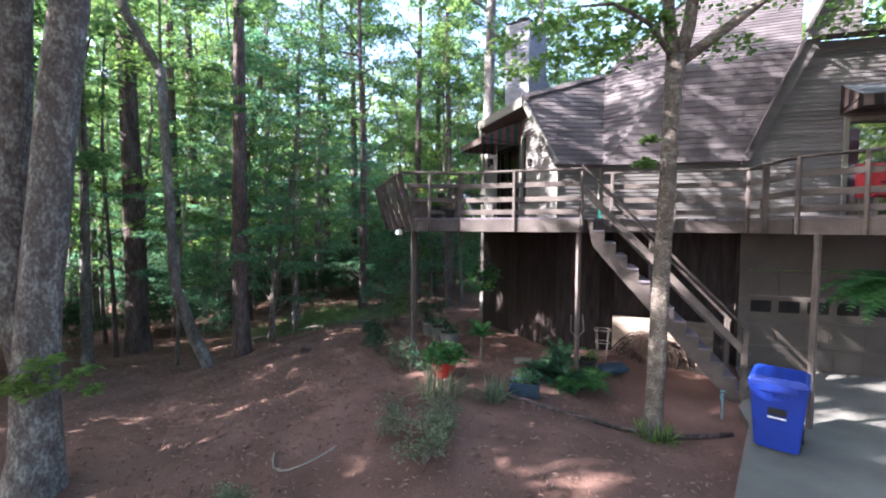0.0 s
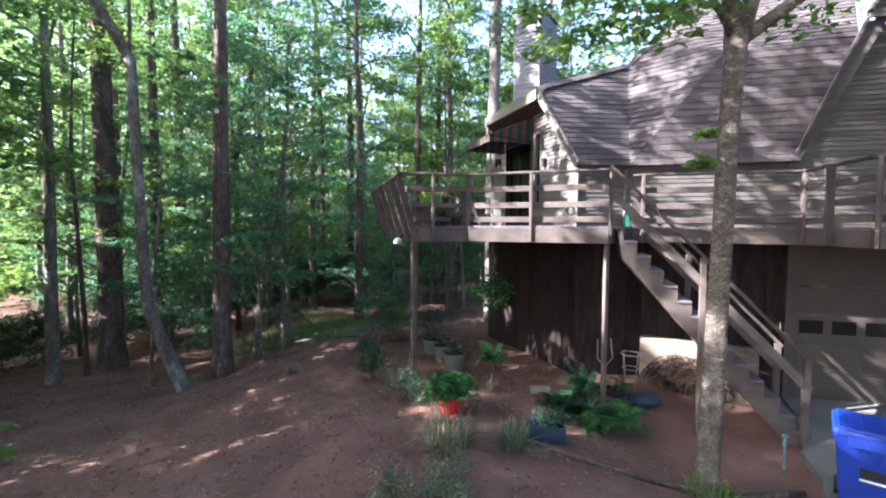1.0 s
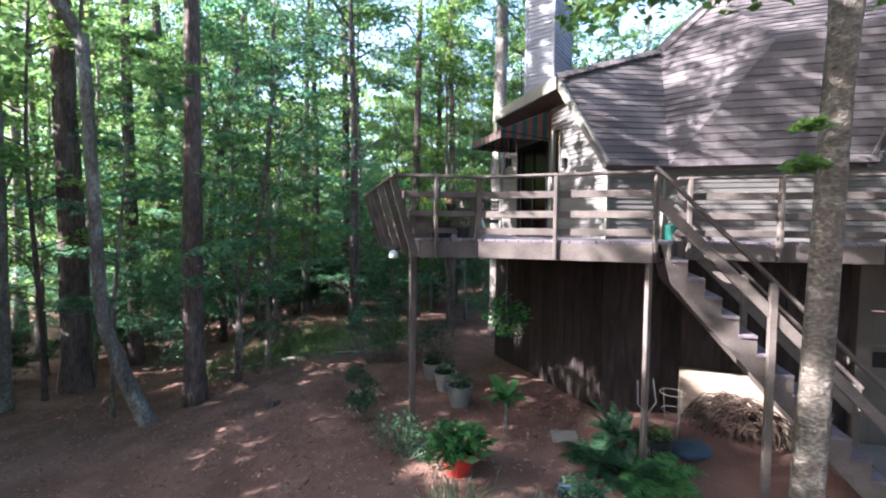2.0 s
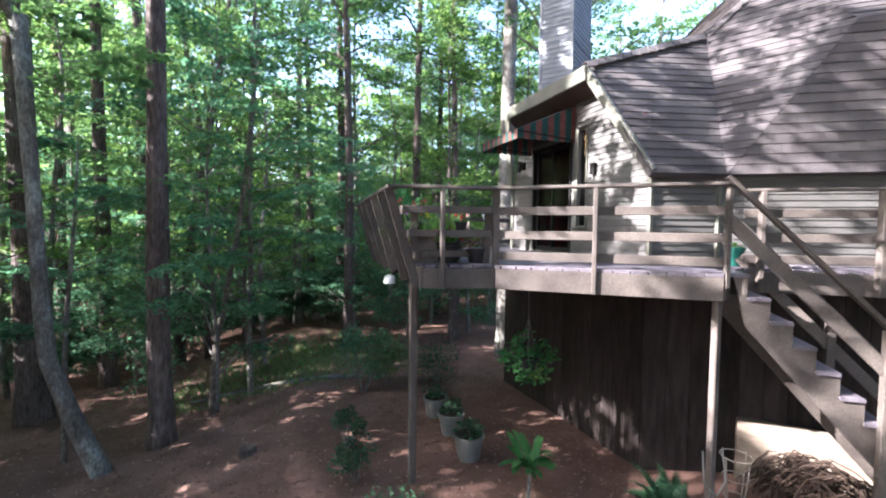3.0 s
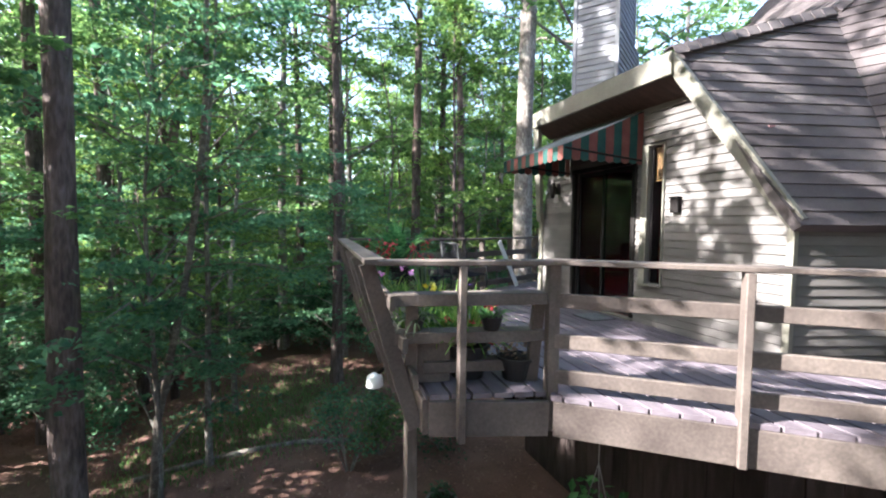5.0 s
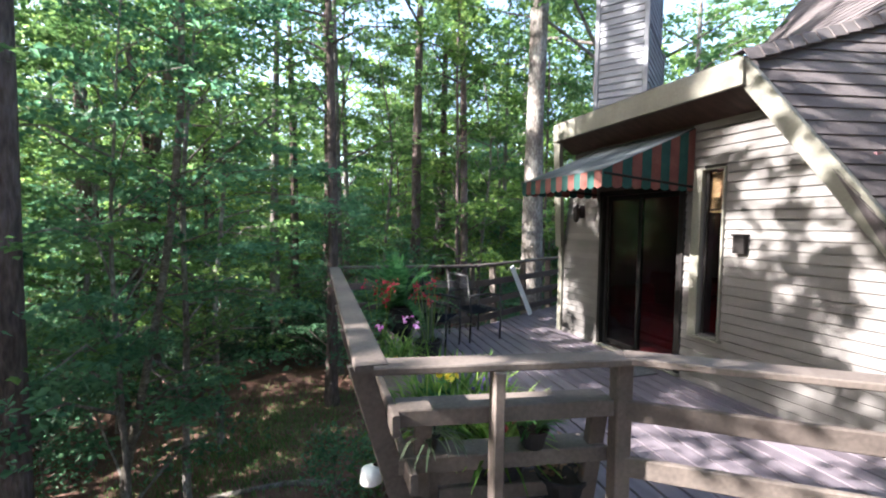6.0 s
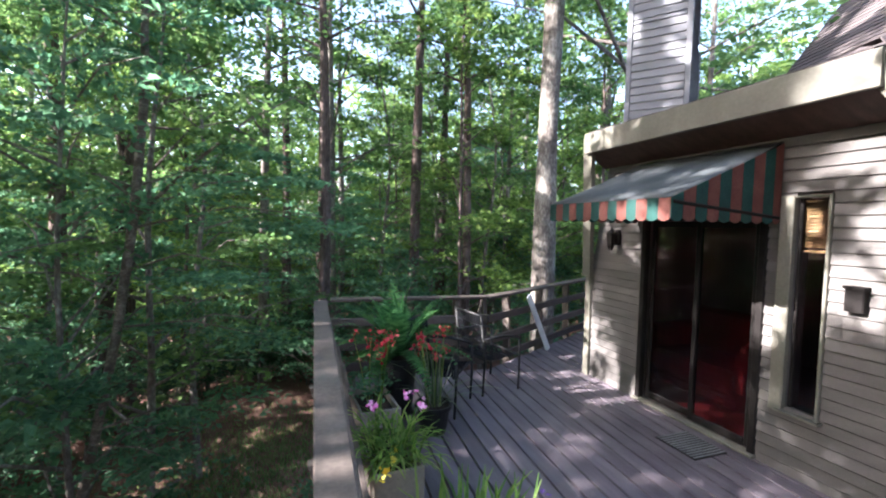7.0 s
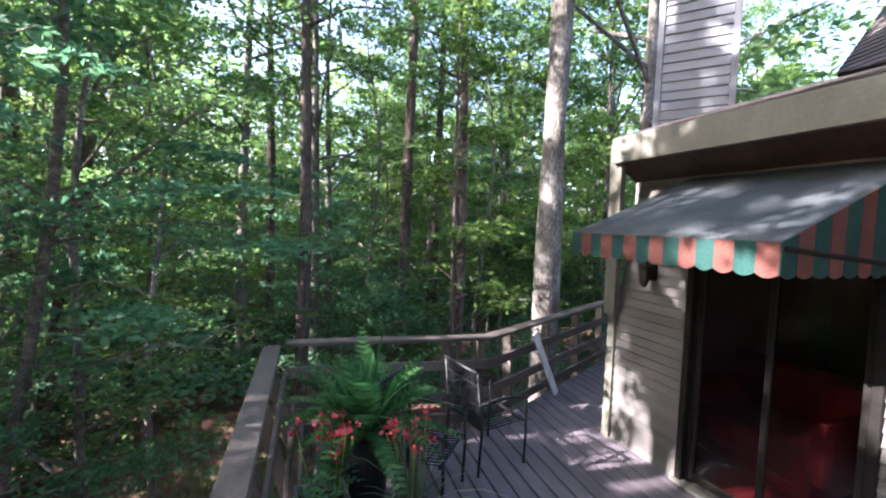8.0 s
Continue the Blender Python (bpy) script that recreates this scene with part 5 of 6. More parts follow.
for k, (x, y) in enumerate(((0.95, 4.7), (1.35, 4.35), (1.1, 4.0), (1.55, 4.8))):
    shrub("shrub", x, y, 0.36, 0.5, 90, 0.05, M_blade_grey, "wispy grey-green shrub in the yard", 81 + k, n=6)
shrub("shrub", -1.0, 4.05, 0.3, 0.3, 110, 0.05, M_blade_grey, "small grey-green shrub in the yard", 86)
tuft("grass_clump", 1.9, 5.75, 150, 0.6, 0.009, M_blade_grey, "dry grey-green grass clump", 87, spread=0.28)
tuft("grass_clump", 2.68, 5.4, 130, 0.42, 0.009, M_blade_grey, "small grey-green grass clump by the edging", 88, spread=0.14)
tuft("grass_clump", 4.8, 4.2, 110, 0.3, 0.01, M_blade, "green grass round the trunk", 89, spread=0.2)


def hose_tap(x, y):
    z = gz(x, y)
    th = root("hose_tap", (x, y, z), "pale blue garden tap on a thin pole", "tap")
    part("pole", tube(bmesh.new(), [(x, y, z - 0.05), (x, y, z + 0.42)], [0.014, 0.014], 8), M_tap, th)
    part("spout", tube(bmesh.new(), [(x, y, z + 0.4), (x - 0.06, y - 0.03, z + 0.43), (x - 0.1, y - 0.05, z + 0.36)], [0.02, 0.022, 0.016], 8), M_tap, th)
    part("tap_handle", lathe(bmesh.new(), [(0.012, 0.0), (0.012, 0.03), (0.04, 0.035), (0.04, 0.05), (0.01, 0.055)], 10, (x, y, z + 0.42)), M_tap, th)


M_tap = shader("pale_blue_paint", [(0.1, 0.2, 0.23), (0.15, 0.28, 0.32), (0.22, 0.36, 0.4)], 5, 60, 0.5, 0.1)
hose_tap(6.29, 4.34)


def big_leaf_plant(x, y, seed, label):
    z = gz(x, y)
    v, f = straps(22, (x, y, z + 0.55), 0.42, 0.062, 0.85, seed, upright=0.6, spread=0.1, seg=6)
    th = root("leafy_plant", (x, y, z), label, "plant")
    part_np("leaves", v, f, M_hosta, th)
    part("stem", tube(bmesh.new(), [(x, y, z - 0.03), (x + 0.02, y, z + 0.35), (x, y, z + 0.62)], [0.028, 0.022, 0.015], 7), M_bark_grey, th)


big_leaf_plant(3.4, 7.6, 91, "long-leaved green plant under the deck's edge")


def stump():
    x, y = -0.15, 10.9
    bm = tube(bmesh.new(), [(x, y, gz(x, y) - 0.06), (x, y, gz(x, y) + 0.13)], [0.15, 0.12], 12, 0.4)
    tagged(part("tree_stump", bm, M_bark_dark), "short cut tree stump in the straw", "stump")


stump()


def garden_hose():
    pts = [(-0.6, 5.2), (-0.61, 5.0), (-0.59, 4.82), (-0.52, 4.7), (-0.42, 4.65), (-0.28, 4.66), (-0.1, 4.72), (0.1, 4.82), (0.2, 4.9)]
    bm = tube(bmesh.new(), [(x, y, gz(x, y) + 0.015) for x, y in pts], [0.012] * 9, 7)
    tagged(part("garden_hose", bm, M_box, smoothed=True), "grey-green hose lying on the straw", "hose")
    pts = [V(4.76, 6.33, 1.15), V(4.7, 6.25, 0.85), V(4.82, 6.2, 0.72), V(4.98, 6.22, 0.85), V(5.0, 6.3, 1.15)]
    bm = tube(bmesh.new(), pts, [0.01] * 5, 7)
    tagged(part("garden_hose", bm, M_white_pot, smoothed=True), "pale hose looped on the deck post", "hose")


garden_hose()
M_ply = shader("tan_plywood", [(0.13, 0.098, 0.075), (0.2, 0.155, 0.12), (0.3, 0.245, 0.2)], 3, 40, 0.7, 0.2, (1, 1, 4))
M_wicker = shader("brown_wicker", [(0.018, 0.011, 0.008), (0.036, 0.022, 0.016), (0.068, 0.044, 0.032)], 9, 60, 0.8, 0.6, (1, 1, 5))


def brush_bundle(x, y, turn):
    """Cut vines and sticks heaped in a rounded bundle."""
    z = gz(x, y)
    th = root("brush_bundle", (0, 0, 0), "rounded heap of dry brown vines under the stairs", "brush heap")
    r = random.Random(55)
    for k in range(110):
        a, w, h = r.uniform(-0.4, 0.4), r.uniform(0.2, 0.5), r.uniform(0.15, 0.68)
        y0 = r.uniform(-0.22, 0.22)
        sway, twist = r.uniform(-0.2, 0.2), r.uniform(0, 6)
        pts = [(a - w * math.cos(math.pi * q / 8) + 0.03 * math.sin(twist + 1.7 * q), y0 + sway * q / 8, 0.02 + h * math.sin(math.pi * q / 8) + 0.03 * math.sin(twist + 2.3 * q)) for q in range(9)]
        part("vine", tube(bmesh.new(), pts, [r.uniform(0.005, 0.013)] * 9, 5), M_wicker, th)
    th.matrix_basis = pose(x, y, z, 0, 0, turn)


brush_bundle(6.95, 6.55, -47)


def wire_cage(x, y):
    z = gz(x, y)
    th = root("wire_cage", (x, y, z), "grey wire plant cage beside the brush heap", "plant cage")
    ring = lambda q, rr: [(x + rr * math.cos(k * 0.6), y + rr * math.sin(k * 0.6), z + q) for k in range(11)]
    for q, rr in ((0.2, 0.12), (0.45, 0.15), (0.72, 0.18)):
        part("ring", tube(bmesh.new(), ring(q, rr), [0.006] * 11, 5), M_box, th)
    for k in range(4):
        c, q = math.cos(k * 1.57), math.sin(k * 1.57)
        part("stake", tube(bmesh.new(), [(x + 0.1 * c, y + 0.1 * q, z - 0.02), (x + 0.18 * c, y + 0.18 * q, z + 0.74)], [0.006, 0.006], 5), M_box, th)


wire_cage(5.85, 6.75)


def patterned_planter(x, y):
    """A dark round planter with a ring of pale marks and a small plant."""
    z = gz(x, y)
    th = pot("patterned_planter", x, y, z, 0.15, 0.19, 0.3, M_black, "dark round planter with a pale zigzag band by the post", [("leaves", *sprays([(x, y, z + 0.4, 0.22), (x + 0.12, y, z + 0.36, 0.16)], 60, 0.7, 0.08, 68), M_leaf)])
    for k in range(14):
        a = 2 * math.pi * k / 14
        for s_ in (-1, 1):
            p = V(x + 0.186 * math.cos(a + 0.09 * s_), y + 0.186 * math.sin(a + 0.09 * s_), z + 0.16)
            timber("pale_mark", p + V(0.003 * math.cos(a), 0.003 * math.sin(a), -0.045), p + V(0.006 * math.cos(a) - 0.014 * s_ * math.sin(a), 0.006 * math.sin(a) + 0.014 * s_ * math.cos(a), 0.045), 0.014, 0.008, M_white_pot, th, up=(math.cos(a), math.sin(a), 0), c=0.002)
    return th


patterned_planter(5.25, 6.45)
ft = bmesh.new()
prism(ft, [V(6.5, 7.22, -0.4), V(7.85, 5.8, -0.4), V(7.85, 5.8, 0.86), V(6.5, 7.22, 0.86)], (0.1, 0.1, 0))
tagged(part("footing", ft, M_ply), "tan painted masonry footing under the walkway", "footing", kind="structure")
bg = root("storage_bag", (5.85, 6.4, -0.15), "grey-blue folded tarp on the ground", "tarp")
bm = bmesh.new()
bmesh.ops.create_uvsphere(bm, u_segments=18, v_segments=10, radius=0.3)
for v in bm.verts:
    v.co = V(5.85 + v.co.x * 1.2, 6.4 + v.co.y * 0.8, gz(5.85, 6.4) + 0.07 + max(-0.08, v.co.z * 0.4) + 0.05 * noise.noise(v.co * 6))
part("bag_body", bm, M_blue_pot, bg, smoothed=True)
pav = root("paving_slab", (4.2, 7.2, 0), "tan square paving slab in the bed", "paving slab")
part("slab", prism(bmesh.new(), [V(3.95, 7.1, gz(4.2, 7.2) + 0.03), V(4.3, 6.95, gz(4.2, 7.2) + 0.03), V(4.45, 7.25, gz(4.2, 7.2) + 0.03), V(4.1, 7.4, gz(4.2, 7.2) + 0.03)], (0, 0, -0.08)), M_box, pav)

# ---- trees ----
def crown_parts(th, clusters, per, flat, size, leaf, seed, tilt=0.55):
    part_np("crown", *sprays(clusters, per, flat, size, seed, tilt), leaf, th)


def limb(bm, p, end, lr, sag=0.12):
    mid = p.lerp(end, 0.5) + V(0, 0, sag * (end - p).length)
    tube(bm, [p, mid, end], [lr, lr * 0.65, lr * 0.2], 6)
    return mid


def make_tree(name, label, h, rad, crown_from, spread, bark, leaf, n_limb, per, size, seed, bend=0.3, flat=0.35, lean=(0, 0), sides=10, cluster=(0.7, 1.3)):
    """A tapered trunk with limbs and a crown of leaf sprays, standing at the origin."""
    r = random.Random(seed)
    th = root(name, (0, 0, 0), label, "tree", "trees of the wood")
    pts, rr = [], []
    steps = 12
    px, py = r.uniform(0, 9), r.uniform(0, 9)
    axis = lambda f: V(bend * noise.noise(V(px + f * 2.2, 0.4, 0)) * f + lean[0] * f, bend * noise.noise(V(0.7, py + f * 2.2, 0)) * f + lean[1] * f, f * h)
    for i in range(steps + 1):
        f = i / steps
        pts.append(axis(f) - V(0, 0, 0.35 if i == 0 else 0))
        rr.append(rad * (1.35 if i == 0 else 1.0 - 0.85 * f))
    pts.insert(1, axis(0.012))
    rr.insert(1, rad * 1.2)
    pts.insert(2, axis(0.03))
    rr.insert(2, rad * 1.02)
    trunk = part("trunk", tube(bmesh.new(), pts, rr, sides, 0.25), bark, th, smoothed=True)
    clusters = []
    limbs = bmesh.new()
    for i in range(n_limb):
        f = crown_from + (1 - crown_from) * (i + r.random()) / n_limb
        p = axis(min(f, 0.98))
        a = r.uniform(0, 2 * math.pi)
        reach = spread * (1.05 - 0.6 * (f - crown_from) / (1 - crown_from)) * r.uniform(0.6, 1.15)
        end = p + V(math.cos(a) * reach, math.sin(a) * reach, reach * r.uniform(0.05, 0.55))
        lr = rad * (1 - 0.8 * f) * 0.38 + 0.008
        mid = limb(limbs, p, end, lr)
        for k in (0.45, 0.75, 1.0):
            q = p.lerp(mid, k * 2) if k < 0.5 else mid.lerp(end, k * 2 - 1)
            clusters.append((q.x + r.uniform(-0.4, 0.4) * reach * 0.4, q.y + r.uniform(-0.4, 0.4) * reach * 0.4, q.z + r.uniform(-0.2, 0.3), r.uniform(*cluster) * (0.7 + 0.3 * spread / 3)))
    part("branchwork", limbs, bark, th)["kind"] = "stuff"
    crown_parts(th, clusters, per, flat, size, leaf, seed)
    return th


protos = {
    "oak": make_tree("tree", "tall straight oak with grey bark and a high green crown", 21, 0.19, 0.36, 3.8, M_bark_grey, M_leaf, 22, 66, 0.22, 11, cluster=(0.5, 0.95)),
    "pine": make_tree("tree", "tall dark-barked pine with a high thin crown", 23, 0.21, 0.5, 3.0, M_bark_dark, M_leaf, 20, 60, 0.21, 12, cluster=(0.5, 0.9)),
    "maple": make_tree("tree", "slender maple with layered light green leaves", 13, 0.085, 0.16, 2.9, M_bark_grey, M_leaf, 26, 75, 0.155, 13, bend=0.9, flat=0.16, cluster=(0.5, 0.9)),
    "beech": make_tree("tree", "young beech with drooping layered leaves", 7, 0.05, 0.07, 2.4, M_bark_grey, M_leaf_blue, 28, 85, 0.12, 14, bend=0.6, flat=0.1, cluster=(0.45, 0.85)),
    "sweetgum": make_tree("tree", "thin sweetgum with leaves in a sunlit yellow-green colour", 15, 0.075, 0.2, 2.6, M_bark_dark, M_leaf_light, 24, 68, 0.175, 15, bend=0.8, flat=0.24, cluster=(0.5, 0.9)),
    "thick_oak": make_tree("tree", "leafy oak, mostly added out of view for shade, with dense clumps of leaves and gaps between", 20, 0.17, 0.25, 3.8, M_bark_grey, M_leaf, 22, 85, 0.24, 17, cluster=(0.45, 0.8)),
    "thick_maple": make_tree("tree", "leafy maple added out of view for shade, with dense low clumps of leaves", 13, 0.1, 0.15, 3.0, M_bark_grey, M_leaf, 20, 80, 0.2, 18, bend=0.7, cluster=(0.4, 0.75)),
    "open_oak": make_tree("tree", "open-crowned oak added out of view to dapple the house, leaves in loose separate clumps", 19, 0.16, 0.25, 4.2, M_bark_grey, M_leaf, 30, 150, 0.17, 19, flat=0.7, cluster=(0.26, 0.5)),
    "high_pine": make_tree("tree", "tall pine added out of view for shade, with a dense crown high above a bare trunk", 25, 0.2, 0.62, 4.0, M_bark_dark, M_leaf, 22, 130, 0.17, 20, flat=0.7, cluster=(0.3, 0.55)),
    "brush": make_tree("tree", "low brush of young shoots on the forest floor, coloured dark for shade", 2.0, 0.018, 0.03, 1.3, M_bark_grey, M_leaf_dark, 20, 60, 0.1, 24, bend=0.5, flat=0.4, sides=6, cluster=(0.35, 0.6)),
    "sapling": make_tree("tree", "low leafy sapling at the wood's edge", 4, 0.03, 0.08, 1.7, M_bark_grey, M_leaf_blue, 20, 70, 0.13, 16, bend=0.5, flat=0.15, sides=7),
}


def plant(kind, x, y, turn=0.0, size=1.0, tall=1.0):
    m = Matrix.Translation((x, y, ground_z(max(x, -30.0), min(y, 60.0)))) @ Matrix.Rotation(radians(turn), 4, "Z") @ Matrix.Diagonal((size, size, size * tall, 1))
    return copy_thing(protos[kind], m)


def sunny_side(along, across):
    """A place by its distance from the house towards the sun, and across that line."""
    u = V(sun_dir.x, sun_dir.y, 0).normalized()
    return 4 + u.x * along + u.y * across, 8.5 + u.y * along - u.x * across


def woods():
    spots = []
    def free(x, y, gap):
        return not any((x - u) ** 2 + (y - v) ** 2 < gap * gap for u, v in spots)
    def scatter(seed, n, kinds, near, far, gap, edge, sizes=(0.8, 1.2)):
        r = random.Random(seed)
        made = tries = 0
        while made < n and tries < 4000:
            tries += 1
            d, a = r.uniform(near, far), r.uniform(-44, 74)
            x, y = 1.0 + d * math.sin(radians(a)), 4.0 + d * math.cos(radians(a))
            k, turn, size = r.choice(kinds), r.uniform(0, 360), r.uniform(*sizes)
            # keep the yard, the house and the lawn clear
            if x > -4.2 + edge and y < 18.5 - edge or x > 4.0 and y < 16.5 or x > 8.5 and y < 20 or y < 7.5 or x > -8.2 and y < 13.2:
                continue
            # a gap in the tall trees lets the sun in
            u = V(sun_dir.x, sun_dir.y, 0).normalized()
            along, across = u.x * (x - 4) + u.y * (y - 8.5), u.y * (x - 4) - u.x * (y - 8.5)
            if k not in ("beech", "sapling") and along > 4 and -3.5 < across < 3.2:
                continue
            if not free(x, y, gap):
                continue
            spots.append((x, y))
            made += 1
            if a > -33:
                plant(k, x, y, turn, size)
    scatter(1, 20, ["oak", "pine", "oak", "pine", "sweetgum"], 9, 26, 2.8, 0.0)
    scatter(2, 44, ["oak", "pine", "sweetgum", "maple"], 24, 50, 2.8, 0.0)
    scatter(3, 30, ["maple", "beech", "sweetgum", "maple"], 10, 32, 1.7, 0.5)
    scatter(4, 30, ["beech", "sapling", "beech", "maple"], 10, 28, 1.2, 0.6)
    scatter(5, 26, ["sapling", "beech"], 15, 36, 1.0, 0.5, (1.0, 1.5))
    # unseen trees added on the sunny side to dapple the house and shade the yard
    for k, along, across, size in (("thick_oak", 20, 1.9, 1.0), ("open_oak", 18, -4.0, 1.0), ("thick_oak", 27, -0.6, 0.9), ("thick_maple", 17, 4.6, 1.1), ("thick_oak", 14, -6.4, 0.9), ("thick_maple", 16, -4.0, 1.1), ("thick_oak", 20, -8.0, 1.0), ("thick_maple", 10, -8.2, 0.9), ("thick_oak", 22, -5.2, 1.0), ("maple", 14, -9.6, 1.0), ("thick_maple", 13.6, -1.4, 0.7), ("thick_maple", 12.6, -3.2, 0.68), ("maple", 25, -7.0, 1.1)):
        plant(k, *sunny_side(along, across), 47 * along, size)
    for k in range(5):
        plant("thick_oak", *sunny_side(11 + (k * 5) % 17, 5.2 + 1.6 * k), 77 * k, 0.9 + 0.02 * k)
    # low trees added out of view along the yard's sunny side, to shade it
    for k in (0, 1, 3, 4, 5, 6, 7, 8):
        plant("thick_maple", -9.6 - 0.8 * (k % 3), -2.0 + 2.1 * k, 53 * k, 0.84 + 0.04 * (k % 2))
        if k not in (3, 5, 8):
            plant("thick_maple", -8.4 - 0.4 * (k % 2), -1.6 + 1.9 * k, 31 * k, 0.5)
        plant("thick_maple", -12.8 - 0.5 * (k % 2), -1.2 + 2.1 * k, 71 * k, 0.92)
    # a thicket added at the wood's sunny edge, mostly out of view, shades the forest floor
    for k in range(15):
        y = 10.5 + 1.25 * k
        plant("thick_maple", -2.6 - 0.55 * y - 0.7 * (k % 2), y, 83 * k, 0.46 + 0.04 * (k % 3))
        plant("sapling", -1.8 - 0.55 * y - 0.3 * (k % 3), y + 0.6, 41 * k, 0.9 + 0.1 * (k % 3))
        plant("sapling", -4.4 - 0.55 * y - 0.5 * (k % 2), y + 0.2, 67 * k, 1.2)
    # brush, its leaf colour darkened for shade, closes the view along the forest floor
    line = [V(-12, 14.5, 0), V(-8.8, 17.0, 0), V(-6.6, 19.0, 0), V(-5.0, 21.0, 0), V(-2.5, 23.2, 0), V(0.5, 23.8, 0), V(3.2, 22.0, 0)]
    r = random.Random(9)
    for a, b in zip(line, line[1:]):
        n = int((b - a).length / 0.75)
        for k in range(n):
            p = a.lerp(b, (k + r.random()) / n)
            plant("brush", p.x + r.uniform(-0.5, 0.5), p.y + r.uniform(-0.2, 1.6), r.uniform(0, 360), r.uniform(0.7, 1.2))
    # unseen trees added behind the camera and beyond the house close the wood and shade it
    r = random.Random(6)
    ring = 0
    while ring < 16:
        a, d = r.uniform(74, 290), r.uniform(10, 26)
        x, y = 3 + d * math.sin(radians(a)), 3 + d * math.cos(radians(a))
        if x > 5 and -5 < y < 14 and x < 13:
            continue
        ring += 1
        plant(r.choice(["oak", "pine", "maple", "oak"]), x, y, r.uniform(0, 360), r.uniform(0.8, 1.1))


woods()


def far_woods():
    """The wood beyond: layer upon layer of leaves to the height of the trees, thinner towards the sky."""
    r = np.random.default_rng(21)
    n = 6200
    a = np.radians(r.uniform(-35, 95, n))
    d = r.uniform(34, 75, n)
    z = np.where(a < -0.12, 25, 19) * r.uniform(0, 1, n) ** 1.35 - 1.5
    c = np.stack([1 + d * np.sin(a), 4 + d * np.cos(a), z, r.uniform(1.0, 2.2, n)], 1)
    v, f = sprays(c, 24, 0.5, 0.66, 22)
    low = c[:2600].copy()
    low[:, 2] = r.uniform(-1.0, 6.0, 2600)
    low[:, 0], low[:, 1] = 1 + (d[:2600] + 14) * np.sin(a[:2600] * 1.02), 4 + (d[:2600] + 14) * np.cos(a[:2600] * 1.02)
    v2, f2 = sprays(low, 26, 0.6, 0.6, 23)
    m = 4200
    a, d = np.radians(r.uniform(-35, 80, m)), r.uniform(31, 52, m)
    near = np.stack([1 + d * np.sin(a), 4 + d * np.cos(a), r.uniform(-1.2, 9.0, m), r.uniform(0.7, 1.6, m)], 1)
    v3, f3 = sprays(near, 24, 0.45, 0.42, 25)
    f = np.concatenate([f, f2 + len(v), f3 + len(v) + len(v2)])
    v = np.concatenate([v, v2, v3])
    # yellow-green leaf colour stands in for sun on the far wood
    tagged(part_np("far_woods", v, f, M_leaf_light), "wall of leaves in a sunlit yellow-green colour deep in the wood", "woods", kind="stuff")


far_woods()
# trees that stand in the yard and beyond the house
plant("pine", -1.88, 12.71, 20, 1.05)
for k, x, y in ((0, -9.0, 27.0), (1, -14.0, 31.0), (2, -5.0, 31.0), (3, -11.0, 36.0)):
    plant("thick_oak", x, y, 70 * k, 1.25)
plant("pine", -5.51, 16.17, 200, 1.65, 0.75)
plant("pine", -5.45, 24.3, 120, 1.3)
plant("pine", 2.93, 26.5, 70, 1.2)
plant("beech", -1.1, 14.0, 75, 1.05, 1.3)
plant("maple", -0.46, 14.97, 200, 0.85)
plant("oak", 7.13, 15.48, 10, 1.5)
plant("pine", 6.64, 19.02, 100, 0.85)
plant("oak", 9.5, 15.5, 100, 1.0)
# unseen trees added behind the camera and to the right, to block sky light
for k, x, y in (("thick_oak", 14.5, 1.5), ("thick_oak", 15.5, -3.5), ("thick_maple", 11.5, -7.5), ("thick_oak", 7.5, -9.0), ("thick_oak", 2.0, -8.5), ("thick_maple", 17.0, 5.5), ("thick_maple", -3.5, -6.0), ("thick_oak", -7.0, -1.0), ("thick_oak", 4.2, -5.2), ("thick_oak", 9.4, -3.2), ("thick_maple", 6.6, -3.4), ("thick_oak", 12.6, -5.0), ("thick_maple", 13.0, 1.0), ("thick_oak", -0.5, -5.5), ("thick_oak", -9.0, -1.6), ("thick_oak", 4.9, -1.8), ("thick_maple", 7.6, -5.0), ("thick_maple", 2.6, -3.6)):
    plant(k, x, y, 61 * x, 1.0)
# more unseen trees, each placed to shade a wall, the deck or the ground
plant("oak", 12.5, -0.5, 40, 1.0)
plant("thick_oak", -7.5, -0.5, 200, 1.15)
plant("high_pine", -8.8, 1.4, 140, 1.0)
plant("thick_maple", -7.6, 11.6, 60, 0.82)
plant("thick_oak", -10.5, 12.2, 80, 1.0)
plant("thick_maple", -8.9, 6.8, 110, 0.76)
for k, x, y in ((0, -16.0, 14.5), (1, -18.0, 19.5), (2, -20.5, 24.5)):
    plant("thick_maple", x, y, 95 * k, 1.0)
plant("thick_maple", -11.2, 5.6, 10, 0.8)
plant("maple", 10.5, -3.5, 140, 1.0)
plant("oak", 6.0, -6.5, 240, 1.0)
for i, ob in enumerate(protos.values()):
    ob.location = (-19 + 3.2 * i, -17, ground_z(-15, -17))


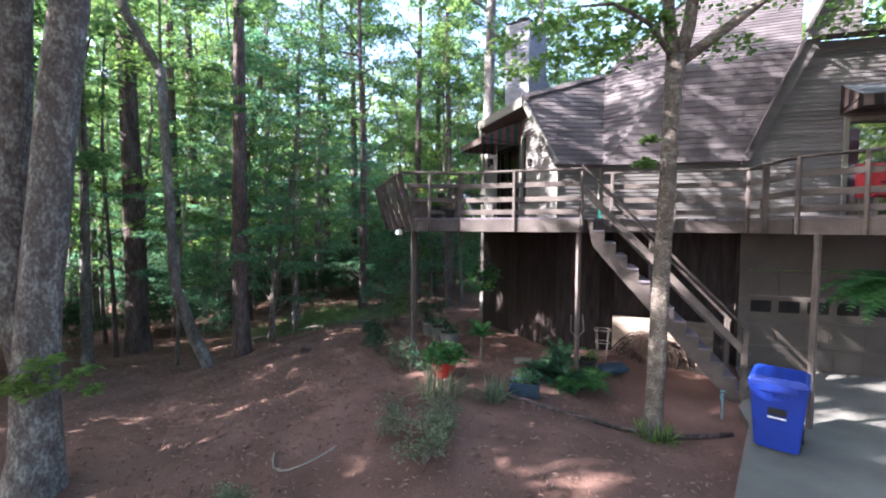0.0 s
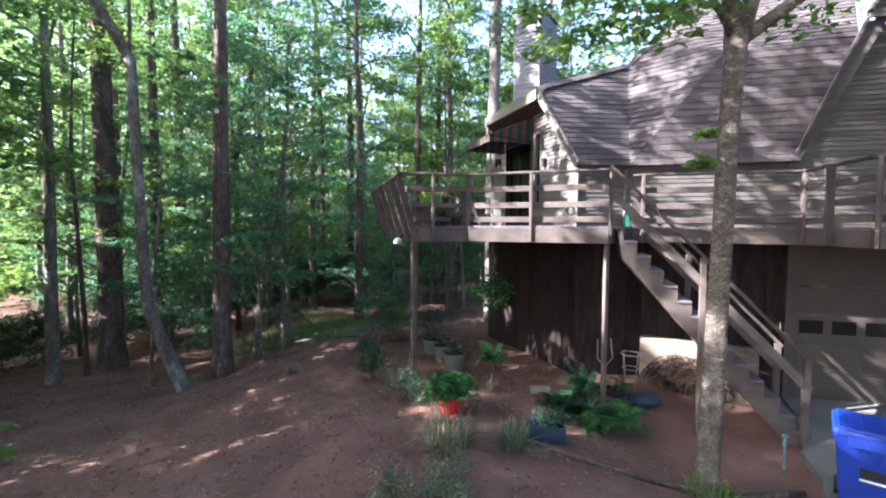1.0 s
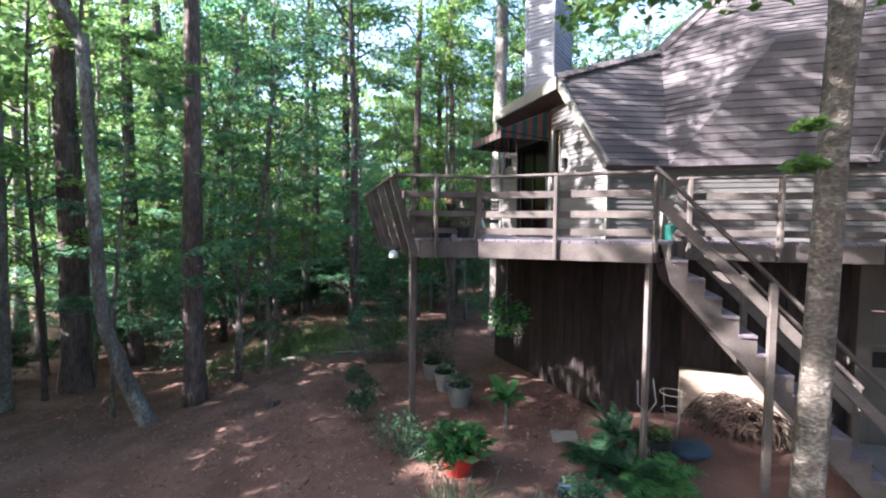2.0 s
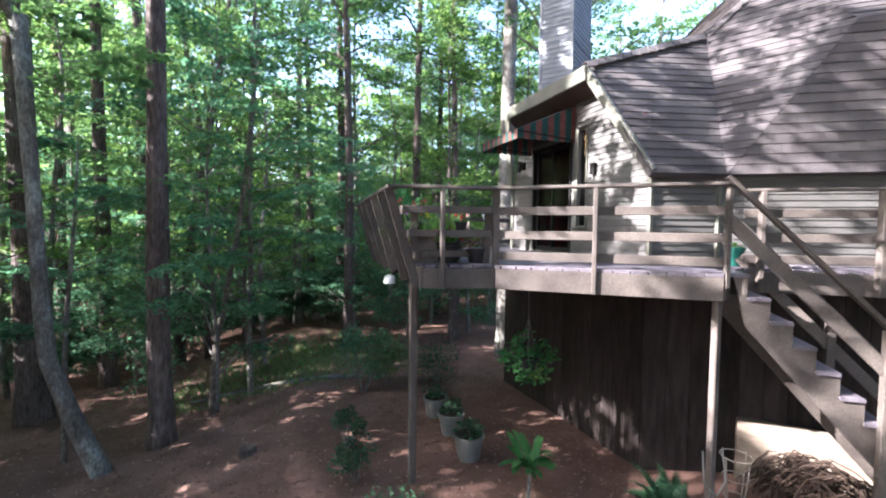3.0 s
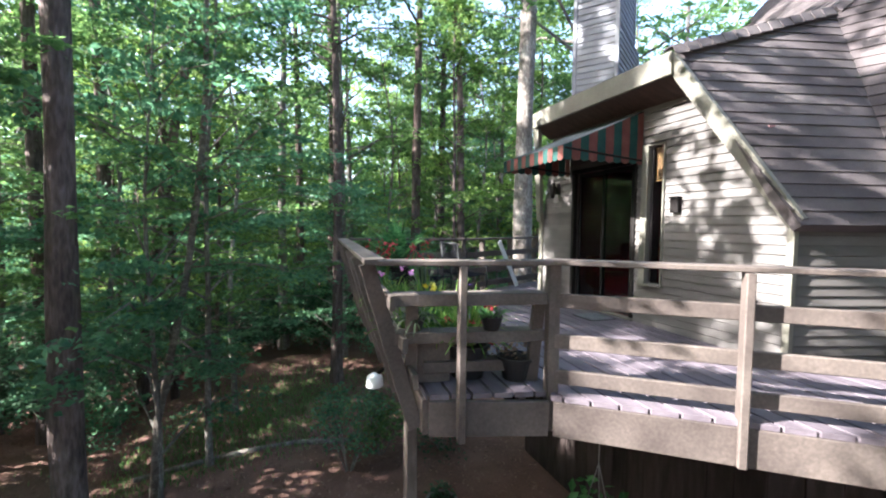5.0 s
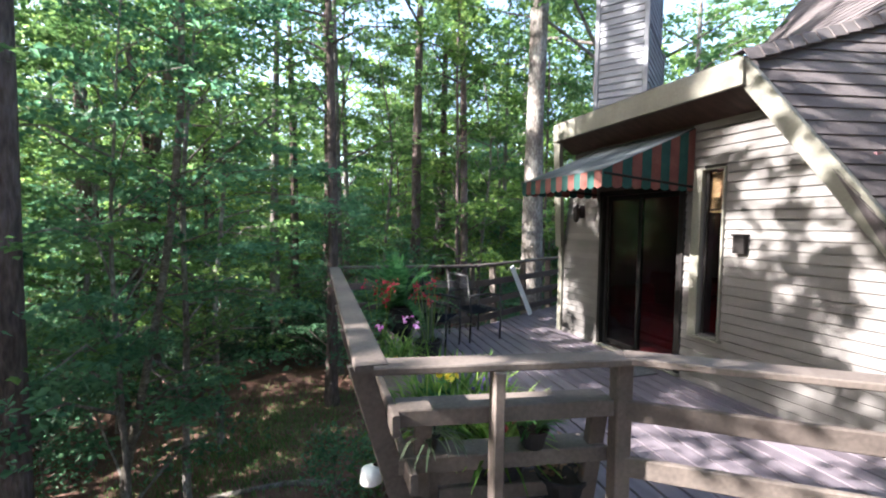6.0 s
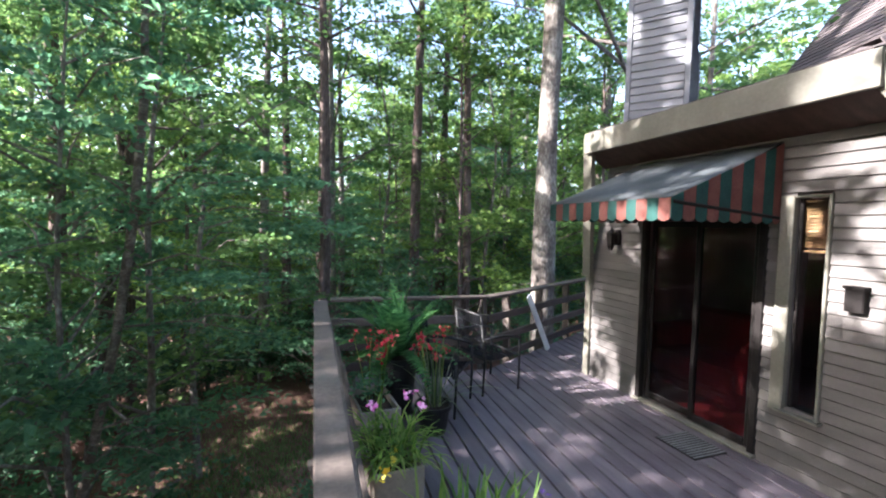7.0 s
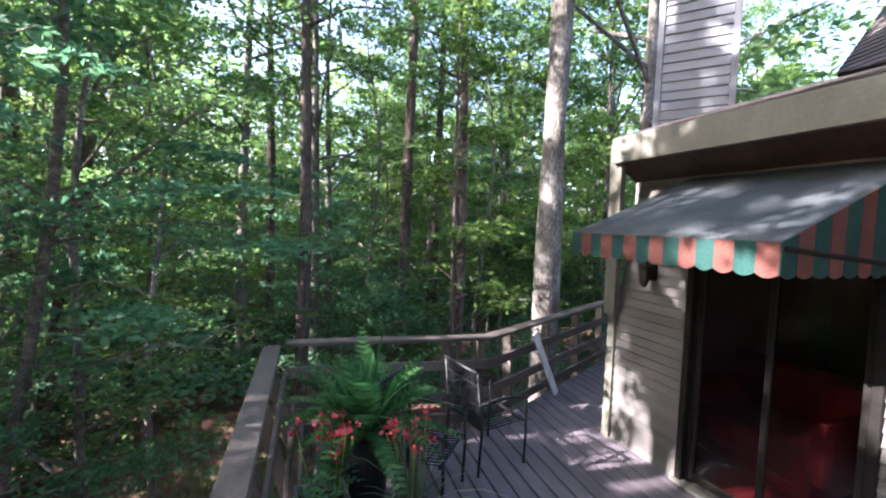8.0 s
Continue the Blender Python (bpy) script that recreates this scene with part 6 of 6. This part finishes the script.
def forked_tree():
    """The big lichened tree near the path, in two stems. Its crown hangs over the yard, mostly out of view, placed to
    dapple the house.
    """
    x, y = -3.4, 5.9
    z = gz(x, y)
    th = root("forked_tree", (x, y, z), "thick lichen-spotted grey trunk that forks into two stems", "tree")
    part("trunk", tube(bmesh.new(), [(x - 0.12, y, z - 0.4), (x - 0.08, y, z + 0.05), (x - 0.04, y, z + 0.5), (-3.42, y, 0.9), (-3.36, y, 1.7), (-3.28, y, 2.48), (-3.17, y, 3.54), (-3.05, y, 4.6), (-2.92, y, 5.65), (-2.6, y + 0.1, 8.2), (-2.2, y + 0.4, 13.0)], [0.42, 0.34, 0.27, 0.235, 0.225, 0.22, 0.215, 0.205, 0.195, 0.16, 0.05], 18, 0.2), M_bark_lichen, th, smoothed=True)
    part("stem", tube(bmesh.new(), [(-3.5, y + 0.1, 1.0), (-3.7, y + 0.2, 1.7), (-3.72, y + 0.22, 2.5), (-3.68, y + 0.22, 3.54), (-3.62, y + 0.22, 4.6), (-3.56, y + 0.2, 5.65), (-3.7, y + 0.1, 8.5), (-4.2, y, 13.0)], [0.2, 0.2, 0.195, 0.19, 0.18, 0.175, 0.14, 0.05], 14, 0.2), M_bark_lichen, th, smoothed=True)
    r = random.Random(3)
    cl, limbs = [], bmesh.new()
    for k in range(110):
        a, q, h = r.uniform(0, 6.28), r.uniform(0.1, 1.0) ** 0.5, r.uniform(-1, 1)
        wide = math.sqrt(max(0.1, 1 - h * h))
        p = V(-3.2 + 3.2 * q * wide * math.cos(a), 4.95 + 2.65 * q * wide * math.sin(a), 10.9 + 3.0 * h)
        cl.append((*p, r.uniform(0.35, 0.75)))
        if k % 5 == 0:
            limb(limbs, V(-2.7 if k % 2 else -3.7, 6.0, p.z - 1.2), p, 0.05)
    # long loose boughs added above the view, towards the deck, to dapple roof and gable
    thin = []
    for k in range(56):
        a, q, h = r.uniform(0, 6.28), r.uniform(0.0, 1.0) ** 0.5, r.uniform(-1, 1)
        p = V(-2.4 + 2.4 * q * math.cos(a), 8.7 + 1.8 * q * math.sin(a), 11.1 + 2.2 * h)
        thin.append((*p, r.uniform(0.22, 0.5)))
        if k % 6 == 0:
            limb(limbs, V(-2.5, 6.3, p.z - 1.6), p, 0.035)
    thin += [(-3.0 + r.uniform(-2.0, 2.0), 7.3 + r.uniform(-0.7, 0.7), 12.3 + r.uniform(-1.2, 1.3), r.uniform(0.3, 0.5)) for _ in range(34)]
    thin += [(-2.8 + r.uniform(-1.2, 1.2), 8.75 + r.uniform(-0.55, 0.55), 10.2 + r.uniform(-0.8, 0.8), r.uniform(0.15, 0.32)) for _ in range(30)]
    thin += [(-2.8 + r.uniform(-1.4, 1.4), 8.6 + r.uniform(-0.8, 0.8), 12.4 + r.uniform(-0.9, 0.9), r.uniform(0.2, 0.4)) for _ in range(22)]
    thin = [c for c in thin if c[1] < 9.1 or c[2] > 10.9 or c[2] < 9.6]            # an opening lets the sun reach the gable's peak
    # clumps added above the view to shade the garage door and driveway
    cl += [(-2.8 + r.uniform(-1.3, 1.3), 6.3 + r.uniform(-0.7, 0.7), 8.4 + r.uniform(-0.6, 0.7), r.uniform(0.3, 0.5)) for _ in range(16)]
    cl += [(-3.2 + r.uniform(-1.2, 1.0), 3.2 + r.uniform(-1.2, 1.2), 6.5 + r.uniform(-0.6, 0.7), r.uniform(0.3, 0.5)) for _ in range(16)]
    part("branchwork", limbs, M_bark_lichen, th)["kind"] = "stuff"
    crown_parts(th, cl, 95, 0.5, 0.16, M_leaf, 93)
    part_np("outer_crown", *sprays(thin, 60, 0.6, 0.14, 97), M_leaf, th)
    # a low twig on the trunk; its paler leaf colour stands in for sun
    part("twig", tube(bmesh.new(), [(-3.6, 5.75, 1.05), (-3.35, 5.5, 1.22), (-3.0, 5.45, 1.25), (-2.7, 5.45, 1.2), (-2.62, 5.45, 0.85)], [0.012, 0.009, 0.007, 0.005, 0.003], 5), M_bark_grey, th)
    part_np("twig_leaves", *sprays([(-3.4, 5.5, 1.0, 0.17), (-3.2, 5.5, 1.2, 0.16), (-3.0, 5.45, 1.27, 0.12), (-2.72, 5.45, 1.12, 0.16), (-2.64, 5.45, 0.85, 0.12), (-3.55, 5.5, 0.92, 0.15), (-3.1, 5.5, 1.05, 0.18), (-2.95, 5.5, 0.95, 0.15), (-3.25, 5.45, 0.9, 0.15)], 34, 0.6, 0.12, 96), M_leaf_light, th)


forked_tree()


def crooked_tree():
    x, y = -2.6, 11.95
    z = gz(x, y)
    th = root("crooked_tree", (x, y, z), "slim grey tree with a crooked base and a bent top", "tree")
    k = 1.18
    f = lambda u, w: (x + u * k, y, z + w * k)
    part("trunk", tube(bmesh.new(), [f(0.06, -0.3), f(0, 0), f(-0.3, 0.75), f(-0.6, 1.75), f(-0.66, 2.4), f(-0.7, 4.0), f(-0.76, 5.6), f(-0.8, 6.6)], [0.19, 0.165, 0.14, 0.13, 0.12, 0.11, 0.105, 0.11], 12, 0.25), M_bark_grey, th, smoothed=True)
    part("bent_stem", tube(bmesh.new(), [f(-0.8, 6.5), f(-1.1, 7.05), f(-1.4, 7.6), f(-1.6, 9.0)], [0.11, 0.12, 0.11, 0.07], 10, 0.2), M_bark_grey, th, smoothed=True)
    part("twig", tube(bmesh.new(), [f(-0.8, 6.45), f(-0.78, 8.0), f(-0.7, 10.0)], [0.04, 0.03, 0.01], 6), M_bark_grey, th, smoothed=True)
    r = random.Random(4)
    cl = [(x - 1.2 + r.uniform(-2.2, 2.4), y + r.uniform(-2, 2.0), z + r.uniform(8.0, 12.0), r.uniform(0.4, 0.7)) for _ in range(13)]
    cl += [(-2.2 + r.uniform(-0.8, 0.6), 11.5 + r.uniform(-0.6, 0.6), 6.2 + r.uniform(-0.5, 0.6), r.uniform(0.25, 0.45)) for _ in range(9)]
    crown_parts(th, cl, 70, 0.22, 0.16, M_leaf, 94)
    # sprays added in the sun's path to dapple the gable and deck
    low = [(-3.0 + r.uniform(-1.6, 1.6), 11.1 + r.uniform(-1.5, 1.7), 9.1 + r.uniform(-0.8, 0.9), r.uniform(0.2, 0.42)) for _ in range(46)]
    low += [(-3.0 + r.uniform(-1.3, 1.3), 9.25 + r.uniform(-1.1, 1.0), 8.45 + r.uniform(-1.0, 0.95), r.uniform(0.14, 0.28)) for _ in range(62)]
    low = [c for c in low if c[1] > 10.2 or c[2] < 9.6]
    part_np("outer_crown", *sprays(low, 55, 0.6, 0.13, 98), M_leaf, th)


crooked_tree()


def front_tree():
    """The pale tree before the stairs, forking above the eaves."""
    x, y = 4.85, 4.32
    z = gz(x, y)
    th = root("front_tree", (x, y, z), "pale-barked tree forking before the stairs", "tree")
    part("trunk", tube(bmesh.new(), [(x - 0.05, y, z - 0.3), (x - 0.02, y, z), (x, y, z + 0.4), (x + 0.08, y, z + 2.5), (x + 0.17, y, z + 4.8), (x + 0.22, y, z + 5.75)], [0.21, 0.165, 0.13, 0.115, 0.108, 0.125], 14, 0.35), M_bark_pale, th, smoothed=True)
    for pts, rr in (([(0.2, 0, 5.6), (0.08, 0, 6.2), (0.0, 0, 7.0), (-0.2, 0, 9)], [0.1, 0.085, 0.075, 0.03]), ([(0.24, 0, 5.6), (0.4, -0.05, 6.2), (0.5, -0.1, 7.2), (0.7, -0.2, 9.5)], [0.1, 0.09, 0.08, 0.03]), ([(0.26, 0, 5.65), (0.7, -0.2, 6.0), (1.3, -0.45, 6.5), (2.4, -0.8, 7.5)], [0.085, 0.075, 0.065, 0.03]), ([(0.2, 0, 5.7), (-0.4, -0.1, 6.1), (-1.1, -0.2, 6.2), (-1.9, -0.2, 6.0)], [0.05, 0.035, 0.025, 0.008])):
        part("limb", tube(bmesh.new(), [(x + a, y + b, z + c) for a, b, c in pts], rr, 10, 0.2), M_bark_pale, th, smoothed=True)
    r = random.Random(8)
    # upper clumps, mostly above the view, thickened to shade the second gable
    cl = [(x + 0.4 + r.uniform(-2.4, 2.4), y + r.uniform(-2.2, 1.6), z + r.uniform(6.9, 9.8), r.uniform(0.5, 1.0)) for _ in range(46)]
    cl += [(x - 0.75, y + 0.1, z + 6.5, 0.6), (x - 1.1, y, z + 6.7, 0.6), (x - 0.25, y - 0.05, z + 4.5, 0.16), (x - 0.4, y - 0.1, z + 4.15, 0.2), (x + 0.9, y - 0.3, z + 5.9, 0.45), (x - 1.6, y - 0.2, z + 5.7, 0.5), (x - 1.2, y - 0.2, z + 5.5, 0.5), (x - 0.7, y - 0.2, z + 5.8, 0.5), (x - 0.3, y - 0.1, z + 6.2, 0.4), (x - 1.9, y - 0.2, z + 5.9, 0.4), (x + 1.9, y - 0.7, z + 6.7, 0.5), (x + 2.4, y - 0.9, z + 6.3, 0.5), (x + 2.9, y - 1.1, z + 6.2, 0.45), (x + 2.6, y - 1.0, z + 6.7, 0.5)]
    cl += [(x - u * 0.95 + 0.1, y + u * 0.32, z + 6.0 - 0.16 * u + h, q) for u, h, q in ((0.3, 0.3, 0.35), (0.6, 0.1, 0.42), (1.0, 0.05, 0.45), (1.4, 0.0, 0.42), (1.8, -0.05, 0.4), (2.2, -0.1, 0.36), (0.8, 0.5, 0.45), (1.3, 0.45, 0.45), (1.8, 0.4, 0.4), (0.2, 0.7, 0.4), (-0.5, 0.6, 0.4), (2.4, 0.3, 0.35))]
    crown_parts(th, cl, 75, 0.3, 0.13, M_leaf_light, 95)


front_tree()


def understory_tree(label, stems, boughs, leaf, bark, seed, per=100, size=0.12):
    """A small tree under the tall ones: stems as (points, radii), and level sprays of leaves on thin boughs."""
    x, y, _ = stems[0][0][0]
    z = gz(x, y)
    th = root("tree", (x, y, z), label, "tree", "trees of the wood")
    for k, (pts, rr) in enumerate(stems):
        part("trunk" if k == 0 else "stem", tube(bmesh.new(), pts, rr, 10, 0.2), bark, th, smoothed=True)
    r = random.Random(seed)
    twigs, cl = bmesh.new(), []
    for start, end, wide in boughs:
        a, b = Vector(start), Vector(end)
        limb(twigs, a, b, 0.02, 0.08)
        for q in (0.45, 0.7, 0.9, 1.05):
            p = a.lerp(b, q) + V(r.uniform(-0.25, 0.25), r.uniform(-0.25, 0.25), r.uniform(-0.1, 0.12))
            cl.append((*p, wide * r.uniform(0.6, 1.0)))
    part("branchwork", twigs, bark, th)["kind"] = "stuff"
    part_np("crown", *sprays(cl, per, 0.12, size, seed, 0.35), leaf, th)
    return th


S0 = gz(-1.15, 13.9)
understory_tree("slim pale maple with level sprays of leaves at the wood's edge", [([(-1.2, 13.9, S0 - 0.2), (-1.12, 14.0, 0.6), (-0.94, 14.2, 1.67), (-0.62, 14.2, 3.37), (-0.39, 14.2, 5.07), (-0.26, 14.2, 6.6), (-0.23, 14.2, 8.2), (-0.1, 14.3, 10.5)], [0.075, 0.065, 0.06, 0.06, 0.06, 0.055, 0.045, 0.015]), ([(-0.42, 14.2, 4.9), (0.37, 14.2, 5.77), (1.03, 14.2, 6.41), (1.8, 14.2, 6.9)], [0.03, 0.025, 0.018, 0.006])],
                [((-0.4, 14.2, 4.8), (2.2, 13.3, 5.0), 0.7), ((-0.4, 14.2, 5.0), (1.5, 13.3, 5.5), 0.7), ((-0.5, 14.2, 4.2), (1.2, 12.5, 4.4), 0.65), ((-0.3, 14.2, 5.4), (0.75, 14.5, 5.7), 0.6), ((-0.85, 14.1, 2.0), (0.8, 14.2, 2.2), 0.7), ((-0.9, 14.1, 1.8), (0.3, 13.6, 1.6), 0.6), ((-0.6, 14.2, 3.4), (1.3, 13.6, 3.3), 0.75), ((-0.6, 14.2, 3.6), (-1.7, 15.4, 3.3), 0.7), ((-0.3, 14.2, 6.2), (1.5, 14.7, 6.0), 0.6), ((-0.25, 14.2, 7.4), (-1.5, 14.4, 7.9), 0.7), ((-0.25, 14.2, 7.8), (1.2, 14.2, 8.3), 0.7), ((-0.6, 14.2, 3.0), (-0.8, 13.2, 2.8), 0.5)], M_leaf_blue, M_bark_pale, 101)
understory_tree("dark double-stemmed tree leaning among the trunks", [([(-3.4, 21.0, -1.6), (-3.34, 21.0, 0.2), (-2.62, 21.0, 5.5), (-1.98, 21.0, 9.05), (-1.5, 21.0, 12.5)], [0.2, 0.16, 0.15, 0.13, 0.05]), ([(-2.5, 21.1, -1.6), (-2.53, 21.1, 0.1), (-2.48, 21.1, 5.8), (-3.06, 21.0, 10.0), (-3.3, 21.0, 13.0)], [0.14, 0.12, 0.11, 0.08, 0.03])],
                [((-2.4, 21.0, 6.5), (-0.4, 20.4, 7.0), 0.9), ((-2.5, 21.0, 7.0), (-4.6, 20.6, 7.4), 0.9), ((-2.0, 21.0, 9.0), (-0.5, 21.0, 9.8), 1.0), ((-2.9, 21.0, 9.5), (-4.6, 21.0, 10.2), 1.0), ((-2.5, 21.0, 4.0), (-1.0, 20.0, 4.2), 0.8), ((-3.0, 21.0, 3.0), (-4.4, 20.2, 3.4), 0.8), ((-1.6, 21.0, 11.5), (-2.6, 20.0, 12.2), 1.0)], M_leaf, M_bark_dark, 102, 80, 0.17)
S1 = gz(-3.6, 13.0)
understory_tree("slender sapling with broad level sprays of leaves", [([(-3.6, 13.0, S1 - 0.2), (-3.5, 13.0, 1.5), (-3.3, 13.0, 3.6), (-3.2, 13.0, 5.2)], [0.05, 0.042, 0.03, 0.01])],
                [((-3.3, 13.0, 3.7), (-2.2, 13.6, 4.0), 0.55), ((-3.3, 13.0, 3.8), (-2.4, 12.3, 4.1), 0.55), ((-3.3, 13.0, 3.4), (-4.6, 12.6, 3.7), 0.6), ((-3.4, 13.0, 2.4), (-4.4, 13.6, 2.6), 0.6), ((-3.4, 13.0, 2.6), (-2.6, 14.0, 2.8), 0.55), ((-3.2, 13.0, 4.8), (-3.9, 13.4, 5.2), 0.55), ((-3.4, 13.0, 1.6), (-4.3, 12.8, 1.6), 0.5)], M_leaf_blue, M_bark_grey, 103)

# ---- what lies on the ground ----
def litter():
    r = np.random.default_rng(17)
    n = 26000
    x, y = r.uniform(-9, 7.5, n), r.uniform(0.5, 22, n)
    keep = ~((x > 5.4) & (y < 12))
    x, y = x[keep], y[keep]
    z = np.array([gz(a, b) for a, b in zip(x, y)])
    c = np.stack([x, y, z + r.uniform(0.004, 0.02, len(x))], 1)
    nr = r.normal(size=c.shape) * 0.25 + np.array([0, 0, 1.0])
    nr /= np.linalg.norm(nr, axis=1, keepdims=True)
    v, f = leaves(c, nr, 0.085, 18, droop=0, narrow=0.3)
    tagged(part_np("fallen_leaves", v, f, M_litter), "fallen needles and brown leaves on the yard", "leaf litter", kind="stuff")


litter()


def lawn():
    r = np.random.default_rng(19)
    n = 9000
    x, y = r.normal(1.0, 1.7, n), r.normal(18.2, 1.6, n)
    more = r.uniform(0, 1, n) < 0.22
    x[more], y[more] = r.uniform(-2.5, 1.5, more.sum()), r.uniform(14.5, 17.5, more.sum())
    z = np.array([gz(a, b) for a, b in zip(x, y)])
    a = r.uniform(0, 6.28, n)
    h, w = r.uniform(0.06, 0.14, n), 0.012
    base = np.stack([x, y, z], 1)
    side = np.stack([np.cos(a), np.sin(a), 0 * a], 1) * w
    tip = base + np.stack([r.normal(0, 0.03, n), r.normal(0, 0.03, n), h], 1)
    v = np.stack([base - side, base + side, tip], 1).reshape(-1, 3)
    f = np.arange(3 * n).reshape(-1, 3)
    tagged(part_np("grass", v, f, M_leaf), "thin patchy green lawn at the wood's edge", "grass", kind="stuff")


lawn()
